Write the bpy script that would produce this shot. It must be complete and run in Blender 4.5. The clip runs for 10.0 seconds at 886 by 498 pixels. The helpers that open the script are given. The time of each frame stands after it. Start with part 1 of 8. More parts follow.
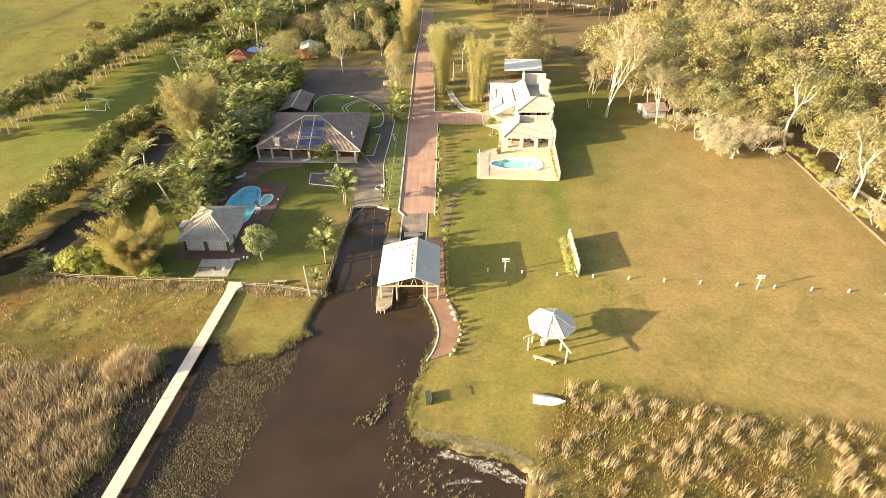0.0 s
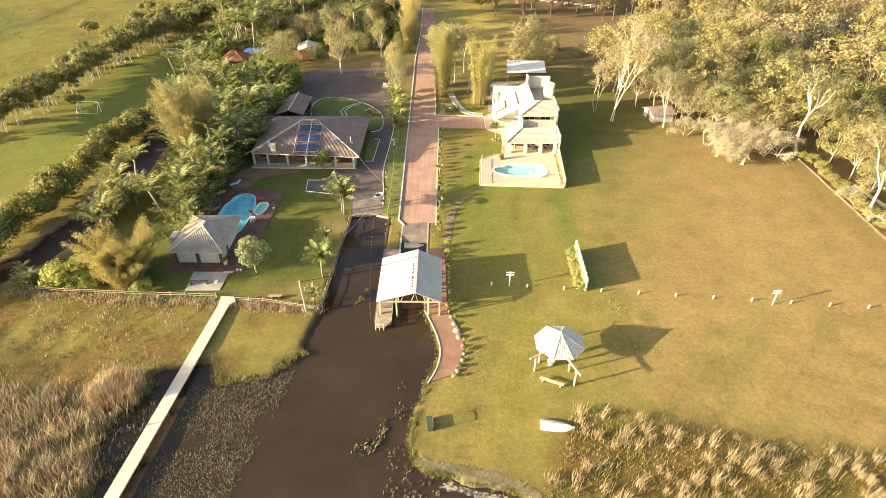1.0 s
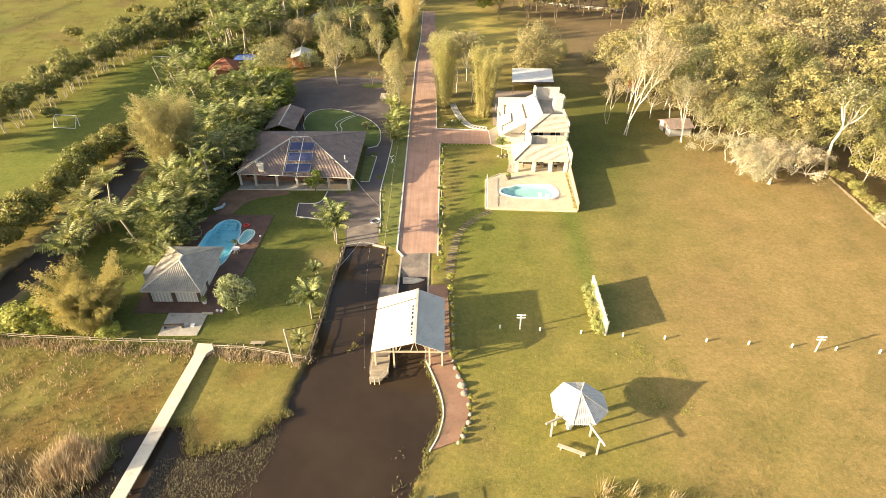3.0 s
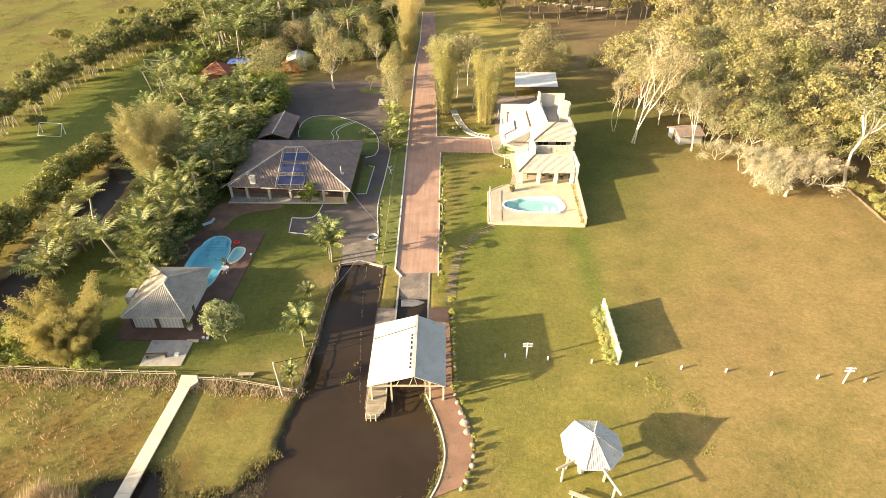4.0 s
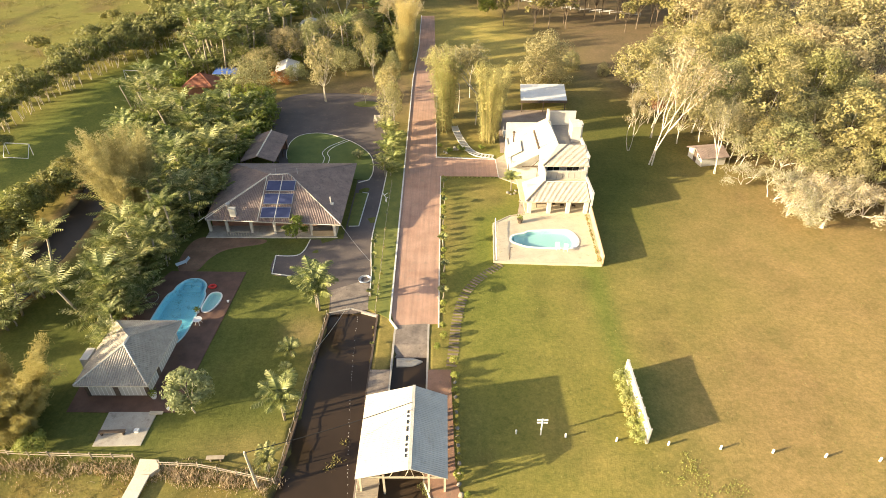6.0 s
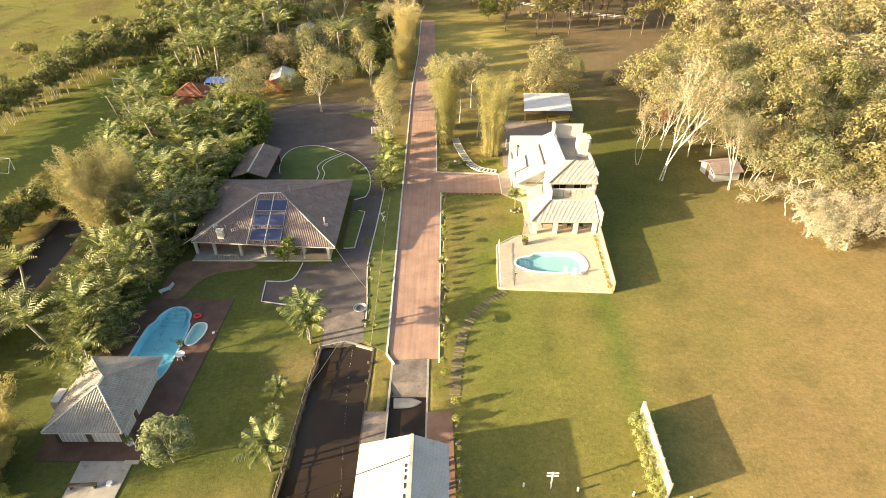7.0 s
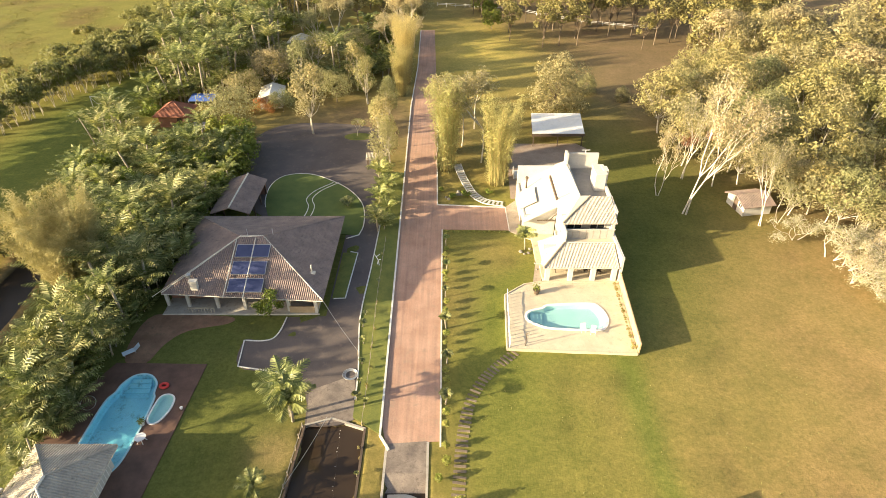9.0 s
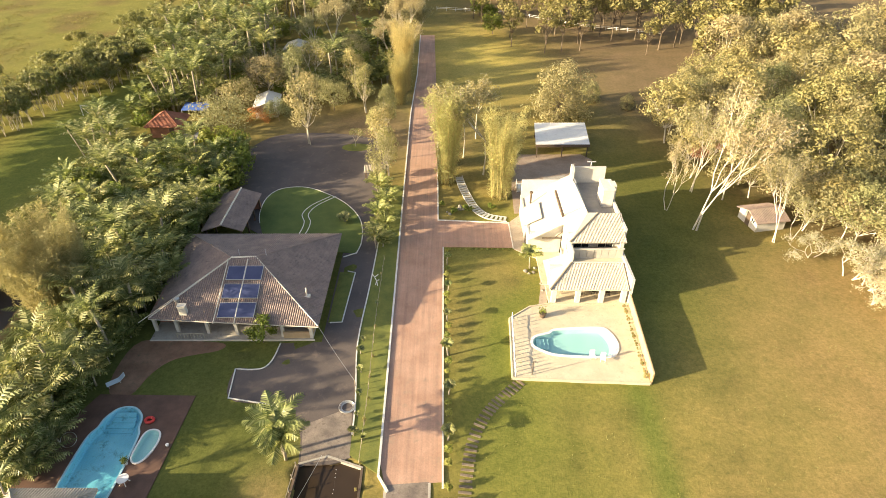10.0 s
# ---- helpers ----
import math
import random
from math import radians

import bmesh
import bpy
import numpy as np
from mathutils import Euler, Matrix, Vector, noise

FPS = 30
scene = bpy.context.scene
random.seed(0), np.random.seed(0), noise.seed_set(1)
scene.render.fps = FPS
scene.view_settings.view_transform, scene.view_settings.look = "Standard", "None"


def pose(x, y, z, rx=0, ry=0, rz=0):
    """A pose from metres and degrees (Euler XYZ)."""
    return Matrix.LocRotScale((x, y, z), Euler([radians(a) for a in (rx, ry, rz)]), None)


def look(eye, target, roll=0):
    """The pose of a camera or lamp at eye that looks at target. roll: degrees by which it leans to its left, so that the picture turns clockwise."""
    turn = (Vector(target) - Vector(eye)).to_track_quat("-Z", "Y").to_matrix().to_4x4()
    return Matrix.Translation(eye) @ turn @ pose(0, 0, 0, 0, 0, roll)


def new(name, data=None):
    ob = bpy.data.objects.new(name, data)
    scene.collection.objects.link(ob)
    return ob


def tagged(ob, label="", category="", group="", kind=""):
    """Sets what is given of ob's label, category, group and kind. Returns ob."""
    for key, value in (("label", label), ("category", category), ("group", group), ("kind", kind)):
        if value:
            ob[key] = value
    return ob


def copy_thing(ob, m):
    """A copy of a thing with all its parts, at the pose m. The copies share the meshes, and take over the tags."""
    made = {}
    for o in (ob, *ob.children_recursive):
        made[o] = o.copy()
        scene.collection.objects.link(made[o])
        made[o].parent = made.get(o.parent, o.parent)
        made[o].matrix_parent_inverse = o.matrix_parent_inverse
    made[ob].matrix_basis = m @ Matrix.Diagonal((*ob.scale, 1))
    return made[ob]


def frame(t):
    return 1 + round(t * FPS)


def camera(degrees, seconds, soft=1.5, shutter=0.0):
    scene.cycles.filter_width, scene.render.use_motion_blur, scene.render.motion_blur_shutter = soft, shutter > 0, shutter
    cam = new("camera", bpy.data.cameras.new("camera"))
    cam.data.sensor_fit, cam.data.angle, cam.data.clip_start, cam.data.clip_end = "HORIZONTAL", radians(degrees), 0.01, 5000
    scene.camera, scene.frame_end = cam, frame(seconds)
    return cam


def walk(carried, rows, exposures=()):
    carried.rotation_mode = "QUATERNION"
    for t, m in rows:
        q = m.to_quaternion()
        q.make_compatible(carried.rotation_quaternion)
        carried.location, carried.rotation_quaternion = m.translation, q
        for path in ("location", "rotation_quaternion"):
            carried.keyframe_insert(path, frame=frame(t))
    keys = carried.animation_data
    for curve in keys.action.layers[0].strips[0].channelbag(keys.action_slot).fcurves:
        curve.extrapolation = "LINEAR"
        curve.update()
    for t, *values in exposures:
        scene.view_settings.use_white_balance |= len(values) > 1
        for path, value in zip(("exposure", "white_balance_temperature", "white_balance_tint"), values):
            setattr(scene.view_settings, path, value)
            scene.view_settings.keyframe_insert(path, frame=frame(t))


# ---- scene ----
EXPOSURE = [(0.0, 1.75, 7300, 11), (10.0, 1.68, 7250, 11)]
cam = camera(74.0, 10.0, soft=0.55)
PATH = [
    (0, (1.402, -1.169, 47.637), (1.386, 15.285, 36.268), 0.27),
    (0.5, (1.236, 0.667, 47.514), (1.228, 17.096, 36.108), 0.35),
    (1, (1.110, 2.609, 47.315), (1.104, 19.029, 35.898), 0.34),
    (1.5, (1.046, 4.693, 47.201), (1.020, 21.100, 35.764), 0.23),
    (2, (0.934, 6.954, 47.011), (0.912, 23.354, 35.564), 0.20),
    (2.5, (0.881, 9.281, 46.834), (0.853, 25.682, 35.389), 0.20),
    (4, (0.712, 16.954, 46.438), (0.682, 33.312, 34.930), 0.11),
    (4.5, (0.649, 19.547, 46.431), (0.622, 35.862, 34.863), 0.10),
    (5, (0.658, 22.177, 46.375), (0.620, 38.478, 34.788), 0.06),
    (5.5, (0.646, 24.843, 46.336), (0.609, 41.124, 34.720), 0.01),
    (7, (0.522, 33.107, 46.077), (0.488, 49.402, 34.480), -0.02),
    (7.5, (0.487, 35.928, 45.995), (0.448, 52.224, 34.400), -0.07),
    (8, (0.447, 38.614, 46.013), (0.406, 54.910, 34.417), -0.10),
    (8.5, (0.431, 41.229, 46.012), (0.389, 57.526, 34.419), -0.08),
    (9, (0.426, 43.636, 46.012), (0.360, 59.932, 34.417), -0.16),
    (9.5, (0.365, 45.922, 46.033), (0.288, 62.219, 34.440), -0.24),
    (10, (0.196, 47.706, 46.034), (0.147, 64.017, 34.460), -0.23),
]
walk(cam, [(t, look(eye, to, roll)) for t, eye, to, roll in PATH], EXPOSURE)

# ---- light ----
SUN_EL, SUN_TO = 13.9, Vector((0.951, 0.308))          # elevation in degrees; the way shadows fall
world = bpy.data.worlds.new("sky")
scene.world = world
world.use_nodes = True
sky = world.node_tree.nodes.new("ShaderNodeTexSky")
sky.sky_type, sky.sun_disc = "NISHITA", False
sky.air_density, sky.dust_density, sky.ozone_density = 0.9, 3.0, 0.6
sky.sun_elevation = radians(SUN_EL)
sky.sun_rotation = math.atan2(-SUN_TO.x, -SUN_TO.y)
back = world.node_tree.nodes["Background"]
back.inputs["Strength"].default_value = 0.11
world.node_tree.links.new(sky.outputs["Color"], back.inputs["Color"])
sun = new("sun", bpy.data.lights.new("sun", "SUN"))
sun.data.energy, sun.data.angle, sun.data.color = 5.0, radians(0.6), (1.0, 0.86, 0.60)
drop = math.tan(radians(SUN_EL))
sun.matrix_world = look((-60, -20, 60), (-60 + SUN_TO.x, -20 + SUN_TO.y, 60 - drop))

# ---- tools ----
class Geo:
    """Gathers vertices and faces for one mesh."""

    def __init__(self):
        self.v, self.f = [], []

    def add(self, verts, faces):
        n = len(self.v)
        self.v += [tuple(p) for p in verts]
        self.f += [tuple(n + i for i in face) for face in faces]
        return self

    def box(self, x0, y0, z0, x1, y1, z1, m=None):
        p = [Vector((x, y, z)) for z in (z0, z1) for y in (y0, y1) for x in (x0, x1)]
        if m:
            p = [m @ q for q in p]
        return self.add(p, [(0, 2, 3, 1), (4, 5, 7, 6), (0, 1, 5, 4), (2, 6, 7, 3), (0, 4, 6, 2), (1, 3, 7, 5)])

    def prism(self, poly, z0, z1):
        """poly runs counter-clockwise seen from above."""
        n = len(poly)
        a = sum(poly[i][0] * poly[(i + 1) % n][1] - poly[(i + 1) % n][0] * poly[i][1] for i in range(n))
        poly = poly if a > 0 else poly[::-1]
        v = [(x, y, z0) for x, y in poly] + [(x, y, z1) for x, y in poly]
        f = [tuple(range(n, 2 * n)), tuple(range(n - 1, -1, -1))]
        return self.add(v, f + [(i, (i + 1) % n, n + (i + 1) % n, n + i) for i in range(n)])

    def tube(self, pts, radii, n=6, cap=True):
        pts = [Vector(p) for p in pts]
        rings = []
        for i, p in enumerate(pts):
            d = (pts[min(i + 1, len(pts) - 1)] - pts[max(i - 1, 0)]).normalized()
            a = d.orthogonal().normalized() if i == 0 else (a - d * a.dot(d)).normalized()
            b = d.cross(a)
            r = radii[i] if hasattr(radii, "__len__") else radii
            rings.append([p + r * (math.cos(2 * math.pi * k / n) * a + math.sin(2 * math.pi * k / n) * b) for k in range(n)])
        f = [(i * n + k, i * n + (k + 1) % n, (i + 1) * n + (k + 1) % n, (i + 1) * n + k) for i in range(len(pts) - 1) for k in range(n)]
        if cap:
            f += [tuple(range(n - 1, -1, -1)), tuple((len(pts) - 1) * n + k for k in range(n))]
        return self.add([q for ring in rings for q in ring], f)

    def strip(self, line, width, z0, z1):
        """A band of that width along a line of (x, y)."""
        p = [Vector((*q, 0)) for q in line]
        left, right = [], []
        for i, q in enumerate(p):
            d = (p[min(i + 1, len(p) - 1)] - p[max(i - 1, 0)]).normalized()
            s = Vector((-d.y, d.x, 0)) * width / 2
            left.append(q + s)
            right.append(q - s)
        n = len(p)
        v = [(q.x, q.y, z) for z in (z0, z1) for q in left + right]
        f = []
        for i in range(n - 1):
            f += [(2 * n + i, 3 * n + i, 3 * n + i + 1, 2 * n + i + 1), (i, 2 * n + i, 2 * n + i + 1, i + 1),
                  (n + i, n + i + 1, 3 * n + i + 1, 3 * n + i)]
        f += [(0, n, 3 * n, 2 * n), (n - 1, 3 * n - 1, 4 * n - 1, 2 * n - 1)]
        return self.add(v, f)

    def mesh(self, name, material, smooth=False):
        me = bpy.data.meshes.new(name)
        me.from_pydata(self.v, [], self.f)
        if material:
            me.materials.append(material)
        if smooth:
            me.polygons.foreach_set("use_smooth", [True] * len(me.polygons))
        return me


def solid(name, geo, material, label="", category="", kind="", group="", smooth=False):
    """A top-level thing of one mesh."""
    return tagged(new(name, geo.mesh(name, material, smooth)), label, category, group, kind)


def thing(name, at, label, category, group="", kind="", rz=0):
    ob = new(name)
    ob.empty_display_size = 0.3
    ob.matrix_world = pose(*at, 0, 0, rz)
    return tagged(ob, label, category, group, kind)


def part(name, geo, material, parent, label="", smooth=False, m=None):
    me = geo if isinstance(geo, bpy.types.Mesh) else geo.mesh(name, material, smooth)
    ob = new(name, me)
    ob.parent = parent
    if m:
        ob.matrix_basis = m
    return tagged(ob, label)


def curve2(points, steps=6, closed=False):
    """A smooth line through points of the plan."""
    p = [Vector(q) for q in points]
    n, out = len(p), []
    for i in range(n if closed else n - 1):
        a, b, c, d = (p[(i + k) % n] if closed else p[min(max(i + k, 0), n - 1)] for k in (-1, 0, 1, 2))
        for s in range(steps):
            t = s / steps
            q = 0.5 * (2 * b + (c - a) * t + (2 * a - 5 * b + 4 * c - d) * t * t + (3 * b - a - 3 * c + d) * t ** 3)
            out.append(tuple(q))
    return out if closed else out + [tuple(p[-1])]


def rounded(x0, y0, x1, y1, r, n=5):
    out = []
    for cx, cy, a in ((x1 - r, y0 + r, -90), (x1 - r, y1 - r, 0), (x0 + r, y1 - r, 90), (x0 + r, y0 + r, 180)):
        out += [(cx + r * math.cos(radians(a + 90 * k / n)), cy + r * math.sin(radians(a + 90 * k / n))) for k in range(n + 1)]
    return out


def roof_tiles(geo, a, b, c, d, width=0.24, course=0.42, rise=0.07):
    """Rows of arched tiles on the slope with eave a-b and upper edge d-c."""
    a, b, c, d = map(Vector, (a, b, c, d))
    e = (b - a).normalized()
    up = (d - a) - e * (d - a).dot(e)
    if up.length < 0.01:
        up = (c - a) - e * (c - a).dot(e)
    up.normalize()
    nor = e.cross(up).normalized()
    length, du, dv, cu, cv = (b - a).length, (d - a).dot(e), (d - a).dot(up), (c - a).dot(e), (c - a).dot(up)
    k = max(1, round(length / width))
    w = length / k
    rng = random.Random(int(abs(a.x * 31 + a.y * 17 + length * 7) * 10))
    for i in range(k):
        u = (i + 0.5) * w
        top = min(dv * u / du if du > 1e-3 and u < du else 1e9, cv * (length - u) / (length - cu) if length - cu > 1e-3 and u > cu else 1e9, max(dv, cv))
        v = -0.05
        while v < top - 0.05:
            v1 = min(v + course + 0.05, top)
            lift = 0.035 + rng.uniform(-0.008, 0.012)
            us = [u - 0.5 * w, u - 0.26 * w, u, u + 0.26 * w, u + 0.5 * w]
            hs = [0.0, 0.75 * rise, rise, 0.75 * rise, 0.0]
            low = [a + e * s + up * v + nor * (h + lift) for s, h in zip(us, hs)]
            high = [a + e * s + up * v1 + nor * h for s, h in zip(us, hs)]
            geo.add(low + high, [(j, j + 1, j + 6, j + 5) for j in range(4)])
            v += course
    return geo


def slab(geo, pts, thick):
    """A flat plate through the points, thick downwards."""
    n = len(pts)
    v = [Vector(p) for p in pts] + [Vector(p) - Vector((0, 0, thick)) for p in pts]
    return geo.add(v, [tuple(range(n)), tuple(range(2 * n - 1, n - 1, -1))] + [(i, n + i, n + (i + 1) % n, (i + 1) % n) for i in range(n)])


def leaf_mesh(name, material, centres, sizes, spread, rng, long=1.6, droop=0.0, thin=0.34, out=None):
    """Many small leaves, each a folded blade, round the centres. out: the way that each leaf faces, loosely."""
    n = len(centres)
    c = np.asarray(centres) + rng.normal(0, 1, (n, 3)) * spread
    d = rng.normal(0, 1, (n, 3))
    d[:, 2] = d[:, 2] * 0.6 - droop
    d /= np.linalg.norm(d, axis=1)[:, None]
    s = np.cross(d, rng.normal(0, 1, (n, 3)))
    s /= np.linalg.norm(s, axis=1)[:, None] + 1e-9
    nn = np.cross(d, s)
    if out is not None:
        nn = np.asarray(out) + rng.normal(0, 0.38, (n, 3))
        nn /= np.linalg.norm(nn, axis=1)[:, None] + 1e-9
        d -= nn * (d * nn).sum(1)[:, None]
        d /= np.linalg.norm(d, axis=1)[:, None] + 1e-9
        s = np.cross(nn, d)
    z = np.asarray(sizes)[:, None]
    v = np.stack([c - d * z * long / 2, c + s * z * thin + nn * z * 0.12, c + d * z * long / 2, c - s * z * thin + nn * z * 0.12], 1).reshape(-1, 3)
    me = bpy.data.meshes.new(name)
    me.from_pydata(v.tolist(), [], [(4 * i, 4 * i + 1, 4 * i + 2, 4 * i + 3) for i in range(n)])
    me.materials.append(material)
    return me


def inside(poly, x, y):
    r = np.zeros(x.shape, bool)
    n = len(poly)
    for i in range(n):
        (x0, y0), (x1, y1) = poly[i], poly[(i + 1) % n]
        if y0 != y1:
            r ^= ((y0 > y) != (y1 > y)) & (x < (x1 - x0) * (y - y0) / (y1 - y0) + x0)
    return r


def away(poly, x, y, closed=True):
    """Distance to a line of the plan; negative inside a closed one."""
    best = np.full(x.shape, 1e9)
    n = len(poly)
    for i in range(n if closed else n - 1):
        (x0, y0), (x1, y1) = poly[i], poly[(i + 1) % n]
        dx, dy = x1 - x0, y1 - y0
        t = np.clip(((x - x0) * dx + (y - y0) * dy) / max(dx * dx + dy * dy, 1e-9), 0, 1)
        best = np.minimum(best, np.hypot(x - x0 - t * dx, y - y0 - t * dy))
    return np.where(inside(poly, x, y), -best, best) if closed else best


def wobble(x, y, scale, seed=0.0):
    """Smooth noise over arrays, about -1 to 1."""
    rng = np.random.default_rng(int(seed * 100) + 5)
    out = np.zeros(x.shape)
    for k in range(9):
        a, f, p = rng.uniform(0, 6.28), rng.uniform(0.6, 2.2) / scale, rng.uniform(0, 6.28)
        out += np.sin((x * math.cos(a) + y * math.sin(a)) * f * 2 + p)
    return out / 4.0


def holed(name, outer, holes, z0, z1, material, label, category):
    """A flat slab with openings cut through it."""
    bm = bmesh.new()
    edges = []
    for loop in (outer, *holes):
        vs = [bm.verts.new((x, y, z1)) for x, y in loop]
        edges += [bm.edges.new((vs[i], vs[(i + 1) % len(vs)])) for i in range(len(vs))]
    bmesh.ops.triangle_fill(bm, edges=edges, use_beauty=True, normal=(0, 0, 1))
    for loop in (outer, *holes):
        top = [bm.verts.new((x, y, z1)) for x, y in loop]
        low = [bm.verts.new((x, y, z0)) for x, y in loop]
        for i in range(len(loop)):
            j = (i + 1) % len(loop)
            bm.faces.new((top[i], low[i], low[j], top[j]))
    me = bpy.data.meshes.new(name)
    bm.to_mesh(me)
    bm.free()
    me.materials.append(material)
    return tagged(new(name, me), label, category, kind="structure")


def ribbed(geo, a, b, c, d, n, rise=0.03, thick=0.04):
    """One sheet with n narrow ribs between the edges a-d and b-c, eave a-b."""
    a, b, c, d = map(Vector, (a, b, c, d))
    nor = (b - a).cross(d - a).normalized()
    ts, hs = [], []
    for k in range(n):
        for f, h in ((0.0, 0), (0.12, 1), (0.24, 1), (0.36, 0)):
            ts.append((k + f) / n)
            hs.append(h * rise)
    ts.append(1.0)
    hs.append(0)
    m = len(ts)
    v = [a.lerp(b, t) + nor * h for t, h in zip(ts, hs)] + [d.lerp(c, t) + nor * h for t, h in zip(ts, hs)]
    v += [p - nor * (thick + h) for p, h in zip(v, hs + hs)]
    f = [(i, i + 1, m + i + 1, m + i) for i in range(m - 1)] + [(2 * m + i, 3 * m + i, 3 * m + i + 1, 2 * m + i + 1) for i in range(m - 1)]
    f += [(i, 2 * m + i, 2 * m + i + 1, i + 1) for i in range(m - 1)] + [(m + i, m + i + 1, 3 * m + i + 1, 3 * m + i) for i in range(m - 1)]
    f += [(0, m, 3 * m, 2 * m), (m - 1, 3 * m - 1, 4 * m - 1, 2 * m - 1)]
    return geo.add(v, f)

# ---- materials ----
def shader(name):
    m = bpy.data.materials.new(name)
    m.use_nodes = True
    nt = m.node_tree
    return m, nt, nt.nodes["Principled BSDF"], nt.nodes["Material Output"]


def noise_node(nt, scale, detail=4.0, rough=0.6, vec=None):
    n = nt.nodes.new("ShaderNodeTexNoise")
    n.inputs["Scale"].default_value, n.inputs["Detail"].default_value, n.inputs["Roughness"].default_value = scale, detail, rough
    if vec is None:
        vec = nt.nodes.new("ShaderNodeNewGeometry").outputs["Position"]
    nt.links.new(vec, n.inputs["Vector"])
    return n.outputs["Fac"]


def ramp(nt, fac, stops):
    r = nt.nodes.new("ShaderNodeValToRGB")
    e = r.color_ramp.elements
    while len(e) < len(stops):
        e.new(0.5)
    for k, (at, col) in enumerate(stops):
        e[k].position, e[k].color = at, (*col, 1)
    nt.links.new(fac, r.inputs["Fac"])
    return r.outputs["Color"]


def mix(nt, kind, fac, a, b):
    n = nt.nodes.new("ShaderNodeMix")
    n.data_type, n.blend_type, n.clamp_result = "RGBA", kind, False
    for sock, val in ((n.inputs[0], fac), (n.inputs[6], a), (n.inputs[7], b)):
        if isinstance(val, bpy.types.NodeSocket):
            nt.links.new(val, sock)
        else:
            sock.default_value = val if not isinstance(val, tuple) else (*val, 1)
    return n.outputs[2]


def bump(nt, bsdf, height, strength, distance=0.02):
    b = nt.nodes.new("ShaderNodeBump")
    b.inputs["Strength"].default_value, b.inputs["Distance"].default_value = strength, distance
    nt.links.new(height, b.inputs["Height"])
    nt.links.new(b.outputs["Normal"], bsdf.inputs["Normal"])


def surface(name, low, high, scale=0.6, rough=0.8, fine=14.0, grit=0.35, relief=0.3, metal=0.0, stain=None, each=0.0):
    """Two colours in large patches, fine grain over them, relief, and stains where given."""
    m, nt, p, _ = shader(name)
    col = ramp(nt, noise_node(nt, scale), [(0.32, low), (0.68, high)])
    g = noise_node(nt, fine, 5, 0.7)
    col = mix(nt, "MULTIPLY", grit, col, ramp(nt, g, [(0.3, (0.55, 0.55, 0.55)), (0.7, (1.25, 1.25, 1.25))]))
    if stain:
        s = ramp(nt, noise_node(nt, scale * 2.7, 6, 0.75), [(0.54, (0, 0, 0)), (0.68, (1, 1, 1))])
        col = mix(nt, "MIX", s, col, stain)
    if each:
        o = nt.nodes.new("ShaderNodeObjectInfo")
        col = mix(nt, "MULTIPLY", each, col, ramp(nt, o.outputs["Random"], [(0.0, (0.6, 0.6, 0.6)), (1.0, (1.2, 1.2, 1.2))]))
    nt.links.new(col, p.inputs["Base Color"])
    p.inputs["Roughness"].default_value, p.inputs["Metallic"].default_value = rough, metal
    if relief:
        bump(nt, p, g, relief)
    return m


def foliage(name, dark, light, tips=None, glow=0.4, rough=0.55, even=0.5):
    """Leaves: each blade its own shade, patches over the crown, light passing through. even: how near the shades lie."""
    dark = tuple(a + (b - a) * even for a, b in zip(dark, light))
    tips = tips and tuple(a + (b - a) * even for a, b in zip(tips, light))
    m, nt, p, out = shader(name)
    isl = nt.nodes.new("ShaderNodeNewGeometry").outputs["Random Per Island"]
    stops = [(0.0, dark), (0.75, light)] + ([(1.0, tips)] if tips else [])
    col = ramp(nt, isl, stops)
    col = mix(nt, "MULTIPLY", 0.7, col, ramp(nt, noise_node(nt, 0.35, 3), [(0.3, (0.6, 0.62, 0.6)), (0.7, (1.3, 1.25, 1.2))]))
    o = nt.nodes.new("ShaderNodeObjectInfo")
    col = mix(nt, "MULTIPLY", 0.6, col, ramp(nt, o.outputs["Random"], [(0.0, (0.70, 0.84, 0.66)), (1.0, (1.28, 1.12, 1.1))]))
    nt.links.new(col, p.inputs["Base Color"])
    p.inputs["Roughness"].default_value = rough
    t = nt.nodes.new("ShaderNodeBsdfTranslucent")
    nt.links.new(col, t.inputs["Color"])
    ms = nt.nodes.new("ShaderNodeMixShader")
    ms.inputs[0].default_value = glow
    nt.links.new(p.outputs[0], ms.inputs[1])
    nt.links.new(t.outputs[0], ms.inputs[2])
    nt.links.new(ms.outputs[0], out.inputs["Surface"])
    return m


M = {}
M["white_wall"] = surface("white_wall", (0.49, 0.475, 0.44), (0.57, 0.555, 0.52), 0.5, 0.75, 9, 0.25, 0.15, stain=(0.46, 0.435, 0.39))
M["cream_tile"] = surface("cream_tile", (0.50, 0.44, 0.36), (0.60, 0.54, 0.45), 0.9, 0.8, 18, 0.3, 0.2, stain=(0.43, 0.37, 0.30))
M["white_roof"] = surface("white_roof", (0.45, 0.435, 0.40), (0.53, 0.515, 0.475), 0.4, 0.7, 10, 0.25, 0.1, stain=(0.41, 0.385, 0.34))
M["old_tile"] = surface("old_tile", (0.215, 0.162, 0.148), (0.32, 0.243, 0.21), 0.7, 0.85, 10, 0.5, 0.4, stain=(0.14, 0.115, 0.108))
M["grey_tile"] = surface("grey_tile", (0.33, 0.295, 0.25), (0.46, 0.415, 0.345), 0.8, 0.85, 11, 0.45, 0.4, stain=(0.23, 0.205, 0.17))
M["metal_roof"] = surface("metal_roof", (0.49, 0.465, 0.41), (0.58, 0.555, 0.50), 0.4, 0.6, 6, 0.2, 0.05, stain=(0.42, 0.39, 0.34))
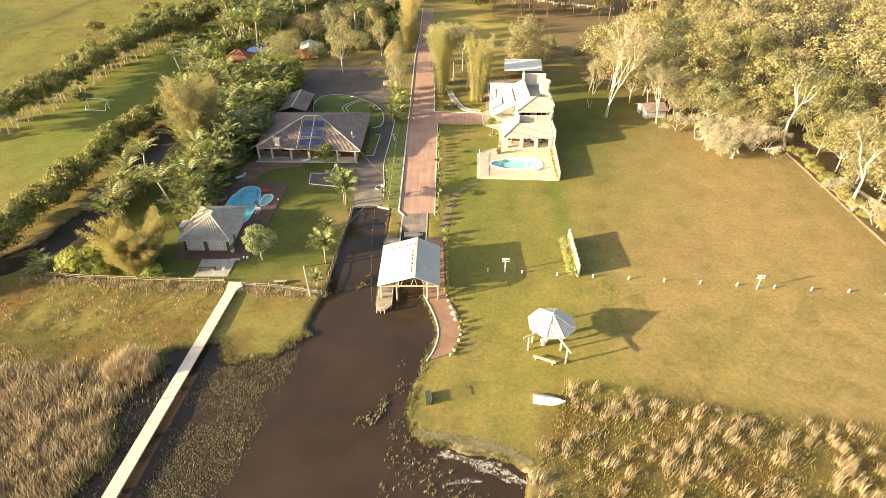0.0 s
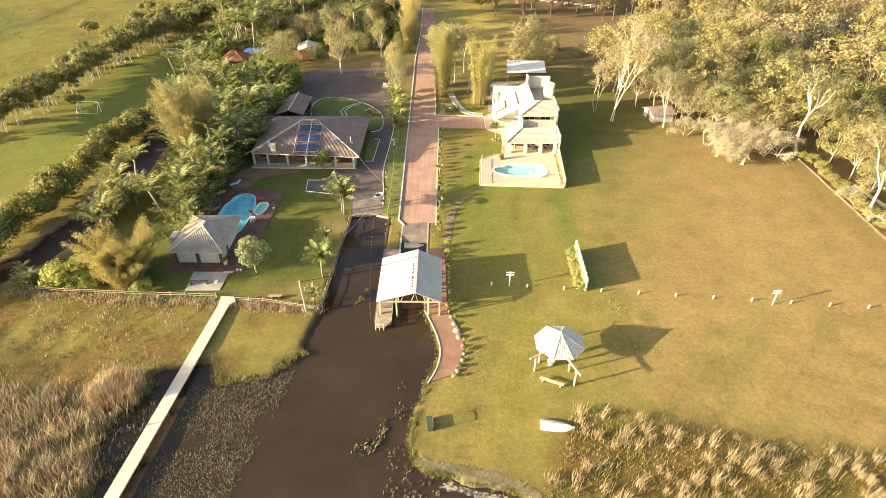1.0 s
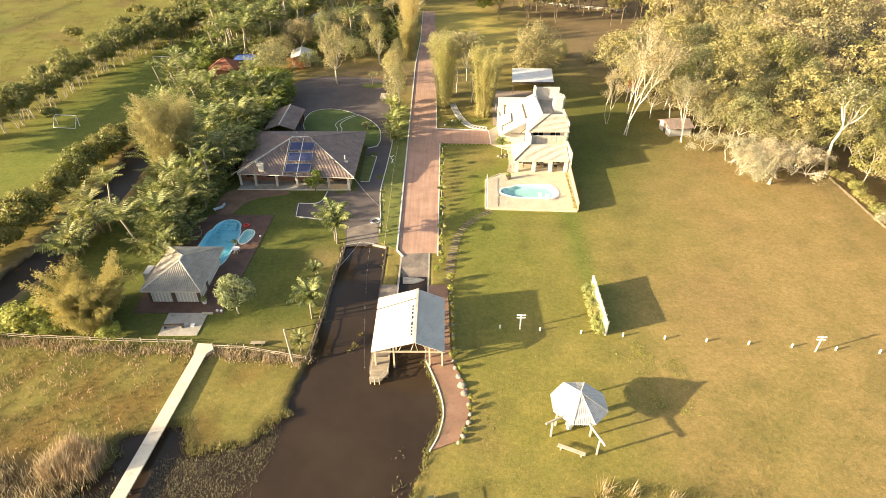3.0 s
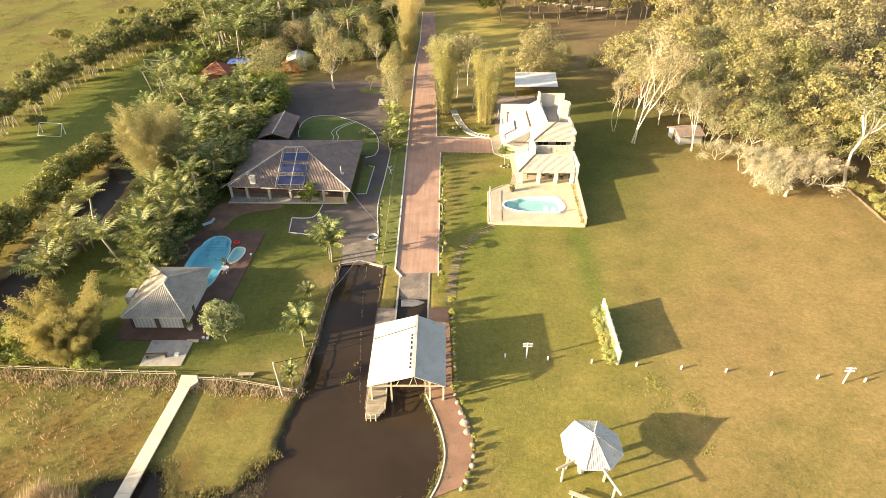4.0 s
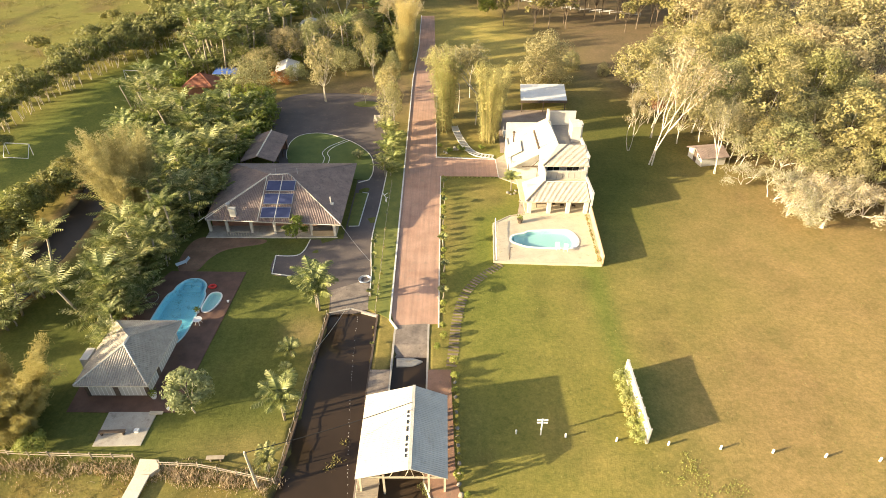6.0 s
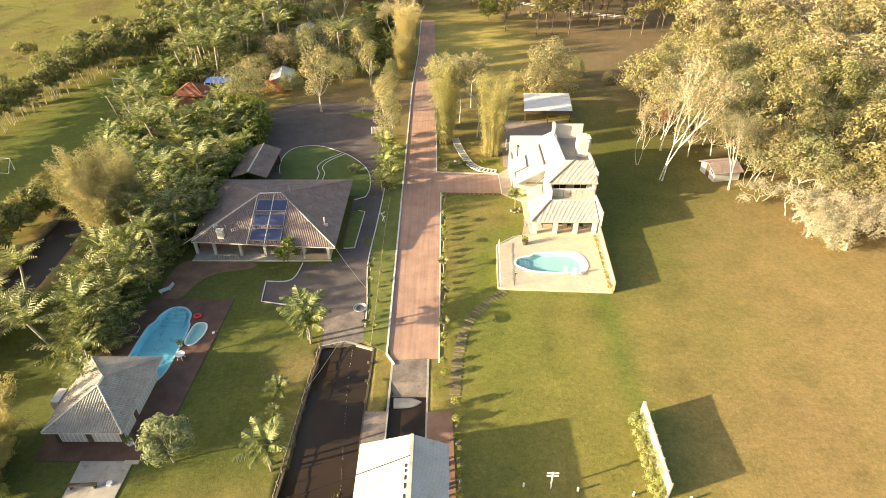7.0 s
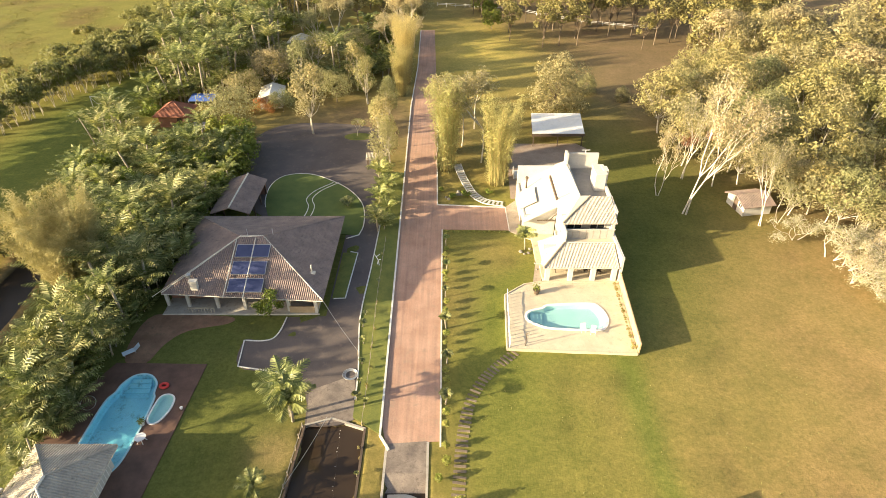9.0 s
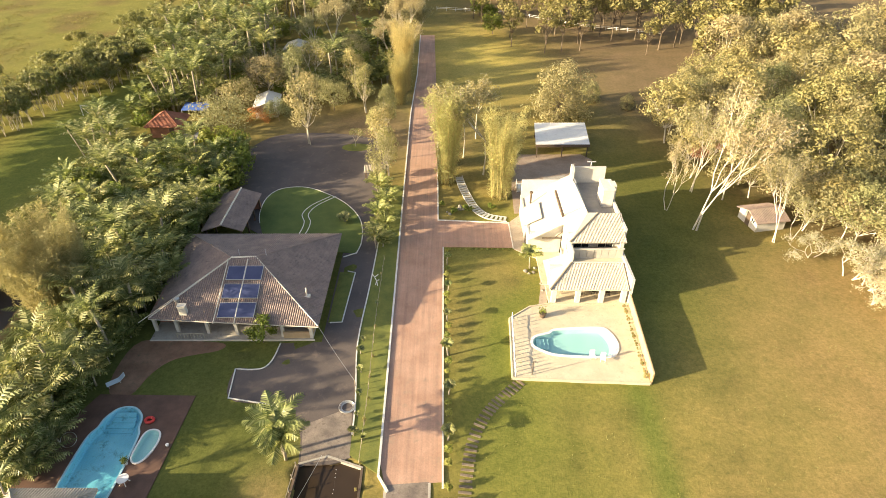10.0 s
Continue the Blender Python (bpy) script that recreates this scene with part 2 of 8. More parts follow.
M["brick_road"] = surface("brick_road", (0.375, 0.222, 0.162), (0.485, 0.305, 0.228), 0.35, 0.9, 9, 0.45, 0.3, stain=(0.324, 0.230, 0.175))


def wheel_tracks(m):
    """Long streaks of wear in the direction of travel, over the colour that the material has."""
    nt = m.node_tree
    p = nt.nodes["Principled BSDF"]
    mp = nt.nodes.new("ShaderNodeMapping")
    mp.inputs["Scale"].default_value = (1.5, 0.05, 1.0)
    nt.links.new(nt.nodes.new("ShaderNodeNewGeometry").outputs["Position"], mp.inputs["Vector"])
    worn = ramp(nt, noise_node(nt, 1.6, 5, 0.65, mp.outputs["Vector"]), [(0.35, (0.80, 0.82, 0.84)), (0.65, (1.14, 1.12, 1.10))])
    nt.links.new(mix(nt, "MULTIPLY", 0.8, p.inputs["Base Color"].links[0].from_socket, worn), p.inputs["Base Color"])


wheel_tracks(M["brick_road"])
M["asphalt"] = surface("asphalt", (0.088, 0.073, 0.070), (0.128, 0.104, 0.097), 0.25, 0.9, 12, 0.35, 0.35, stain=(0.155, 0.120, 0.105))
M["concrete"] = surface("concrete", (0.34, 0.31, 0.27), (0.46, 0.43, 0.38), 0.6, 0.9, 10, 0.35, 0.3, stain=(0.24, 0.215, 0.185))
M["curb_white"] = surface("curb_white", (0.62, 0.60, 0.55), (0.76, 0.74, 0.70), 1.5, 0.8, 20, 0.3, 0.2, stain=(0.42, 0.39, 0.33))
M["cream_paving"] = surface("cream_paving", (0.53, 0.455, 0.33), (0.63, 0.55, 0.41), 0.7, 0.85, 14, 0.3, 0.15, stain=(0.46, 0.385, 0.28))
M["walk_paving"] = surface("walk_paving", (0.36, 0.295, 0.23), (0.47, 0.39, 0.31), 0.7, 0.85, 14, 0.35, 0.2, stain=(0.28, 0.225, 0.17))
M["deck_brown"] = surface("deck_brown", (0.090, 0.048, 0.034), (0.147, 0.079, 0.056), 0.7, 0.75, 12, 0.4, 0.3, each=0.4)
M["wood_grey"] = surface("wood_grey", (0.30, 0.25, 0.19), (0.45, 0.38, 0.29), 1.2, 0.85, 20, 0.4, 0.3, each=0.4)
M["wood_pale"] = surface("wood_pale", (0.44, 0.385, 0.29), (0.57, 0.51, 0.40), 1.0, 0.8, 16, 0.35, 0.2, each=0.35)
M["wood_dark"] = surface("wood_dark", (0.07, 0.05, 0.035), (0.13, 0.09, 0.065), 1.2, 0.8, 16, 0.35, 0.3)
M["trunk_pale"] = surface("trunk_pale", (0.42, 0.37, 0.29), (0.62, 0.57, 0.47), 1.5, 0.85, 9, 0.4, 0.4, stain=(0.26, 0.21, 0.16))
M["trunk_brown"] = surface("trunk_brown", (0.12, 0.088, 0.06), (0.22, 0.17, 0.12), 1.5, 0.9, 9, 0.4, 0.5)
M["palm_trunk"] = surface("palm_trunk", (0.27, 0.235, 0.18), (0.40, 0.35, 0.27), 2.0, 0.9, 6, 0.5, 0.5)
M["brick_wall"] = surface("brick_wall", (0.27, 0.13, 0.085), (0.38, 0.19, 0.125), 1.0, 0.85, 10, 0.4, 0.3)
M["ochre_wall"] = surface("ochre_wall", (0.42, 0.30, 0.17), (0.52, 0.38, 0.23), 1.0, 0.85, 10, 0.3, 0.2)
M["dark_glass"] = surface("dark_glass", (0.02, 0.022, 0.025), (0.035, 0.037, 0.04), 0.5, 0.12, 10, 0.1, 0)
M["solar"] = surface("solar", (0.035, 0.045, 0.11), (0.055, 0.068, 0.15), 0.8, 0.28, 20, 0.1, 0)
M["white_plastic"] = surface("white_plastic", (0.76, 0.75, 0.73), (0.82, 0.81, 0.79), 1, 0.4, 10, 0.1, 0)
M["steel"] = surface("steel", (0.55, 0.55, 0.54), (0.65, 0.65, 0.64), 2, 0.35, 12, 0.2, 0.05, metal=0.8)
M["red_roof"] = surface("red_roof", (0.27, 0.10, 0.06), (0.37, 0.15, 0.09), 0.9, 0.85, 14, 0.4, 0.3)
M["pool_shell"] = surface("pool_shell", (0.20, 0.56, 0.70), (0.28, 0.66, 0.78), 0.5, 0.4, 8, 0.15, 0, stain=(0.10, 0.30, 0.36))
M["pool_shell_pale"] = surface("pool_shell_pale", (0.47, 0.65, 0.61), (0.54, 0.71, 0.66), 0.5, 0.4, 8, 0.15, 0)
M["pool_rim"] = surface("pool_rim", (0.36, 0.60, 0.68), (0.46, 0.68, 0.74), 0.8, 0.4, 8, 0.12, 0)
M["stone"] = surface("stone", (0.22, 0.20, 0.17), (0.36, 0.33, 0.28), 1.3, 0.9, 9, 0.45, 0.5, each=0.5)
M["red_plastic"] = surface("red_plastic", (0.55, 0.03, 0.03), (0.65, 0.05, 0.04), 1, 0.45, 10, 0.1, 0)
M["blue_tarp"] = surface("blue_tarp", (0.05, 0.12, 0.42), (0.10, 0.2, 0.55), 0.8, 0.6, 10, 0.2, 0.2)
M["dark_green"] = surface("dark_green", (0.035, 0.06, 0.035), (0.06, 0.09, 0.055), 1.5, 0.6, 10, 0.2, 0.1)
M["brick_path"] = surface("brick_path", (0.25, 0.138, 0.092), (0.345, 0.20, 0.138), 0.5, 0.9, 9, 0.4, 0.3, stain=(0.20, 0.14, 0.10))
M["yard"] = surface("yard", (0.30, 0.22, 0.165), (0.40, 0.31, 0.24), 0.5, 0.95, 10, 0.4, 0.4, stain=(0.24, 0.19, 0.14))
M["boat_white"] = surface("boat_white", (0.72, 0.70, 0.65), (0.82, 0.80, 0.76), 1.2, 0.4, 10, 0.15, 0, stain=(0.6, 0.57, 0.5))

M["leaf_euc"] = foliage("leaf_euc", (0.175, 0.168, 0.085), (0.35, 0.34, 0.18), (0.54, 0.495, 0.31), 0.5)
M["leaf_areca"] = foliage("leaf_areca", (0.11, 0.145, 0.043), (0.31, 0.335, 0.115), (0.57, 0.545, 0.28), even=0.1)
M["white_sheet"] = surface("white_sheet", (0.74, 0.73, 0.70), (0.82, 0.81, 0.78), 0.4, 0.45, 6, 0.15, 0.03, stain=(0.66, 0.64, 0.60))
M["leaf_green"] = foliage("leaf_green", (0.085, 0.125, 0.022), (0.23, 0.28, 0.052), (0.38, 0.37, 0.10))
M["leaf_dark"] = foliage("leaf_dark", (0.115, 0.13, 0.04), (0.265, 0.27, 0.085), (0.43, 0.40, 0.16), even=0.25)
M["leaf_palm"] = foliage("leaf_palm", (0.11, 0.145, 0.048), (0.31, 0.335, 0.13), (0.55, 0.54, 0.30), even=0.1)
M["leaf_bamboo"] = foliage("leaf_bamboo", (0.27, 0.235, 0.085), (0.46, 0.40, 0.155), (0.64, 0.565, 0.29))
M["leaf_tan"] = foliage("leaf_tan", (0.18, 0.17, 0.072), (0.35, 0.335, 0.15), (0.53, 0.48, 0.26))
M["leaf_grey"] = foliage("leaf_grey", (0.15, 0.155, 0.07), (0.36, 0.345, 0.16), (0.55, 0.51, 0.29))
M["leaf_red"] = foliage("leaf_red", (0.22, 0.10, 0.065), (0.38, 0.19, 0.125), (0.48, 0.28, 0.20))
M["leaf_rust"] = foliage("leaf_rust", (0.25, 0.12, 0.045), (0.40, 0.20, 0.075), (0.52, 0.30, 0.13))
M["leaf_fresh"] = foliage("leaf_fresh", (0.18, 0.22, 0.05), (0.35, 0.38, 0.10), (0.50, 0.49, 0.19))
M["leaf_fresh2"] = foliage("leaf_fresh2", (0.17, 0.165, 0.06), (0.33, 0.31, 0.125), (0.48, 0.44, 0.22))
M["leaf_pale"] = foliage("leaf_pale", (0.30, 0.265, 0.18), (0.47, 0.425, 0.30), (0.60, 0.55, 0.42))
M["leaf_green2"] = foliage("leaf_green2", (0.12, 0.13, 0.045), (0.24, 0.245, 0.088), (0.38, 0.36, 0.165))
M["leaf_pine"] = foliage("leaf_pine", (0.11, 0.115, 0.045), (0.24, 0.235, 0.09), (0.40, 0.37, 0.17))
M["trunk_white"] = surface("trunk_white", (0.50, 0.46, 0.39), (0.70, 0.65, 0.56), 1.5, 0.8, 9, 0.35, 0.3, stain=(0.26, 0.22, 0.17))
M["leaf_pale2"] = foliage("leaf_pale2", (0.23, 0.205, 0.115), (0.41, 0.38, 0.225), (0.60, 0.545, 0.37), 0.5)
M["lawn_strip"] = surface("lawn_strip", (0.11, 0.135, 0.03), (0.19, 0.20, 0.045), 0.6, 0.95, 9, 0.5, 0.7)
M["lounger"] = surface("lounger", (0.55, 0.66, 0.75), (0.66, 0.75, 0.82), 1.0, 0.6, 10, 0.1, 0)
M["reed"] = foliage("reed", (0.25, 0.215, 0.125), (0.45, 0.39, 0.245), (0.64, 0.57, 0.42), 0.3, even=0.0)
M["leaf_lime"] = foliage("leaf_lime", (0.30, 0.32, 0.12), (0.48, 0.49, 0.21), (0.64, 0.62, 0.35))
M["leaf_silver"] = foliage("leaf_silver", (0.22, 0.245, 0.13), (0.36, 0.38, 0.215), (0.50, 0.49, 0.31))
M["leaf_plume"] = foliage("leaf_plume", (0.28, 0.235, 0.115), (0.47, 0.405, 0.205), (0.64, 0.56, 0.33))
M["leaf_cane"] = foliage("leaf_cane", (0.32, 0.295, 0.12), (0.50, 0.46, 0.21), (0.66, 0.61, 0.36))
M["landing"] = surface("landing", (0.15, 0.122, 0.108), (0.29, 0.24, 0.20), 0.7, 0.9, 10, 0.5, 0.3, stain=(0.11, 0.09, 0.08))
M["red_earth"] = surface("red_earth", (0.17, 0.095, 0.06), (0.27, 0.155, 0.10), 0.6, 0.95, 10, 0.4, 0.4, stain=(0.13, 0.10, 0.06))
M["black_rubber"] = surface("black_rubber", (0.010, 0.010, 0.010), (0.018, 0.017, 0.016), 1, 0.8, 10, 0.1, 0)
M["sleeper"] = surface("sleeper", (0.15, 0.115, 0.08), (0.26, 0.205, 0.15), 1.2, 0.9, 18, 0.45, 0.3, each=0.5)
M["foam"] = surface("foam", (0.30, 0.26, 0.21), (0.52, 0.48, 0.42), 1.8, 0.7, 14, 0.5, 0.3)


def ragged(m, scale, low, high):
    """Breaks a thin layer up into flakes and gaps."""
    nt = m.node_tree
    gap = nt.nodes.new("ShaderNodeBsdfTransparent")
    ms = nt.nodes.new("ShaderNodeMixShader")
    nt.links.new(ramp(nt, noise_node(nt, scale, 7, 0.72), [(low, (0, 0, 0)), (high, (1, 1, 1))]), ms.inputs[0])
    nt.links.new(gap.outputs[0], ms.inputs[1])
    nt.links.new(nt.nodes["Principled BSDF"].outputs[0], ms.inputs[2])
    nt.links.new(ms.outputs[0], nt.nodes["Material Output"].inputs["Surface"])


ragged(M["foam"], 2.2, 0.42, 0.60)
M["reed_tan"] = foliage("reed_tan", (0.30, 0.215, 0.145), (0.55, 0.415, 0.295), (0.76, 0.61, 0.47), 0.3, even=0.0)
M["sedge"] = foliage("sedge", (0.15, 0.15, 0.045), (0.26, 0.245, 0.08), (0.38, 0.34, 0.14), 0.3, even=0.0)
M["meadow_grass"] = foliage("meadow_grass", (0.15, 0.125, 0.04), (0.25, 0.205, 0.07), (0.35, 0.285, 0.12), 0.3, even=0.0)
M["sedge2"] = foliage("sedge2", (0.16, 0.155, 0.04), (0.25, 0.225, 0.065), (0.34, 0.29, 0.10), 0.3, even=0.0)
M["weed"] = foliage("weed", (0.11, 0.095, 0.05), (0.25, 0.21, 0.12), (0.44, 0.385, 0.26), 0.2, even=0.0)


def grass_material():
    m, nt, p, _ = shader("grass")
    at = nt.nodes.new("ShaderNodeAttribute")
    at.attribute_name = "tint"
    col = at.outputs["Color"]
    col = mix(nt, "MULTIPLY", 0.55, col, ramp(nt, noise_node(nt, 0.22, 6, 0.65), [(0.3, (0.62, 0.70, 0.6)), (0.7, (1.32, 1.2, 1.25))]))
    col = mix(nt, "MULTIPLY", 0.55, col, ramp(nt, noise_node(nt, 1.7, 6, 0.7), [(0.3, (0.5, 0.58, 0.5)), (0.7, (1.36, 1.26, 1.3))]))
    g = noise_node(nt, 4.2, 8, 0.78)
    col = mix(nt, "MULTIPLY", 0.5, col, ramp(nt, g, [(0.32, (0.48, 0.53, 0.42)), (0.68, (1.36, 1.28, 1.26))]))
    nt.links.new(col, p.inputs["Base Color"])
    p.inputs["Roughness"].default_value = 0.95
    p.inputs["Specular IOR Level"].default_value = 0.1
    bump(nt, p, g, 0.45, 0.14)
    return m


def water_material():
    m, nt, p, _ = shader("dark_water")
    col = ramp(nt, noise_node(nt, 0.12, 4), [(0.35, (0.036, 0.025, 0.017)), (0.65, (0.050, 0.035, 0.024))])
    nt.links.new(col, p.inputs["Base Color"])
    p.inputs["Roughness"].default_value, p.inputs["IOR"].default_value = 0.12, 1.33
    bump(nt, p, noise_node(nt, 2.2, 5, 0.6), 0.08, 0.05)
    return m


M["grass"], M["water"] = grass_material(), water_material()
M["ditch_water"] = surface("ditch_water", (0.030, 0.021, 0.014), (0.045, 0.032, 0.022), 0.3, 0.4, 6, 0.3, 0.05)
M["ditch_water"].node_tree.nodes["Principled BSDF"].inputs["Specular IOR Level"].default_value = 0.25


def clear_water(name, tint):
    m, nt, p, out = shader(name)
    tr = nt.nodes.new("ShaderNodeBsdfTransparent")
    tr.inputs["Color"].default_value = (*tint, 1)
    gl = nt.nodes.new("ShaderNodeBsdfGlossy")
    gl.inputs["Roughness"].default_value = 0.04
    b = nt.nodes.new("ShaderNodeBump")
    b.inputs["Strength"].default_value, b.inputs["Distance"].default_value = 0.06, 0.03
    nt.links.new(noise_node(nt, 3.0, 3), b.inputs["Height"])
    nt.links.new(b.outputs["Normal"], gl.inputs["Normal"])
    ms = nt.nodes.new("ShaderNodeMixShader")
    ms.inputs[0].default_value = 0.05
    nt.links.new(tr.outputs[0], ms.inputs[1])
    nt.links.new(gl.outputs[0], ms.inputs[2])
    nt.links.new(ms.outputs[0], out.inputs["Surface"])
    nt.nodes.remove(p)
    return m


M["pool_water"] = clear_water("pool_water", (0.80, 0.95, 0.96))

# ---- ground and water ----
LAKE = [(-13.9, 57.3), (-13.6, 64), (-13.3, 72), (-12.9, 79.4), (-10.4, 80.15), (-7.1, 79.0), (-7.1, 66), (-5.0, 66), (-5.0, 74.8), (-1.2, 74.8), (-1.1, 57.2),
        (0.3, 53.4), (0.85, 50.3), (0.4, 47.6), (-0.41, 45.7), (-1.5, 41.5), (-1.85, 38.5), (-0.7, 35.4), (2.3, 34.5), (7.6, 33.0), (9.4, 31.9),
        (8.8, 28.5), (9.6, 20), (9, -5), (6, -80), (-60, -80), (-40, -5), (-33, 20), (-31.6, 29), (-31.0, 31), (-29.8, 34), (-32, 39.0),
        (-29.6, 44.6), (-30.4, 47.2), (-25.3, 48.8), (-23.9, 49.1), (-23.0, 46.0), (-21, 45.9), (-17.5, 47.1), (-14.9, 50.2), (-14.7, 54.8)]
DITCH = [(-90, 50), (-70, 57), (-58.5, 63), (-54.6, 69), (-53.4, 76), (-52.7, 84), (-52.4, 93), (-53.2, 103), (-54.2, 110)]
WATER_Z = -0.26
LAWN_RIGHT = [(0, 45), (9, 33), (65, 20), (65, 100), (50, 112), (30, 130), (30, 150), (10, 140), (0.5, 112)]
PLOT_LEFT = [(-55, 60), (-14, 57), (-13, 79), (-9, 86), (-9, 112), (-14, 135), (-34, 135), (-50, 108), (-52, 90)]
FIELD_FAR = [(-84, 90), (-84, 150), (-80, 200), (-75, 300), (-700, 300), (-700, 20), (-110, 60)]
PITCH = [(-82, 95), (-66, 84), (-61, 125), (-58, 160), (-62, 200), (-76, 190), (-82, 150)]
WOODS = [(46, 124), (56, 103), (66, 98), (66, 60), (220, 40), (220, 400), (30, 400), (8, 240), (24, 200), (30, 165)]
MEADOW = [(-140, 60), (-14, 57), (-14, 45), (-30, 44), (-32, 25), (-140, 0)]


def spans(*runs):
    out = []
    for a, b, step in runs:
        out += list(np.arange(a, b - 1e-6, step))
    return np.array(out + [runs[-1][1]])


gx = spans((-2500, -500, 500), (-500, -160, 40), (-160, -66, 3), (-66, -46, 0.6), (-46, -34, 1.0), (-34, 24, 0.5), (24, 70, 1.5), (70, 160, 4), (160, 500, 40), (500, 2500, 500))
gy = spans((-2500, -500, 500), (-500, -100, 50), (-100, 10, 5), (10, 82, 0.5), (82, 130, 1.2), (130, 290, 3.5), (290, 500, 30), (500, 2500, 500))
X, Y = np.meshgrid(gx, gy)
depth = away(LAKE, X, Y) + 0.28 * wobble(X, Y, 2.2, 1) + 0.22 * wobble(X, Y, 0.8, 11)
Z = np.clip(depth * 1.5, -1.3, 0.0)
ditch = away(DITCH, X, Y, False) - 2.5 + 0.3 * wobble(X, Y, 2.5, 31)
Z = np.minimum(Z, np.clip(ditch * 0.8, -1.3, 0.0))
near = np.exp(-((X - 5) / 90) ** 2 - ((Y - 80) / 90) ** 2)
Z += np.where(depth > 1.5, 0.035 * wobble(X, Y, 3.0, 2) * near, 0)
LEFT_POOL = curve2([(-28.75, 75.0), (-28.45, 78.0), (-28.5, 82.2), (-28.85, 83.3), (-29.1, 84.6), (-30.2, 85.6), (-31.6, 85.5), (-32.4, 84.4), (-32.6, 83.3), (-33.1, 82.0), (-33.2, 78), (-33.0, 75.0), (-32.0, 73.6), (-30.0, 73.6)], 5, True)
SPA = curve2([(-28.0, 80.0), (-27.5, 79.5), (-26.9, 79.9), (-26.45, 81.2), (-26.5, 82.5), (-27.1, 82.95), (-27.8, 82.7), (-28.0, 81.5)], 5, True)
RIGHT_POOL = curve2([(10.9, 93.2), (12.6, 92.55), (17.4, 92.3), (18.6, 93.0), (18.9, 94.4), (18.4, 96.0), (17.4, 96.55), (12.9, 96.3), (11.9, 95.75), (10.7, 95.4), (10.05, 94.9), (9.95, 94.0)], 5, True)
for hole in (LEFT_POOL, SPA, RIGHT_POOL):
    Z = np.minimum(Z, np.where(away(hole, X, Y) < 0.9, -1.6, 9))


def blend(base, colour, mask):
    return base * (1 - mask[..., None]) + np.array(colour) * mask[..., None]


def soft(poly, width, wob=1.0, seed=3):
    return 1 / (1 + np.exp(np.clip((away(poly, X, Y) + wob * wobble(X, Y, 5, seed)) / width, -30, 30)))


tint = np.zeros(X.shape + (3,)) + np.array((0.24, 0.20, 0.07))
tint = blend(tint, (0.205, 0.20, 0.055), soft(FIELD_FAR, 2))
tint = blend(tint, (0.17, 0.125, 0.055), soft(FIELD_FAR, 2) * np.clip(wobble(X, Y, 7, 23) * 1.2, 0, 1) * 0.7)
tint = blend(tint, (0.12, 0.15, 0.045), soft([(-160, 215), (-136, 203), (-127, 184), (-130, 172), (-165, 172)], 2, 1.5) * 0.8)
# dark line for the slope's shadow along the swale, painted into the tint
tint = blend(tint, (0.10, 0.095, 0.035), np.exp(-(away([(-131, 184), (-127, 196), (-126, 228)], X, Y, False) / 1.8) ** 2) * 0.8)
tint = blend(tint, (0.17, 0.20, 0.048), soft(PITCH, 2.5))
tint = blend(tint, (0.25, 0.22, 0.07), soft(MEADOW, 1.5))
brown = np.clip(wobble(X, Y, 5, 17) * 1.3 + 0.25, 0, 1) * soft(MEADOW, 1.5)
tint = blend(tint, (0.20, 0.125, 0.045), brown * 0.75)
tint = blend(tint, (0.11, 0.105, 0.035), np.clip(wobble(X, Y, 2.6, 19) * 1.3 - 0.35, 0, 1) * soft(MEADOW, 1.5) * 0.6)
# meadow above the reeds tinted darker for the shade that lies there
tint = blend(tint, (0.10, 0.088, 0.034), soft([(-62, 43), (-44, 43.5), (-39.5, 48), (-47, 51.5), (-62, 50.5)], 0.8, 0.8) * 0.7)
tint = blend(tint, (0.20, 0.115, 0.04), soft([(-90, 48), (-54, 48), (-51, 59), (-60, 60), (-90, 56)], 0.6, 0.5) * 0.8)
tint = blend(tint, (0.246, 0.222, 0.066), soft(LAWN_RIGHT, 1.5))
lush = np.exp(-((X - 6) / 11) ** 2 - ((Y - 94) / 30) ** 2)
tint = blend(tint, (0.155, 0.183, 0.042), np.clip(lush * soft(LAWN_RIGHT, 1.5) * 0.9, 0, 1))
pink = soft(LAWN_RIGHT, 2) / (1 + np.exp(np.clip(-(X - 29 - 6 * wobble(X, Y, 14, 8)) / 5, -30, 30)))
tint = blend(tint, (0.350, 0.246, 0.118), pink * 0.72)
patchy = np.clip(wobble(X, Y, 9, 7) * 0.8, 0, 1) * soft(LAWN_RIGHT, 2)
tint = blend(tint, (0.32, 0.215, 0.105), patchy * 0.5)
stripe = np.exp(-((X - 19.6 + 0.3 * wobble(X, Y, 4, 51)) / 1.5) ** 2) / (1 + np.exp(-(Y - 66) / 3)) * (Y < 90)
tint = blend(tint, (0.135, 0.18, 0.04), stripe * 0.75)
tint = blend(tint, (0.120, 0.137, 0.039), soft(PLOT_LEFT, 1.0, 0.5))
tint = blend(tint, (0.27, 0.205, 0.10), np.exp(-((X + 15.4) / 2.2) ** 2 - ((Y - 76.3) / 2.6) ** 2) * 0.75)
# paler yellow by the fence for sunlit grass, put into the tint
tint = blend(tint, (0.24, 0.20, 0.08), np.exp(-((X + 18) / 5.5) ** 2 - ((Y - 60.3) / 2.6) ** 2) * 0.7)
tint = blend(tint, (0.20, 0.15, 0.09), soft(WOODS, 4, 2.5))
# greener grass beside the white house; its shade is darkened into the tint too
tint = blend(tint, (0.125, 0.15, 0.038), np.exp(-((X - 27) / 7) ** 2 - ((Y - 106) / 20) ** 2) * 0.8)
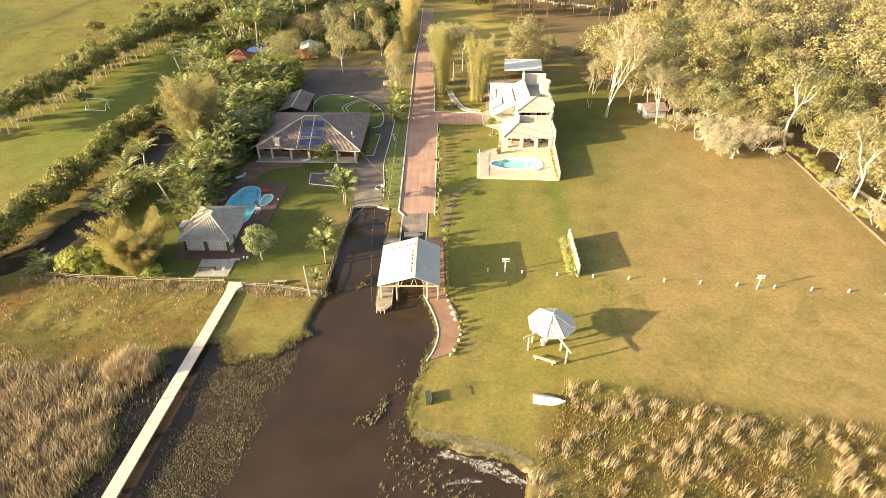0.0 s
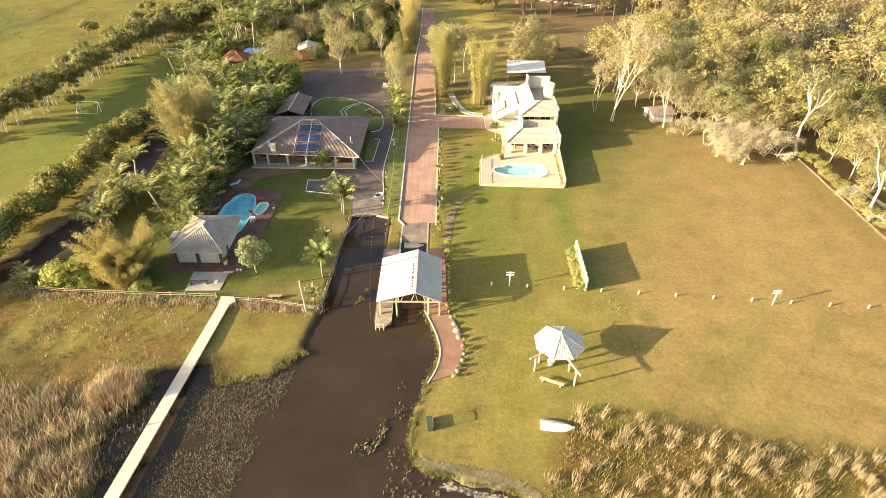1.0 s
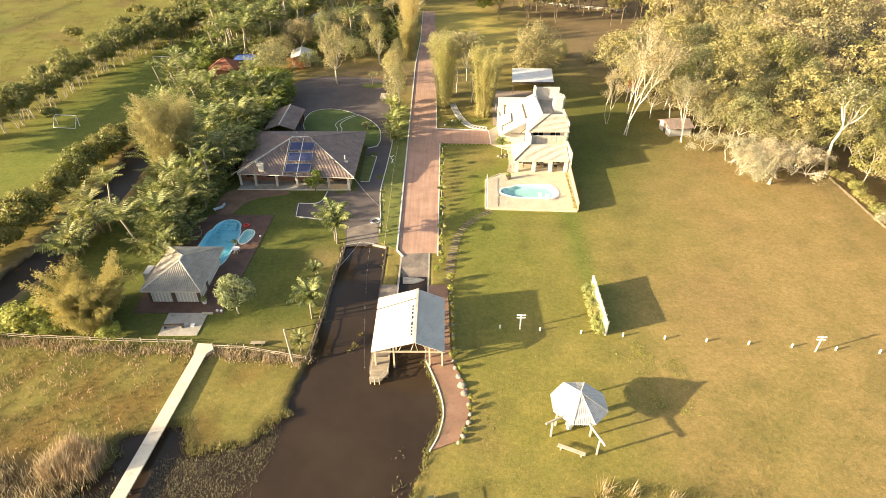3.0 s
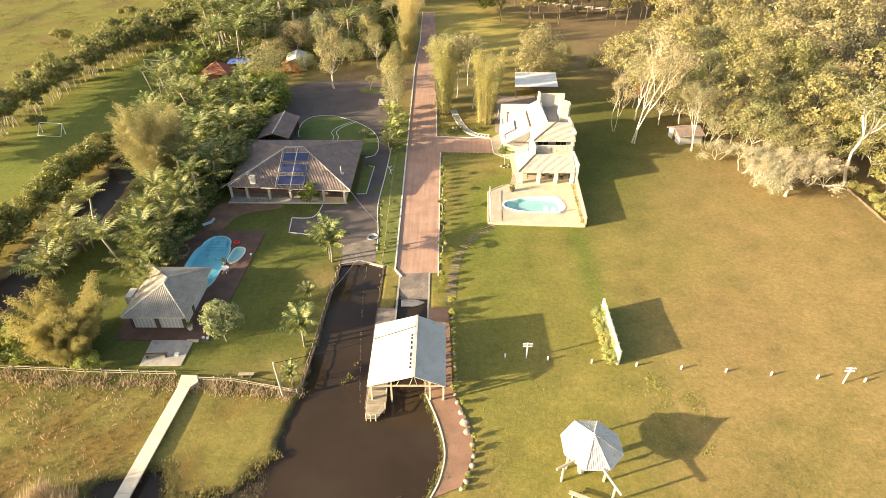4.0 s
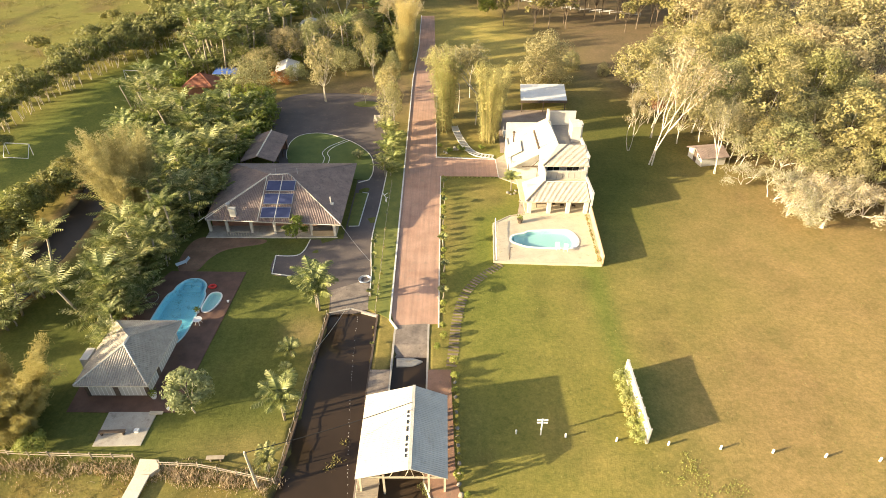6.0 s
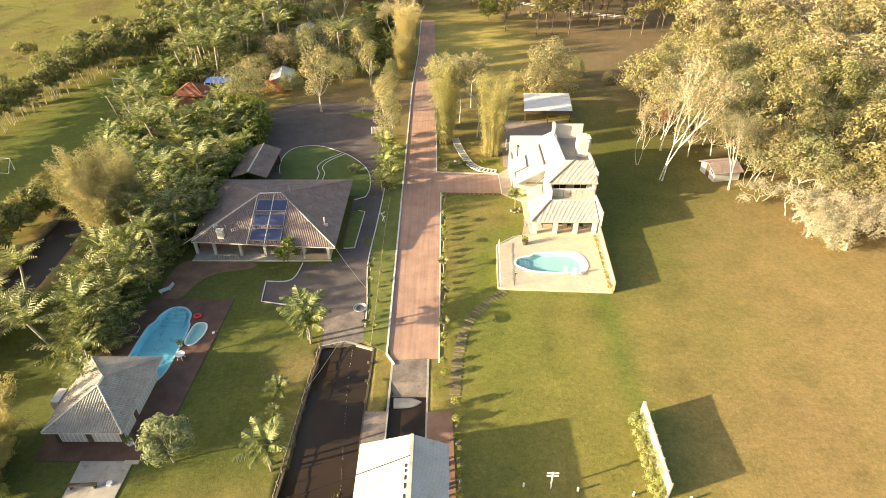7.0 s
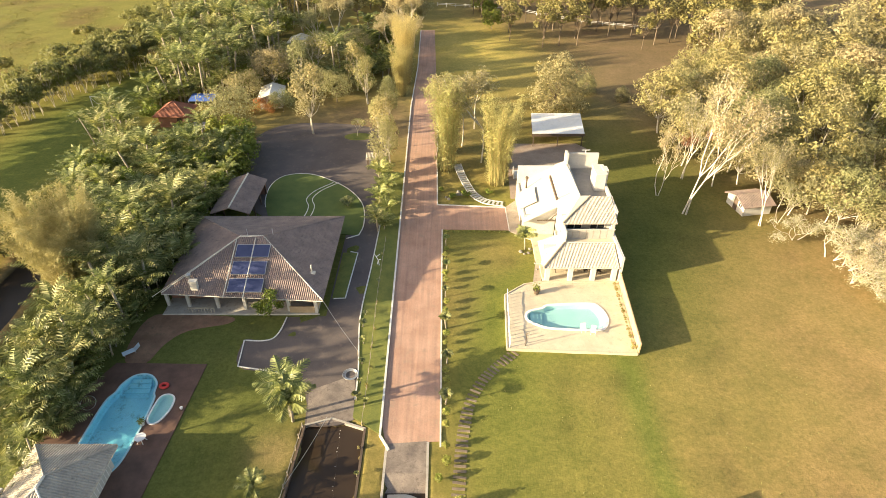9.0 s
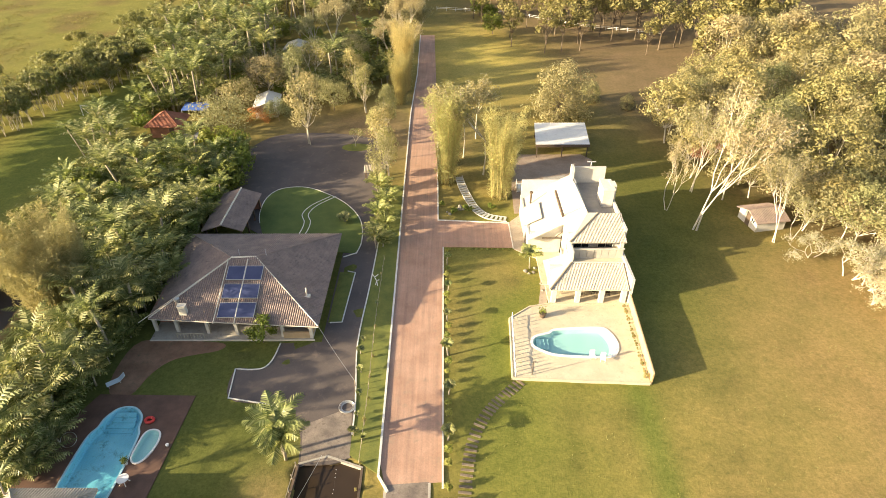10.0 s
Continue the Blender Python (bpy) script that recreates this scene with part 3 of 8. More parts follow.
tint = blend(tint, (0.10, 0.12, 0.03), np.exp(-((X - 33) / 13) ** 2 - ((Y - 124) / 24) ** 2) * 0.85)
tint = blend(tint, (0.20, 0.145, 0.10), np.clip(np.exp(-((X + 14) / 16) ** 2 - ((Y - 150) / 14) ** 2), 0, 1) * 0.85)
# far yellow lawn tinted brighter to offset the tree shade over it
tint = blend(tint, (0.48, 0.40, 0.12), np.clip(np.exp(-((X - 8) / 16) ** 2 - ((Y - 195) / 26) ** 2), 0, 1) * 0.9)
tint = blend(tint, (0.20, 0.15, 0.085), soft([(-90, -60), (-33, -60), (-31, 34), (-30, 45), (-45, 43), (-90, 45)], 1.2))
rust = np.clip(wobble(X, Y, 3.5, 41) * 1.3, 0, 1)
tint = blend(tint, (0.17, 0.135, 0.05), soft([(9, -60), (9, 31), (14, 41), (23, 41), (31, 38), (90, 36), (90, -60)], 1.0))
tint = blend(tint, (0.21, 0.125, 0.045), rust * soft([(9, -60), (9, 31), (14, 40), (31, 37), (90, 35), (90, -60)], 1.0) * 0.8)
# shore edge tinted darker to offset the bright light its rounded lip catches
tint = blend(tint, (0.13, 0.11, 0.05), np.exp(-np.clip(depth - 0.1, 0, 99) / 0.4) * (depth > -0.4) * (X < 12) * (Y < 57) * 0.75)
sand = np.exp(-((X - 6) / 4.5) ** 2 - ((Y - 32.3 + 0.3 * (X - 6)) / 1.6) ** 2)
tint = blend(tint, (0.50, 0.42, 0.30), np.clip(sand * 0.9 * (wobble(X, Y, 1.5, 4) > -0.2), 0, 1))
tint = blend(tint, (0.27, 0.195, 0.11), np.exp(-(np.clip(ditch - 0.5, 0, 99) / 0.9) ** 2) * (ditch > -0.5) * (Y > 62) * (Y < 114) * 0.75)
tint = blend(tint, (0.05, 0.04, 0.028), np.clip((-Z - 0.02) / 0.12, 0, 1) * (Y < 115))
hy, hx = X.shape
gm = bpy.data.meshes.new("ground")
gm.from_pydata(np.stack([X, Y, Z], -1).reshape(-1, 3).tolist(), [],
               [(j * hx + i, j * hx + i + 1, (j + 1) * hx + i + 1, (j + 1) * hx + i) for j in range(hy - 1) for i in range(hx - 1)])
gm.materials.append(M["grass"])
gm.polygons.foreach_set("use_smooth", [True] * len(gm.polygons))
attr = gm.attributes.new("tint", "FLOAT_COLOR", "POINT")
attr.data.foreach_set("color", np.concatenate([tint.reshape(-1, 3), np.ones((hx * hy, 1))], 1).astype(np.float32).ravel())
tagged(new("ground", gm), "mown lawn, dry meadow and woodland soil", "ground", kind="structure")

g = Geo()
for x0, y0, x1, y1 in ((-300, -300, 60, 58), (-14.8, 58, 0, 82)):
    g.add([(x0, y0, WATER_Z), (x1, y0, WATER_Z), (x1, y1, WATER_Z), (x0, y1, WATER_Z)], [(0, 1, 2, 3)])
solid("water", g, M["water"], "still dark brown water of lake and canal", "water", "structure")
solid("ditch_water", Geo().add([(-300, 58.01, WATER_Z), (-46, 58.01, WATER_Z), (-46, 112, WATER_Z), (-300, 112, WATER_Z)], [(0, 1, 2, 3)]), M["ditch_water"], "muddy dark water standing in the ditch", "water", "structure")

# drive, forecourt, kerbs
ROAD = [(-5.0, 77.2), (-0.1, 77.6), (-0.05, 113.0), (9.45, 112.8), (9.35, 118.8), (-0.8, 119.6), (-1.0, 137), (-1.1, 159), (-1.7, 183), (-2.4, 215),
        (-6.2, 215), (-5.9, 183), (-6.4, 159), (-5.9, 112), (-5.55, 79.4)]
road = solid("road", Geo().prism(ROAD, -0.1, 0.05), M["brick_road"], "red clay-brick paved drive with worn wheel tracks", "road", "structure")


def kerb(name, line, label="white painted concrete kerb", w=0.16, h=0.14, mat="curb_white"):
    return solid(name, Geo().strip(line, w, -0.05, h), M[mat], label, "kerb", "structure")


kerb("kerb", [(-4.7, 76.6), (-5.65, 78.2), (-5.65, 79.5), (-6.0, 112), (-6.5, 159), (-6.0, 183), (-6.3, 215)], "long white painted kerb beside the brick drive", 0.2, 0.2)
kerb("kerb", [(0.0, 77.0), (0.03, 112.9)])
kerb("kerb", [(9.45, 118.9), (-0.72, 119.72), (-0.92, 137), (-1.0, 159)], "white painted kerb round the garden corner", 0.2, 0.16)
kerb("kerb", [(9.5, 112.6), (9.42, 119)], w=0.12)
CAR_YARD = curve2([(-12.9, 79.3), (-8.3, 80.2), (-8.75, 86.5), (-9.5, 94.5), (-9.2, 104), (-9.0, 112), (-8.9, 124), (-9.5, 135), (-11, 146), (-20, 150),
                   (-31, 149), (-35, 140), (-33, 126), (-29, 119), (-20, 112)], 5) + [(-13.4, 112), (-13.4, 94.8)] + \
    curve2([(-17.9, 94.6), (-18.2, 92.2), (-18.8, 91.0), (-20.0, 90.7), (-21.8, 90.8), (-21.4, 86.9), (-17.2, 86.1), (-14.6, 85.2), (-13.2, 82.0)], 4)
solid("forecourt", Geo().prism(CAR_YARD, -0.1, 0.03), M["asphalt"], "dark grey asphalt forecourt and turning circle", "driveway", "structure")
ISLAND = curve2([(-11.6, 111.5), (-11.2, 114.5), (-11.9, 119.5), (-14.0, 123.5), (-17.0, 126.6), (-21.5, 129.4), (-25.5, 129.0), (-27.2, 126), (-27.0, 121), (-25.5, 116.5), (-24.5, 113.2)], 5)
solid("lawn_island", Geo().prism(ISLAND, -0.05, 0.10), surface("lawn_green", (0.075, 0.115, 0.026), (0.115, 0.15, 0.036), 0.5, 0.95, 9, 0.5, 0.7), "mown green lawn inside the turning circle", "lawn", "structure")
kerb("kerb", ISLAND[:-8], "white kerb round the lawn island", 0.12, 0.13)
PATHLINE = curve2([(-17.0, 126.5), (-19.4, 123.9), (-20.3, 121.4), (-19.6, 119.2), (-19.7, 116.5), (-20.6, 113.4)], 6)
kerb("kerb", [(x + 0.45, y) for x, y in PATHLINE], "narrow white garden path edging", 0.12, 0.15)
kerb("kerb", [(x - 0.45, y) for x, y in PATHLINE], "narrow white garden path edging", 0.12, 0.15)
kerb("kerb", curve2([(-17.9, 94.6), (-18.2, 92.2), (-18.8, 91.0), (-20.0, 90.7), (-21.8, 90.8)], 4) + [(-21.4, 86.9), (-17.2, 86.1), (-14.8, 85.3)], "white kerb edging the asphalt apron", 0.12, 0.12)
kerb("kerb", curve2([(-8.5, 82.5), (-8.65, 86.5), (-9.4, 94.5), (-9.1, 104), (-8.9, 112), (-8.8, 120)], 5), "white kerb beside the planted strip", 0.14, 0.14)
kerb("kerb", [(-11.6, 111.6), (-13.2, 110.7)], w=0.12)
kerb("kerb", [(-13.0, 97.9), (-11.6, 98.0), (-11.2, 107.3), (-12.2, 107.6)], "white kerb round the side flower bed", 0.12, 0.13)
solid("flower_bed", Geo().prism([(-13.2, 97.95), (-11.65, 98.05), (-11.25, 107.3), (-13.2, 107.4)], -0.05, 0.07), M["lawn_strip"], "green planted bed beside the brick house", "flower bed", "structure")
solid("landing", Geo().prism([(-12.7, 79.4), (-8.35, 80.0), (-8.9, 85.8), (-13.3, 83.6)], -0.2, 0.045), M["landing"], "worn sandy concrete landing at the head of the canal", "landing", "structure")

# boat ramp, canal banks
g = Geo()
g.add([(-5.0, 77.3, 0.06), (-1.2, 77.6, 0.06), (-1.2, 74.3, 0.05), (-5.0, 74.3, 0.05), (-1.2, 72.2, -0.32), (-5.0, 72.2, -0.32), (-1.2, 66, -1.0), (-5.0, 66, -1.0)], [(0, 3, 2, 1), (3, 5, 4, 2), (5, 7, 6, 4)])
solid("boat_ramp", g, M["landing"], "concrete slipway running down into the water", "ramp", "structure")


def bank(name, line, mat="wood_dark", label="dark timber retaining edge of the canal", w=0.22, top=0.06):
    return solid(name, Geo().strip(line, w, -1.3, top), M[mat], label, "retaining wall", "structure")


bank("canal_bank", [(-13.95, 57.2), (-13.6, 64), (-13.3, 72), (-12.9, 79.4)])
bank("canal_bank", [(-12.9, 79.4), (-10.4, 80.2), (-7.1, 79.0)], "concrete", "concrete wall closing the canal")
bank("canal_bank", [(-7.15, 79.0), (-7.2, 66.0)])
bank("canal_bank", [(-4.95, 77.3), (-5.0, 62.0)], "concrete", "concrete side wall of the slipway")
bank("canal_bank", [(-1.15, 77.5), (-1.1, 57.2)], "concrete", "concrete side wall of the slipway")
solid("strip_path", Geo().prism([(-7.1, 55.6), (-5.05, 55.0), (-5.05, 70.5), (-7.15, 70.5)], -0.25, 0.07), M["landing"], "weathered concrete walk beside the slipway", "walkway", "structure")
PIER_OUT = curve2([(-1.05, 57.2), (0.3, 53.4), (0.85, 50.3), (0.4, 47.6), (-0.41, 45.75)], 6)
PIER_IN = curve2([(2.3, 46.9), (3.3, 49.8), (3.45, 52.4), (2.7, 55.0), (1.75, 57.6), (1.5, 64), (1.35, 70.5)], 6)
solid("brick_path", Geo().prism(PIER_OUT[::-1] + [(-1.1, 58), (-1.05, 70.5)] + PIER_IN[::-1], -0.8, 0.08), M["brick_path"], "red-brown paved waterside path", "path", "structure")
kerb("kerb", [(x, y) for x, y in PIER_OUT], "white concrete rim of the waterside path", 0.13, 0.14)
solid("garden_walk", Geo().prism(curve2([(-33.6, 87.6), (-31.4, 87.3), (-30.4, 90.2), (-28.6, 92.3), (-24.5, 93.5), (-24.2, 94.6), (-28, 95.0), (-33.4, 95.0), (-34.4, 91)], 4, True), -0.05, 0.035), M["red_earth"], "bare reddish earth in front of the brick porch", "path", "structure")

# ---- waterside ----
def boathouse():
    b = thing("boathouse", (-2.9, 60.6, 0), "open boathouse with white sheet-metal gable roof on posts", "boathouse")
    y0, y1, xl, xr, ze, zr, xm = -4.4, 4.5, -3.9, 3.85, 2.35, 3.75, 0.72
    part("roof_slope", ribbed(Geo(), (xl, y1, ze), (xl, y0, ze), (xm, y0, zr), (xm, y1, zr), 45, 0.025), M["metal_roof"], b)
    part("roof_slope", ribbed(Geo(), (xr, y0, ze), (xr, y1, ze), (xm, y1, zr), (xm, y0, zr), 45, 0.025), M["metal_roof"], b)
    g = Geo()
    g.box(xm - 0.14, y0, zr + 0.02, xm + 0.14, y1, zr + 0.07)
    part("ridge_cap", g, M["metal_roof"], b)
    rng = random.Random(4)
    y = -3.2
    while y < 1.9:
        w = rng.uniform(0.25, 0.7)
        m = Matrix.Translation((xm - 0.42, y, zr - 0.11)) @ Matrix.Rotation(math.atan2(zr - ze, xm - xl), 4, "Y").inverted()
        part("vent_slot", Geo().box(-0.05, 0, 0, 0.09, w * 0.8, 0.05, m), M["dark_glass"], b)
        y += w + rng.uniform(0.12, 0.4)
    for px in (xl + 0.35, -1.55, 2.25, xr - 0.25):
        for py in (y0 + 0.35, -1.4, 1.6, y1 - 0.35):
            if px == -1.55 and py > 3:
                continue
            top = ze + (zr - ze) * (px - xl) / (xm - xl) if px < xm else ze + (zr - ze) * (xr - px) / (xr - xm)
            part("post", Geo().box(px - 0.09, py - 0.09, -1.2 if px in (-1.55,) else -0.6, px + 0.09, py + 0.09, top - 0.06), M["wood_pale"], b)
    for py in (y0 + 0.3, 0.1, y1 - 0.3):
        g = Geo().box(xl + 0.2, py - 0.06, ze - 0.26, xr - 0.15, py + 0.06, ze - 0.1)
        for f in (0.3, 0.62, 0.9):
            g.tube([(xl + (xm - xl) * f, py, ze - 0.15), (xl + (xm - xl) * (f + 0.1), py, ze + (zr - ze) * min(f + 0.1, 1) - 0.12)], 0.04, 5)
            g.tube([(xr + (xm - xr) * f, py, ze - 0.15), (xr + (xm - xr) * (f + 0.1), py, ze + (zr - ze) * min(f + 0.1, 1) - 0.12)], 0.04, 5)
        g.tube([(xl + 0.1, py, ze - 0.1), (xm, py, zr - 0.1), (xr - 0.1, py, ze - 0.1)], 0.05, 4)
        part("truss", g, M["wood_pale"], b)
    return b


boathouse()

# timber landing stage at the boathouse
st = thing("landing_stage", (-6.0, 56.2, 0), "weathered timber landing stage with low rails", "landing stage")
for k in range(18):
    y = -2.1 + 0.2 * k
    x1 = 1.0 if k > 5 else 0.25 + 0.13 * k
    part("plank", Geo().box(-0.85, y, 0.1, x1, y + 0.18, 0.15), M["wood_grey"], st)
for x, y in ((-0.8, -2.0), (-0.35, -2.05), (0.15, -2.05), (-0.8, 0.4), (0.95, -0.6), (0.95, 1.2), (-0.8, 1.4)):
    part("post", Geo().tube([(x, y, -1.2), (x, y, 0.75)], 0.06, 6), M["wood_pale"], st)
part("rail", Geo().tube([(-0.8, -2.0, 0.66), (-0.8, 1.4, 0.66)], 0.04, 5), M["wood_pale"], st)
part("rail", Geo().tube([(-0.8, -2.0, 0.66), (0.15, -2.05, 0.66), (0.95, -0.6, 0.66)], 0.04, 5), M["wood_pale"], st)


def dock():
    d = thing("footbridge", (-27.2, 44, 0), "long narrow white concrete footbridge on piles", "footbridge")
    a, b = Vector((-28.22, 22.0)), Vector((-25.75, 57.9))
    for k in range(24):
        p, q = a.lerp(b, k / 24), a.lerp(b, (k + 1) / 24 - 0.0006)
        s = Vector((0.65, -0.04))
        poly = [tuple(v - Vector((-27.2, 44))) for v in (p - s, p + s, q + s, q - s)]
        part("deck_panel", Geo().prism(poly, 0.28, 0.42), M["cream_deck"], d)
        for side in (-0.5, 0.5) if k % 4 == 1 else ():
            c = p + Vector((side, 0)) - Vector((-27.2, 44))
            part("support_post", Geo().box(c.x - 0.07, c.y - 0.07, -1.6, c.x + 0.07, c.y + 0.07, 0.28), M["wood_dark"], d)
    poly = [(x + 27.2, y - 44) for x, y in ((-26.45, 57.9), (-25.05, 57.9), (-24.55, 58.5), (-24.9, 59.35), (-26.6, 59.45))]
    part("end_slab", Geo().prism(poly, -0.1, 0.42), M["cream_deck"], d)
    for y in (40.0,):
        c = a.lerp(b, (y - 22) / 35.9)
        g = Geo().tube([(c.x + 27.2 - 0.7, y - 44 - 0.3, 0.42), (c.x + 27.2 - 0.72, y - 44 - 0.3, 1.35)], 0.05, 5)
        part("mooring_post", g, M["wood_dark"], d)


M["cream_deck"] = surface("cream_deck", (0.60, 0.53, 0.42), (0.70, 0.63, 0.51), 0.5, 0.85, 8, 0.25, 0.2, stain=(0.5, 0.43, 0.33))
dock()


def gazebo():
    b = thing("gazebo", (13.9, 49.7, 0), "small octagonal gazebo with pale tiled roof on timber posts", "gazebo")
    r, ze, za, n = 2.75, 2.15, 3.6, 8
    ring = [Vector((r * math.cos(radians(22.5 + 45 * k)), r * math.sin(radians(22.5 + 45 * k)), ze)) for k in range(n)]
    top = Vector((0, 0, za))
    for k in range(n):
        g = Geo()
        roof_tiles(g, ring[k], ring[(k + 1) % n], top, top, 0.2, 0.36, 0.05)
        slab(g, [ring[k], ring[(k + 1) % n], top], 0.05)
        part("roof_panel", g, M["white_tile"], b)
        part("ridge", Geo().tube([ring[k] + Vector((0, 0, 0.07)), top + Vector((0, 0, 0.06))], 0.08, 6), M["white_tile"], b)
    part("finial", Geo().tube([(0, 0, za - 0.05), (0, 0, za + 0.12), (0, 0, za + 0.24)], [0.2, 0.17, 0.05], 8), M["white_tile"], b)
    part("centre_post", Geo().tube([(0, 0, -0.1), (0, 0, za - 0.2)], 0.13, 8), M["wood_pale"], b)
    for k in range(0, n, 2):
        p = ring[k] * 0.86
        part("post", Geo().box(p.x - 0.08, p.y - 0.08, -0.1, p.x + 0.08, p.y + 0.08, ze + 0.1), M["wood_pale"], b)
    part("table", Geo().tube([(-0.9, -1.2, 0), (-0.9, -1.2, 0.55), (-0.9, -1.2, 0.56), (-0.9, -1.2, 0.64)], [0.28, 0.28, 0.42, 0.42], 10), M["white_plastic"], b)
    # outrigger beams that carry swings
    for (x, y), (u, w) in (((-2.8, -2.15), (-0.6, -1.0)), ((1.16, -4.15), (0.3, -2.0))):
        part("outer_post", Geo().tube([(x, y, -0.1), (x, y, 2.2)], 0.11, 7), M["wood_pale"], b)
        d = Vector((u - x, w - y, 0)).normalized()
        a = Vector((x, y, 2.2)) - d * 1.0 if x < 0 else Vector((x, y, 2.2)) + Vector((0.6, 0.0, 0))
        part("beam", Geo().tube([(x - d.x * 0.8, y - d.y * 0.8, 2.2), (u, w, 2.2)], 0.12, 6), M["wood_pale"], b)
    return b


M["white_tile"] = surface("white_tile", (0.62, 0.58, 0.51), (0.74, 0.70, 0.63), 1.0, 0.8, 14, 0.3, 0.2, stain=(0.48, 0.43, 0.36))
gazebo()


def bench(x, y, rz, label, mat="wood_pale", length=2.6):
    b = thing("bench", (x, y, 0), label, "bench", rz=rz)
    part("seat", Geo().box(-length / 2, -0.19, 0.4, length / 2, 0.19, 0.46), M[mat], b)
    for s in (-1, 1):
        part("leg", Geo().box(s * (length / 2 - 0.35) - 0.06, -0.15, 0, s * (length / 2 - 0.35) + 0.06, 0.15, 0.4), M[mat], b)
    return b


bench(12.7, 45.7, -24, "pale weathered timber plank bench on the grass")

# overturned dinghy among the reeds
hull = Geo()
rows = []
for k in range(11):
    s = k / 10
    half = 0.62 * (1 - 0.95 * max(0, s - 0.45) ** 2 / 0.3) if s > 0.45 else 0.62
    half = max(half, 0.02)
    h = 0.45 * (1 - 0.35 * s)
    rows.append([Vector((3.3 * s - 1.6, half * c, h * d)) for c, d in ((-1, 0.02), (-0.92, 0.55), (-0.45, 0.95), (0, 1.05), (0.45, 0.95), (0.92, 0.55), (1, 0.02))])
for i in range(10):
    for j in range(6):
        hull.add([rows[i][j], rows[i][j + 1], rows[i + 1][j + 1], rows[i + 1][j]], [(0, 3, 2, 1)])
hull.add(rows[0], [tuple(range(7))])
bt = thing("dinghy", (12.4, 40.1, 0.04), "white overturned dinghy lying on the grass", "boat", rz=-8)
part("hull", hull, M["boat_white"], bt, smooth=False)
part("keel", Geo().box(-1.55, -0.03, 0.44, 1.2, 0.03, 0.50), M["boat_white"], bt)

# dark crate by the shore
cr = thing("crate", (-0.1, 40.2, 0), "dark green metal drum rack standing at the shore", "crate", rz=6)
part("body", Geo().prism(rounded(-0.32, -0.75, 0.32, 0.75, 0.1), 0.05, 0.55), M["dark_green"], cr)
for s in (-0.6, 0.6):
    part("post", Geo().tube([(0.3, s, 0), (0.3, s, 1.1)], 0.04, 5), M["wood_dark"], cr)
part("top_rail", Geo().tube([(0.3, -0.6, 1.08), (0.3, 0.6, 1.08)], 0.04, 5), M["wood_dark"], cr)

# T-shaped garden posts with two white crossbars
for x, y in ((9.7, 62.4), (42.2, 59.0)):
    p = thing("crossbar_post", (x, y, 0), "white painted post with two short crossbars", "post", "crossbar posts on the lawn")
    part("pole", Geo().tube([(0, 0, -0.1), (0, 0, 2.28)], 0.075, 8), M["white_plastic"], p)
    for z in (1.72, 2.1):
        part("crossbar", Geo().box(-0.5, -0.05, z, 0.5, 0.05, z + 0.12), M["white_plastic"], p)
b0 = None
for k in range(12):
    x = 7.4 + k * 4.64
    y = 62.5 - 0.09 * (x - 8)
    if b0 is None:
        b0 = thing("bollard", (x, y, 0), "short white painted bollard on the lawn", "bollard", "row of lawn bollards")
        part("stub", Geo().tube([(0, 0, -0.05), (0, 0, 0.46), (0, 0, 0.52)], [0.1, 0.1, 0.06], 8), M["white_plastic"], b0)
    else:
        copy_thing(b0, pose(x + 0.05 * math.sin(k * 5), y, 0, 0, 0, 20 * k))


def fence_line(name, line, label, posts, rails, hpost=0.75, mat="wood_grey", group="", r=0.06):
    f = thing(name, (*line[0], 0), label, "fence", group)
    o = Vector((*line[0], 0))
    tot = [0.0]
    for a, b in zip(line, line[1:]):
        tot.append(tot[-1] + (Vector(b) - Vector(a)).length)

    def at(s):
        for k in range(len(line) - 1):
            if s <= tot[k + 1] or k == len(line) - 2:
                t = (s - tot[k]) / max(tot[k + 1] - tot[k], 1e-6)
                return Vector((*Vector(line[k]).lerp(Vector(line[k + 1]), t), 0)) - o

    rng = random.Random(int(abs(line[0][0]) * 7))
    n = max(1, round(tot[-1] / posts))
    for k in range(n + 1):
        p = at(tot[-1] * k / n)
        part("post", Geo().tube([p + Vector((0, 0, -0.2)), p + Vector((rng.uniform(-0.04, 0.04), rng.uniform(-0.04, 0.04), hpost * rng.uniform(0.9, 1.12)))], r, 6), M[mat], f)
        if k < n:
            q = at(tot[-1] * (k + 1) / n)
            for z in rails:
                part("rail", Geo().tube([p + Vector((0, 0, z)), q + Vector((0, 0, z + rng.uniform(-0.06, 0.06)))], r * 0.75, 5), M[mat], f)
    return f


fence_line("fence", [(-52.5, 61.2), (-47.6, 60.6), (-37, 60.0), (-31.6, 59.8), (-27.3, 59.7)], "low weathered timber rail fence above the meadow", 1.9, (0.3, 0.58))
fence_line("fence", [(-24.8, 59.0), (-21, 58.8), (-15.9, 57.7), (-14.1, 57.3)], "low weathered timber rail fence beside the canal", 1.9, (0.3, 0.58))
fence_line("fence", [(-14.05, 57.5), (-13.75, 64), (-13.45, 72), (-13.05, 79.2)], "low stake fence along the canal bank", 1.3, (0.4,), 0.6, "wood_grey", "", 0.05)
# leaning power pole and its cable
po = thing("power_pole", (-15.45, 56.9, 0), "leaning wooden power pole beside the fence", "pole")
part("pole", Geo().tube([(0, 0, -0.3), (-0.35, 0.25, 4.6)], [0.13, 0.1], 8), M["wood_pale"], po)
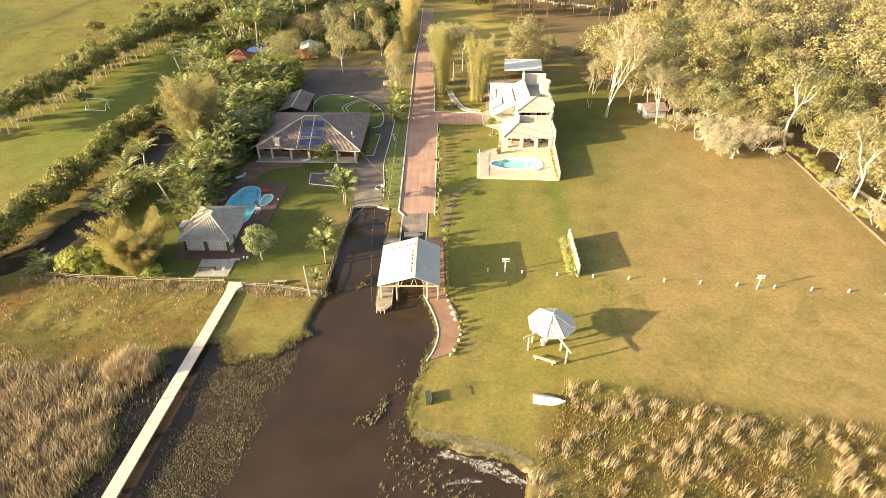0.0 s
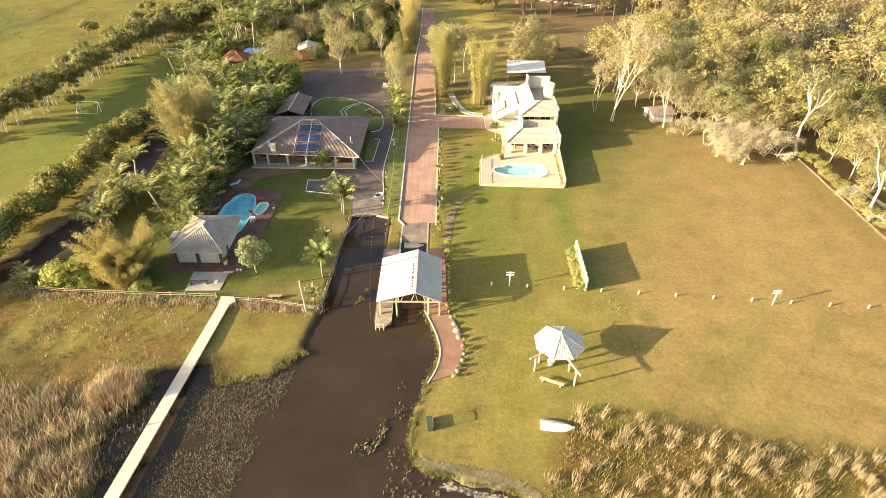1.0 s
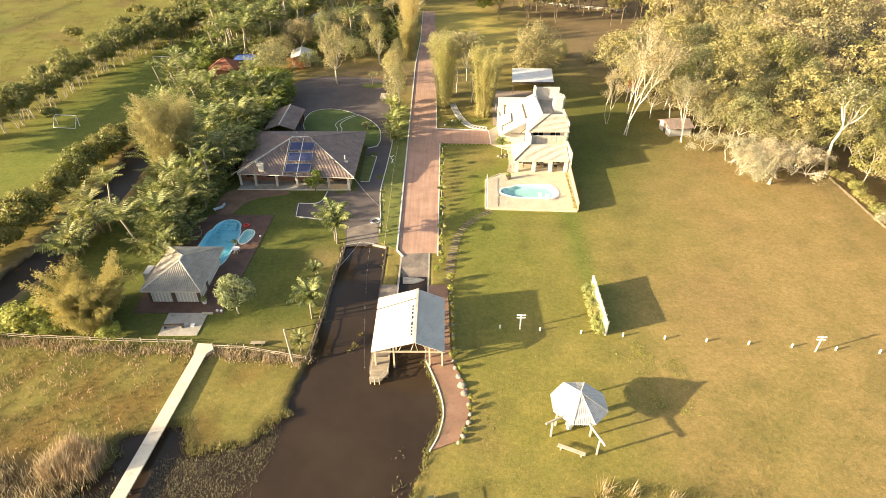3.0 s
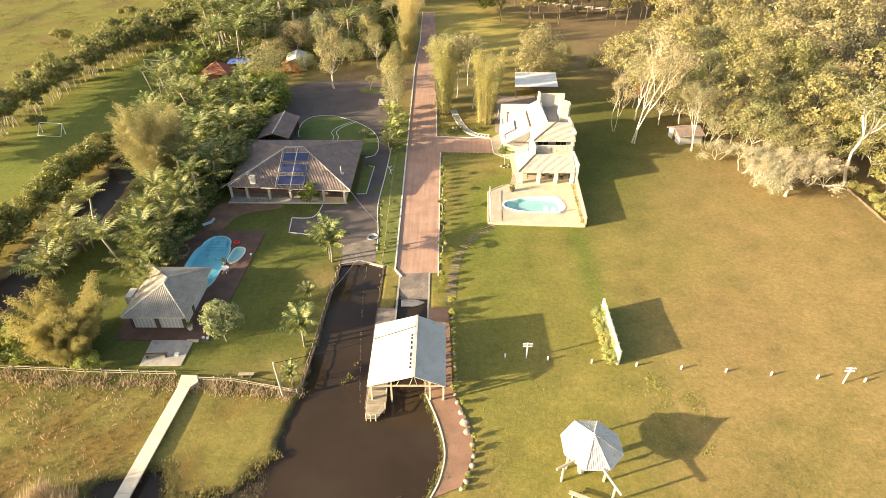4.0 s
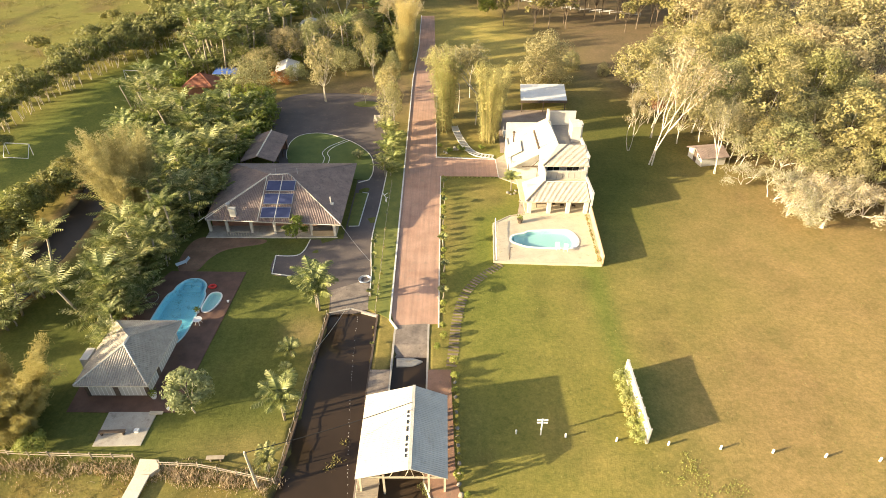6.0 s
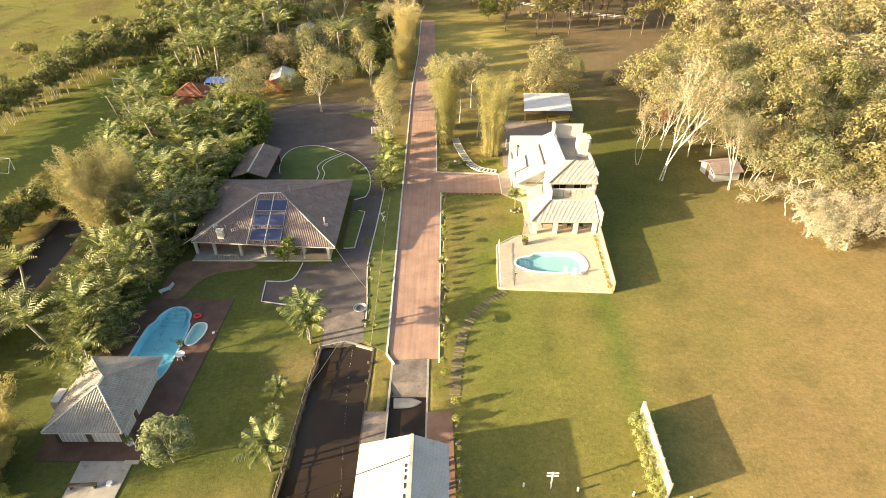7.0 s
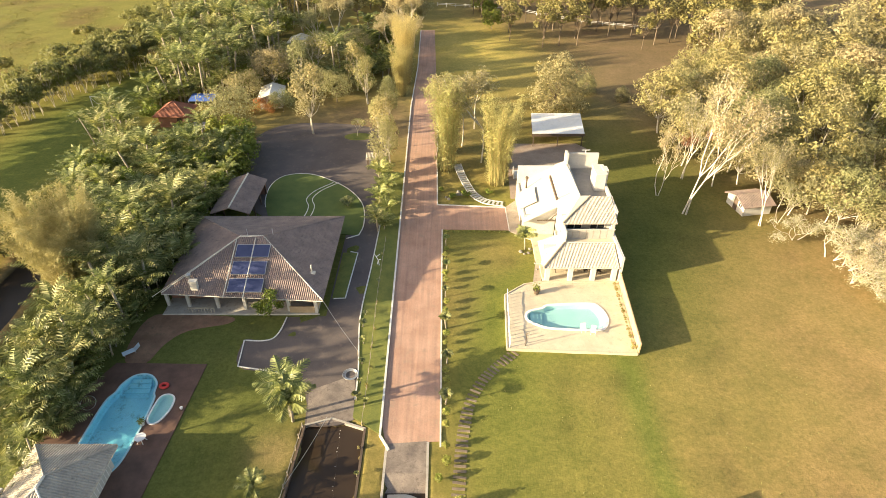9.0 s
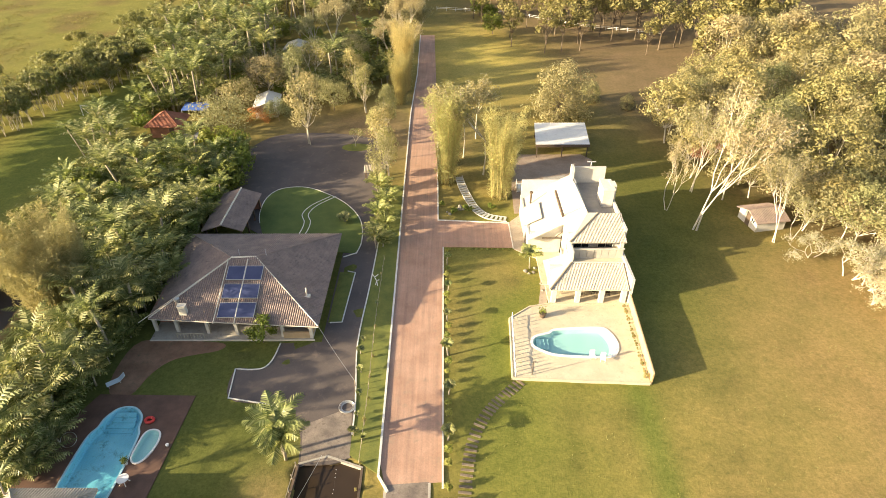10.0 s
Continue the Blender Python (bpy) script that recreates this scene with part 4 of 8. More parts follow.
part("insulator", Geo().tube([(-0.35, 0.25, 4.6), (-0.35, 0.25, 4.72)], 0.05, 6), M["white_plastic"], po)
bench(-19.9, 59.6, 2, "weathered timber bench beside the fence", "wood_grey", 1.6)

# ---- houses ----
def hip_roof(parent, x0, y0, x1, y1, ze, ridge_a, ridge_b, mat, ridge_mat, thick=0.12, tile=0.24, skew=(0, 0, 0)):
    """Four tiled slopes with caps on the hips. The ridge runs from ridge_a to ridge_b."""
    a, b, c, d = (Vector((x, y, ze)) for x, y in ((x0, y0), (x1, y0), (x1, y1), (x0, y1)))
    a = a + Vector(skew)
    ra, rb = Vector(ridge_a), Vector(ridge_b)
    along_x = abs(rb.x - ra.x) >= abs(rb.y - ra.y)
    slopes = [(a, b, rb, ra), (b, c, rb, rb), (c, d, ra, rb), (d, a, ra, ra)] if along_x else [(a, b, ra, ra), (b, c, rb, ra), (c, d, rb, rb), (d, a, ra, rb)]
    for s in slopes:
        g = Geo()
        roof_tiles(g, *s, width=tile)
        pts = list(s) if (s[2] - s[3]).length > 0.01 else list(s[:3])
        slab(g, pts, thick)
        part("roof_slope", g, mat, parent)
    hips = ((a, ra), (b, rb), (c, rb), (d, ra)) if along_x else ((a, ra), (b, ra), (c, rb), (d, rb))
    up = Vector((0, 0, 0.07))
    for k, (p, q) in enumerate(hips):
        part("hip_cap", Geo().tube([p + up, q + up], 0.08, 6), ridge_mat if k < 2 else mat, parent)
    if (ra - rb).length > 0.1:
        part("ridge_cap", Geo().tube([ra + up, rb + up], 0.12, 6), ridge_mat, parent)


M["ridge_white"] = surface("ridge_white", (0.58, 0.54, 0.47), (0.70, 0.66, 0.58), 1.2, 0.8, 14, 0.3, 0.2)


def opening(parent, x0, y0, z0, x1, y1, z1, mat="dark_glass", frame_mat="white_plastic", name="window"):
    """A pane in a proud surround, on a wall along x or along y."""
    w = part(name, Geo().box(x0, y0, z0, x1, y1, z1), M[mat], parent)
    t = 0.07
    g = Geo()
    if abs(x1 - x0) > abs(y1 - y0):
        for box in ((x0 - t, z0 - t, x1 + t, z0), (x0 - t, z1, x1 + t, z1 + t), (x0 - t, z0, x0, z1), (x1, z0, x1 + t, z1), ((x0 + x1) / 2 - 0.03, z0, (x0 + x1) / 2 + 0.03, z1)):
            g.box(box[0], y0 - 0.03, box[1], box[2], y1 + 0.03, box[3])
    else:
        for box in ((y0 - t, z0 - t, y1 + t, z0), (y0 - t, z1, y1 + t, z1 + t), (y0 - t, z0, y0, z1), (y1, z0, y1 + t, z1), ((y0 + y1) / 2 - 0.03, z0, (y0 + y1) / 2 + 0.03, z1)):
            g.box(x0 - 0.03, box[0], box[1], x1 + 0.03, box[2], box[3])
    part("window_frame", g, M[frame_mat], w)
    return w


def brick_house():
    h = thing("house", (-23.4, 103.6, 0), "low brick house under a wide brown tiled hip roof", "house")
    x0, y0, x1, y1 = -9.9, -8.9, 9.9, 9.0
    hip_roof(h, x0, y0, x1, y1, 2.45, (-1.2, -0.6, 5.6), (1.6, -0.5, 5.6), M["old_tile"], M["ridge_white"], skew=(0.9, 1.3, 0))

    def front(x):
        return y0 + 1.3 * (x1 - x) / 19.8

    W = 0.25
    wx0, wy0, wx1, wy1 = -9.1, -5.6, 9.0, 8.2
    for name, b in (("front_wall", (wx0, wy0, wx1, wy0 + W)), ("back_wall", (wx0, wy1 - W, wx1, wy1)), ("side_wall", (wx0, wy0 + W, wx0 + W, wy1 - W)), ("side_wall", (wx1 - W, wy0 + W, wx1, wy1 - W))):
        part(name, Geo().box(b[0], b[1], 0, b[2], b[3], 2.6), M["brick_wall"], h)
    part("porch_floor", Geo().box(wx0, y0 + 0.4, 0, wx1, wy0, 0.12), M["concrete"], h)
    part("porch_floor_edge", Geo().box(wx0, y0 + 0.28, 0, wx1 + 0.2, y0 + 0.4, 0.16), M["ridge_white"], h)
    for x in (-8.9, -6.4, -2.9, 0.4, 5.6, 8.8):
        part("pillar", Geo().box(x - 0.17, front(x) + 0.55, 0.12, x + 0.17, front(x) + 0.89, 2.4), M["ridge_white"], h)
    part("porch_beam", Geo().prism([(wx0, front(wx0) + 0.6), (wx1, front(wx1) + 0.6), (wx1, front(wx1) + 0.84), (wx0, front(wx0) + 0.84)], 2.2, 2.42), M["wood_pale"], h)
    part("parapet", Geo().box(5.75, y0 + 0.6, 0.12, 8.65, y0 + 0.78, 1.0), M["ochre_wall"], h)
    part("parapet", Geo().box(8.75, y0 + 0.9, 0.12, 8.93, wy0, 1.0), M["ochre_wall"], h)
    for x in (-7.6, -4.4, -1.0, 2.2):
        opening(h, x - 0.6, wy0 - 0.03, 0.9, x + 0.6, wy0 + 0.02, 2.05, "dark_glass", "wood_dark")
    part("door", Geo().box(4.2, wy0 - 0.04, 0.12, 5.2, wy0 + 0.02, 2.2), M["wood_dark"], h)
    for y in (-2.0, 3.0):
        opening(h, wx1 - 0.02, y - 0.7, 0.9, wx1 + 0.03, y + 0.7, 2.0, "dark_glass", "wood_dark")
    part("rail", Geo().box(-6.2, y0 + 0.62, 0.75, -3.1, y0 + 0.7, 0.83), M["wood_pale"], h)
    for k in range(9):
        part("baluster", Geo().box(-6.1 + 0.37 * k, y0 + 0.63, 0.12, -6.05 + 0.37 * k, y0 + 0.68, 0.76), M["wood_pale"], h)
    part("gutter", Geo().prism([(x0 + 0.9, y0 + 1.2), (x1, y0 - 0.1), (x1, y0 + 0.02), (x0 + 0.9, y0 + 1.32)], 2.36, 2.46), M["ridge_white"], h)
    # chimney stack over the fireplace
    c = part("chimney", Geo().box(-5.55, -7.4, 2.6, -4.75, -6.9, 3.95), M["ridge_white"], h)
    part("chimney_cap", Geo().box(-5.62, -7.47, 3.95, -4.68, -6.83, 4.03), M["ridge_white"], c)
    part("chimney_pot", Geo().tube([(-6.0, -6.2, 3.1), (-6.0, -6.2, 3.8), (-6.0, -6.2, 3.85), (-6.0, -6.2, 4.15), (-6.0, -6.2, 4.25)], [0.16, 0.16, 0.3, 0.3, 0.1], 10), M["steel"], h)
    v = part("vent_pipe", Geo().tube([(8.0, -4.6, 2.95), (8.0, -4.6, 4.3)], 0.09, 8), M["ridge_white"], h)
    part("flashing", Geo().box(7.6, -4.95, 2.95, 8.4, -4.4, 3.3), M["ridge_white"], v)
    for x, y in ((-0.5, 0.1), (2.6, 0.2)):
        part("antenna", Geo().tube([(x, y, 5.4), (x, y, 6.3)], 0.035, 5), M["steel"], h)
    part("cable_rack", Geo().tube([(-1.0, -0.6, 5.9), (-5.7, -5.0, 4.15), (-9.6, -8.6, 2.75)], 0.035, 5), M["ridge_white"], h)
    return h


BRICK = brick_house()


def solar_array(house):
    """Six panels in two columns on the front slope of the brick house."""
    slope = math.atan2(5.6 - 2.45, 8.35)
    glass = Geo().box(-0.95, 0, 0, 0.95, 1.75, 0.05).mesh("solar_panel", M["solar"])
    rim = Geo().box(-1.0, -0.05, -0.06, 1.0, 0.0, 0.065).box(-1.0, 1.75, -0.06, 1.0, 1.80, 0.065).box(-1.0, 0, -0.06, -0.95, 1.75, 0.065).box(0.95, 0, -0.06, 1.0, 1.75, 0.065).mesh("panel_frame", M["steel"])
    for c in range(2):
        for r in range(3):
            d = 1.0 + 2.4 * r
            m = pose(-0.25 + c * 2.05, -8.9 + d * math.cos(slope), 2.45 + d * math.sin(slope) + 0.16, math.degrees(slope), 0, 0)
            p = part("solar_panel", glass, None, house, "blue glazed solar panel", m=m)
            part("panel_frame", rim, None, p)
    for x in (-1.5, 0.78):
        part("solar_pipe", Geo().tube([(x, -8.7, 2.72), (x, -0.9, 2.72 + 7.8 * math.tan(slope))], 0.06, 6), M["ridge_white"], house)


solar_array(BRICK)

# garage with gabled roof behind the brick house
ga = thing("garage", (-29.6, 118.3, 0), "open garage with brown tiled gable roof", "garage")
for s in (-1, 1):
    g = Geo()
    e0, e1 = (2.75 * s, -5.0 * s, 2.5), (2.75 * s, 5.0 * s, 2.5)
    roof_tiles(g, e0, e1, (0, 5.0 * s, 3.45), (0, -5.0 * s, 3.45))
    slab(g, [e0, e1, (0, 5.0 * s, 3.45), (0, -5.0 * s, 3.45)], 0.1)
    part("roof_slope", g, M["old_tile"], ga)
part("ridge_cap", Geo().tube([(0, -5, 3.52), (0, 5, 3.52)], 0.12, 6), M["ridge_white"], ga)
for x in (-2.3, 2.3):
    for y in (-4.6, -1.6, 1.6, 4.6):
        part("post", Geo().box(x - 0.09, y - 0.09, 0, x + 0.09, y + 0.09, 2.6), M["wood_dark"], ga)
part("back_wall", Geo().box(-2.4, 4.6, 0, 2.4, 4.75, 2.5), M["brick_wall"], ga)


def pool_house():
    h = thing("pool_house", (-31.85, 70.9, 0), "white pool house with grey tiled hip roof", "pool house")
    x0, y0, x1, y1 = -3.6, -4.6, 3.6, 4.65
    hip_roof(h, x0, y0, x1, y1, 2.25, (0.0, -0.5, 3.75), (0.0, 0.6, 3.75), M["grey_tile"], M["ridge_white"])
    W, a, b, c, d = 0.15, -2.95, -3.95, 2.95, 4.0
    for name, q in (("front_wall", (a, b, c, b + W)), ("back_wall", (a, d - W, c, d)), ("side_wall", (a, b + W, a + W, d - W)), ("side_wall", (c - W, b + W, c, d - W))):
        part(name, Geo().box(q[0], q[1], 0.1, q[2], q[3], 2.3), M["white_wall"], h)
    for k in range(14):
        x = a + 0.15 + 0.42 * k
        if 0.0 < x - a - 2.55 < 0.6:
            continue
        part("batten", Geo().box(x, b - 0.03, 0.15, x + 0.05, b, 2.2), M["white_plastic"], h)
    for k in range(18):
        y = b + 0.2 + 0.42 * k
        part("batten", Geo().box(c, y, 0.15, c + 0.03, y + 0.05, 2.2), M["white_plastic"], h)
    part("door", Geo().box(a + 2.6, b - 0.05, 0.12, a + 3.1, b + 0.02, 2.15), M["wood_dark"], h)
    part("door", Geo().box(c - 0.02, -1.5, 0.12, c + 0.05, -0.95, 2.15), M["wood_dark"], h)
    for x, y in ((a, b), (c, b)):
        part("corner_post", Geo().box(x - 0.14, y - 0.14, 0.1, x + 0.14, y + 0.14, 2.3), M["wood_dark"], h)
    part("fascia", Geo().box(x0, y0 - 0.03, 2.1, x1, y0 + 0.03, 2.24), M["ridge_white"], h)
    part("fascia", Geo().box(x1 - 0.03, y0, 2.1, x1 + 0.03, y1, 2.24), M["ridge_white"], h)
    part("water_box", Geo().box(-4.7, -1.2, 0.0, -3.9, 0.5, 2.3), M["white_wall"], h)


pool_house()
holed("terrace", [(-36.2, 64.9), (-25.6, 64.9), (-25.2, 75), (-24.75, 87.2), (-34.4, 87.4), (-37.5, 80)], (LEFT_POOL, SPA), -0.1, 0.08, M["deck_brown"], "reddish-brown terrace round the pool and pool house", "terrace")
solid("slab", Geo().prism([(-31.75, 61.0), (-27.35, 61.1), (-27.3, 64.9), (-32.0, 64.9)], -0.1, 0.1), M["concrete"], "plain concrete slab in the grass", "slab", "structure")


def basin(name, outline, label, shell, depth=1.0, rim=0.3, z=0.1, rim_mat="white_plastic", steps=()):
    p = thing(name, (0, 0, 0), label, "swimming pool")
    n = len(outline)
    cx, cy = sum(q[0] for q in outline) / n, sum(q[1] for q in outline) / n
    low = [(cx + (x - cx) * 0.93, cy + (y - cy) * 0.95) for x, y in outline]
    g = Geo()
    g.add([(x, y, z - 0.01) for x, y in outline] + [(x, y, z - depth * 0.8) for x, y in low] + [(cx + (x - cx) * 0.86, cy + (y - cy) * 0.9, z - depth) for x, y in outline],
          [(k * n + i, k * n + (i + 1) % n, (k + 1) * n + (i + 1) % n, (k + 1) * n + i) for i in range(n) for k in (0, 1)] + [tuple(range(2 * n, 3 * n))])
    part("shell", g, shell, p)
    part("water_surface", Geo().add([(x, y, z - 0.1) for x, y in outline], [tuple(range(n))]), M["pool_water"], p)
    rim_geo = Geo()
    out = []
    for i in range(n):
        a, b, c = Vector(outline[i - 1]), Vector(outline[i]), Vector(outline[(i + 1) % n])
        d = (c - a).normalized()
        out.append(b + Vector((d.y, -d.x)) * rim)
    rim_geo.add([(x, y, z) for x, y in outline] + [(q.x, q.y, z) for q in out] + [(q.x, q.y, z - 0.12) for q in out] + [(x, y, z - 0.12) for x, y in outline],
                [(i, n + i, n + (i + 1) % n, (i + 1) % n) for i in range(n)] + [(n + i, 2 * n + i, 2 * n + (i + 1) % n, n + (i + 1) % n) for i in range(n)] + [(3 * n + i, i, (i + 1) % n, 3 * n + (i + 1) % n) for i in range(n)])
    part("rim", rim_geo, M[rim_mat], p)
    for s in steps:
        part("step", Geo().box(*s), shell, p)
    return p


basin("swimming_pool", LEFT_POOL, "blue fibreglass swimming pool with a rounded stair end", M["pool_shell"], 0.56, 0.16, 0.16, "pool_rim",
      [(-31.9 + 0.05 * k, 83.0 + 0.55 * k, -0.4, -29.4 - 0.1 * k, 83.55 + 0.55 * k, -0.33 + 0.1 * k) for k in range(4)])
basin("spa_pool", SPA, "small pale blue children's pool beside the large one", M["pool_shell_pale"], 0.45, 0.15, 0.2)

# ---- white house ----
def white_house():
    h = thing("house", (17, 110, 0), "two-storey white house with cream tiled roofs", "house")
    ox, oy = 17, 110

    def box(name, x0, y0, z0, x1, y1, z1, mat="white_wall", parent=h):
        return part(name, Geo().box(x0 - ox, y0 - oy, z0, x1 - ox, y1 - oy, z1), M[mat], parent)

    def slope(name, a, b, c, d, mat, thick=0.12, tiled=True):
        o = Vector((ox, oy, 0))
        q = [Vector(p) - o for p in (a, b, c, d)]
        g = Geo()
        if tiled:
            roof_tiles(g, *q, width=0.18, rise=0.04)
        slab(g, q if (q[2] - q[3]).length > 0.01 else q[:3], thick)
        return part(name, g, M[mat], h)

    # veranda
    slope("veranda_roof", (12.5, 100.8, 2.45), (21.75, 100.8, 2.45), (21.75, 104.5, 3.65), (15.5, 104.5, 3.65), "cream_tile")
    slope("veranda_roof", (12.5, 106.6, 2.45), (12.5, 100.8, 2.45), (15.5, 104.5, 3.65), (15.5, 106.6, 3.65), "white_roof")
    o = Vector((ox, oy, 0))
    part("hip_cap", Geo().tube([Vector((12.5, 100.8, 2.55)) - o, Vector((15.5, 104.5, 3.75)) - o], 0.12, 6), M["wood_grey"], h)
    for x in (13.1, 15.95, 18.75, 21.35):
        box("pillar", x - 0.27, 101.0, 0.3, x + 0.27, 101.54, 2.45)
    box("veranda_beam", 12.9, 101.1, 2.2, 21.6, 101.4, 2.45)
    box("veranda_floor", 12.6, 100.7, 0, 21.9, 104.4, 0.32, "cream_paving")
    box("front_wall", 12.9, 104.4, 0.0, 21.9, 104.65, 3.3)
    for x in (14.4, 17.3, 20.1):
        opening(h, x - 0.85 - ox, 104.36 - oy, 0.35, x + 0.85 - ox, 104.42 - oy, 2.2)
    # balcony above the veranda
    box("balcony_floor", 15.5, 104.5, 3.3, 22.2, 108.0, 3.5, "cream_paving")
    box("balcony_wall", 15.5, 104.5, 3.5, 22.2, 104.62, 3.75)
    for k in range(7):
        x = 15.75 + 0.88 * k
        box("balcony_screen", x, 105.6 + 0.01 * (k % 2), 3.5, x + 0.84, 105.66 + 0.01 * (k % 2), 4.85, "screen_grey")
    box("balcony_rail", 15.6, 105.56, 4.85, 22.0, 105.7, 4.93)
    box("side_wall", 21.9, 100.9, 0.0, 22.2, 108.0, 3.9)
    box("upper_front_wall", 15.5, 108.0, 3.3, 22.2, 108.25, 5.6)
    for x in (17.3, 20.3):
        opening(h, x - 0.9 - ox, 107.95 - oy, 3.55, x + 0.9 - ox, 108.02 - oy, 5.0)
    for x in (15.75, 21.95):
        box("balcony_post", x - 0.2, 106.6, 3.5, x + 0.2, 107.0, 5.3)
    # upper front roof
    slope("upper_roof", (15.4, 106.4, 5.3), (22.4, 106.4, 5.3), (22.6, 111.0, 6.6), (19.6, 111.0, 6.6), "cream_tile")
    part("hip_cap", Geo().tube([Vector((15.4, 106.4, 5.4)) - o, Vector((19.6, 111.0, 6.7)) - o], 0.11, 6), M["wood_grey"], h)
    # great side slope
    slope("side_roof", (11.3, 122.2, 2.75), (10.9, 110.5, 2.75), (18.3, 110.9, 6.75), (17.9, 121.0, 6.75), "white_roof", 0.16, False)
    slope("side_roof", (15.4, 111.0, 5.2), (15.4, 106.4, 5.3), (19.6, 111.0, 6.72), (18.3, 111.0, 6.72), "white_roof", 0.14, False)
    slope("lower_side_roof", (11.05, 118.2, 2.92), (10.9, 113.8, 2.92), (11.5, 113.8, 3.25), (13.3, 117.9, 4.2), "cream_tile", 0.08)
    # dark bars standing in for shadow along two edges of the recessed panel
    box("roof_step", 15.45, 112.3, 5.2, 15.7, 118.7, 5.6, "wood_dark")
    part("roof_gutter", Geo().tube([Vector((15.6, 117.75, 5.42)) - o, Vector((17.8, 117.75, 6.5)) - o], 0.16, 5), M["wood_dark"], h)
    slope("roof_light", (15.7, 118.6, 5.62), (15.7, 112.4, 5.62), (18.2, 112.4, 6.86), (18.0, 118.6, 6.86), "white_roof", 0.3, False)
    # walls of the main block
    box("side_wall", 11.2, 111.5, 0, 11.45, 121, 3.1)
    box("wall", 11.45, 111.5, 0, 15.5, 111.75, 3.4)
    part("gable_wall", Geo().add([(x - ox, y - oy, z) for y in (111.2, 111.42) for x, z in ((11.6, 3.0), (15.5, 3.0), (15.5, 5.05))], [(0, 1, 2), (5, 4, 3), (0, 3, 4, 1), (1, 4, 5, 2), (2, 5, 3, 0)]), M["white_wall"], h)
    box("back_wall", 11.2, 121.0, 0, 22.6, 121.25, 5.9)
    box("wing_wall", 15.5, 104.65, 0, 15.7, 111.0, 5.15)
    box("patio_floor", 12.3, 104.7, 0, 15.5, 111.4, 0.25, "cream_paving")
    box("east_wall", 22.4, 108.0, 0, 22.7, 121.0, 6.2)
    box("inner_wall", 18.1, 111.2, 3.0, 18.35, 120.8, 6.7)
    # roof terrace with parapets, tower and chimney block
    box("terrace_floor", 18.35, 111.2, 5.4, 22.4, 120.8, 5.6, "smoke_panel")
    box("parapet", 18.1, 120.8, 5.6, 22.7, 121.05, 8.05)
    box("parapet", 17.8, 119.9, 5.6, 18.15, 121.05, 8.4)
    box("parapet", 22.42, 111.0, 5.6, 22.68, 121.0, 6.3)
    c = box("chimney_block", 20.9, 114.2, 5.6, 22.3, 116.9, 8.1)
    box("chimney_cap", 20.85, 114.1, 8.1, 22.4, 117.0, 8.25, "ridge_white", c)
    box("chimney_flue", 22.0, 115.0, 5.6, 22.75, 116.4, 8.3, "ridge_white", c)
    part("stove_pipe", Geo().tube([Vector((12.3, 118.9, 3.4)) - o, Vector((12.3, 118.9, 5.0)) - o, Vector((12.3, 118.9, 5.05)) - o, Vector((12.3, 118.9, 5.25)) - o], [0.13, 0.13, 0.26, 0.2], 8), M["wood_dark"], h)
    box("doorway", 11.15, 113.0, 0.1, 11.22, 114.4, 2.2, "dark_glass")
    # dark truss at the open end of the side roof
    part("truss", Geo().tube([Vector((12.9, 110.9, 2.9)) - o, Vector((16.0, 110.9, 2.9)) - o, Vector((16.2, 110.9, 5.3)) - o], 0.09, 5), M["wood_dark"], h)
    part("truss", Geo().tube([Vector((14.5, 110.9, 2.9)) - o, Vector((16.1, 110.9, 4.6)) - o], 0.07, 5), M["wood_dark"], h)


M["screen_grey"] = surface("screen_grey", (0.34, 0.32, 0.29), (0.44, 0.42, 0.385), 0.8, 0.5, 8, 0.2, 0.05)
M["smoke_panel"] = surface("smoke_panel", (0.20, 0.19, 0.18), (0.28, 0.265, 0.25), 0.8, 0.6, 8, 0.2, 0.1)
white_house()
DECK = [(7.2, 89.3), (21.1, 88.6), (22.0, 101.0), (13.0, 101.0), (10.2, 100.3), (7.7, 98.3)]
holed("pool_deck", DECK, (RIGHT_POOL,), -0.1, 0.3, M["cream_paving"], "cream paved sun deck round the pool", "deck")
kerb("kerb", [(13.0, 101.0), (10.2, 100.35), (7.65, 98.3), (7.15, 89.3)], "cream rim of the sun deck", 0.14, 0.40, "cream_paving")
kerb("kerb", [(7.15, 89.3), (21.1, 88.55)], "cream rim along the front of the sun deck", 0.14, 0.34, "cream_paving")
basin("swimming_pool", RIGHT_POOL, "pale turquoise swimming pool set in a cream deck", M["pool_shell_pale"], 0.55, 0.3, 0.36, "white_plastic", [(10.3 + 0.45 * k, 93.6, -0.1, 10.75 + 0.45 * k, 95.2, 0.16 - 0.09 * k) for k in range(3)])
# slatted screen along the road side of the deck
fence_line("deck_rail", [(7.45, 89.5), (7.95, 98.2)], "slim white post rail along the sun deck", 0.6, (0.8,), 1.2, "white_plastic", "", 0.055)
# planted screen wall on the far side
sw = thing("screen_wall", (21.5, 94.8, 0), "cream garden wall overgrown with climbers", "wall")
g = Geo()
g.prism([(-0.34, -6.2), (-0.2, -6.2), (0.62, 6.1), (0.48, 6.1)], -0.1, 1.7)
part("wall", g, M["ochre_wall"], sw)

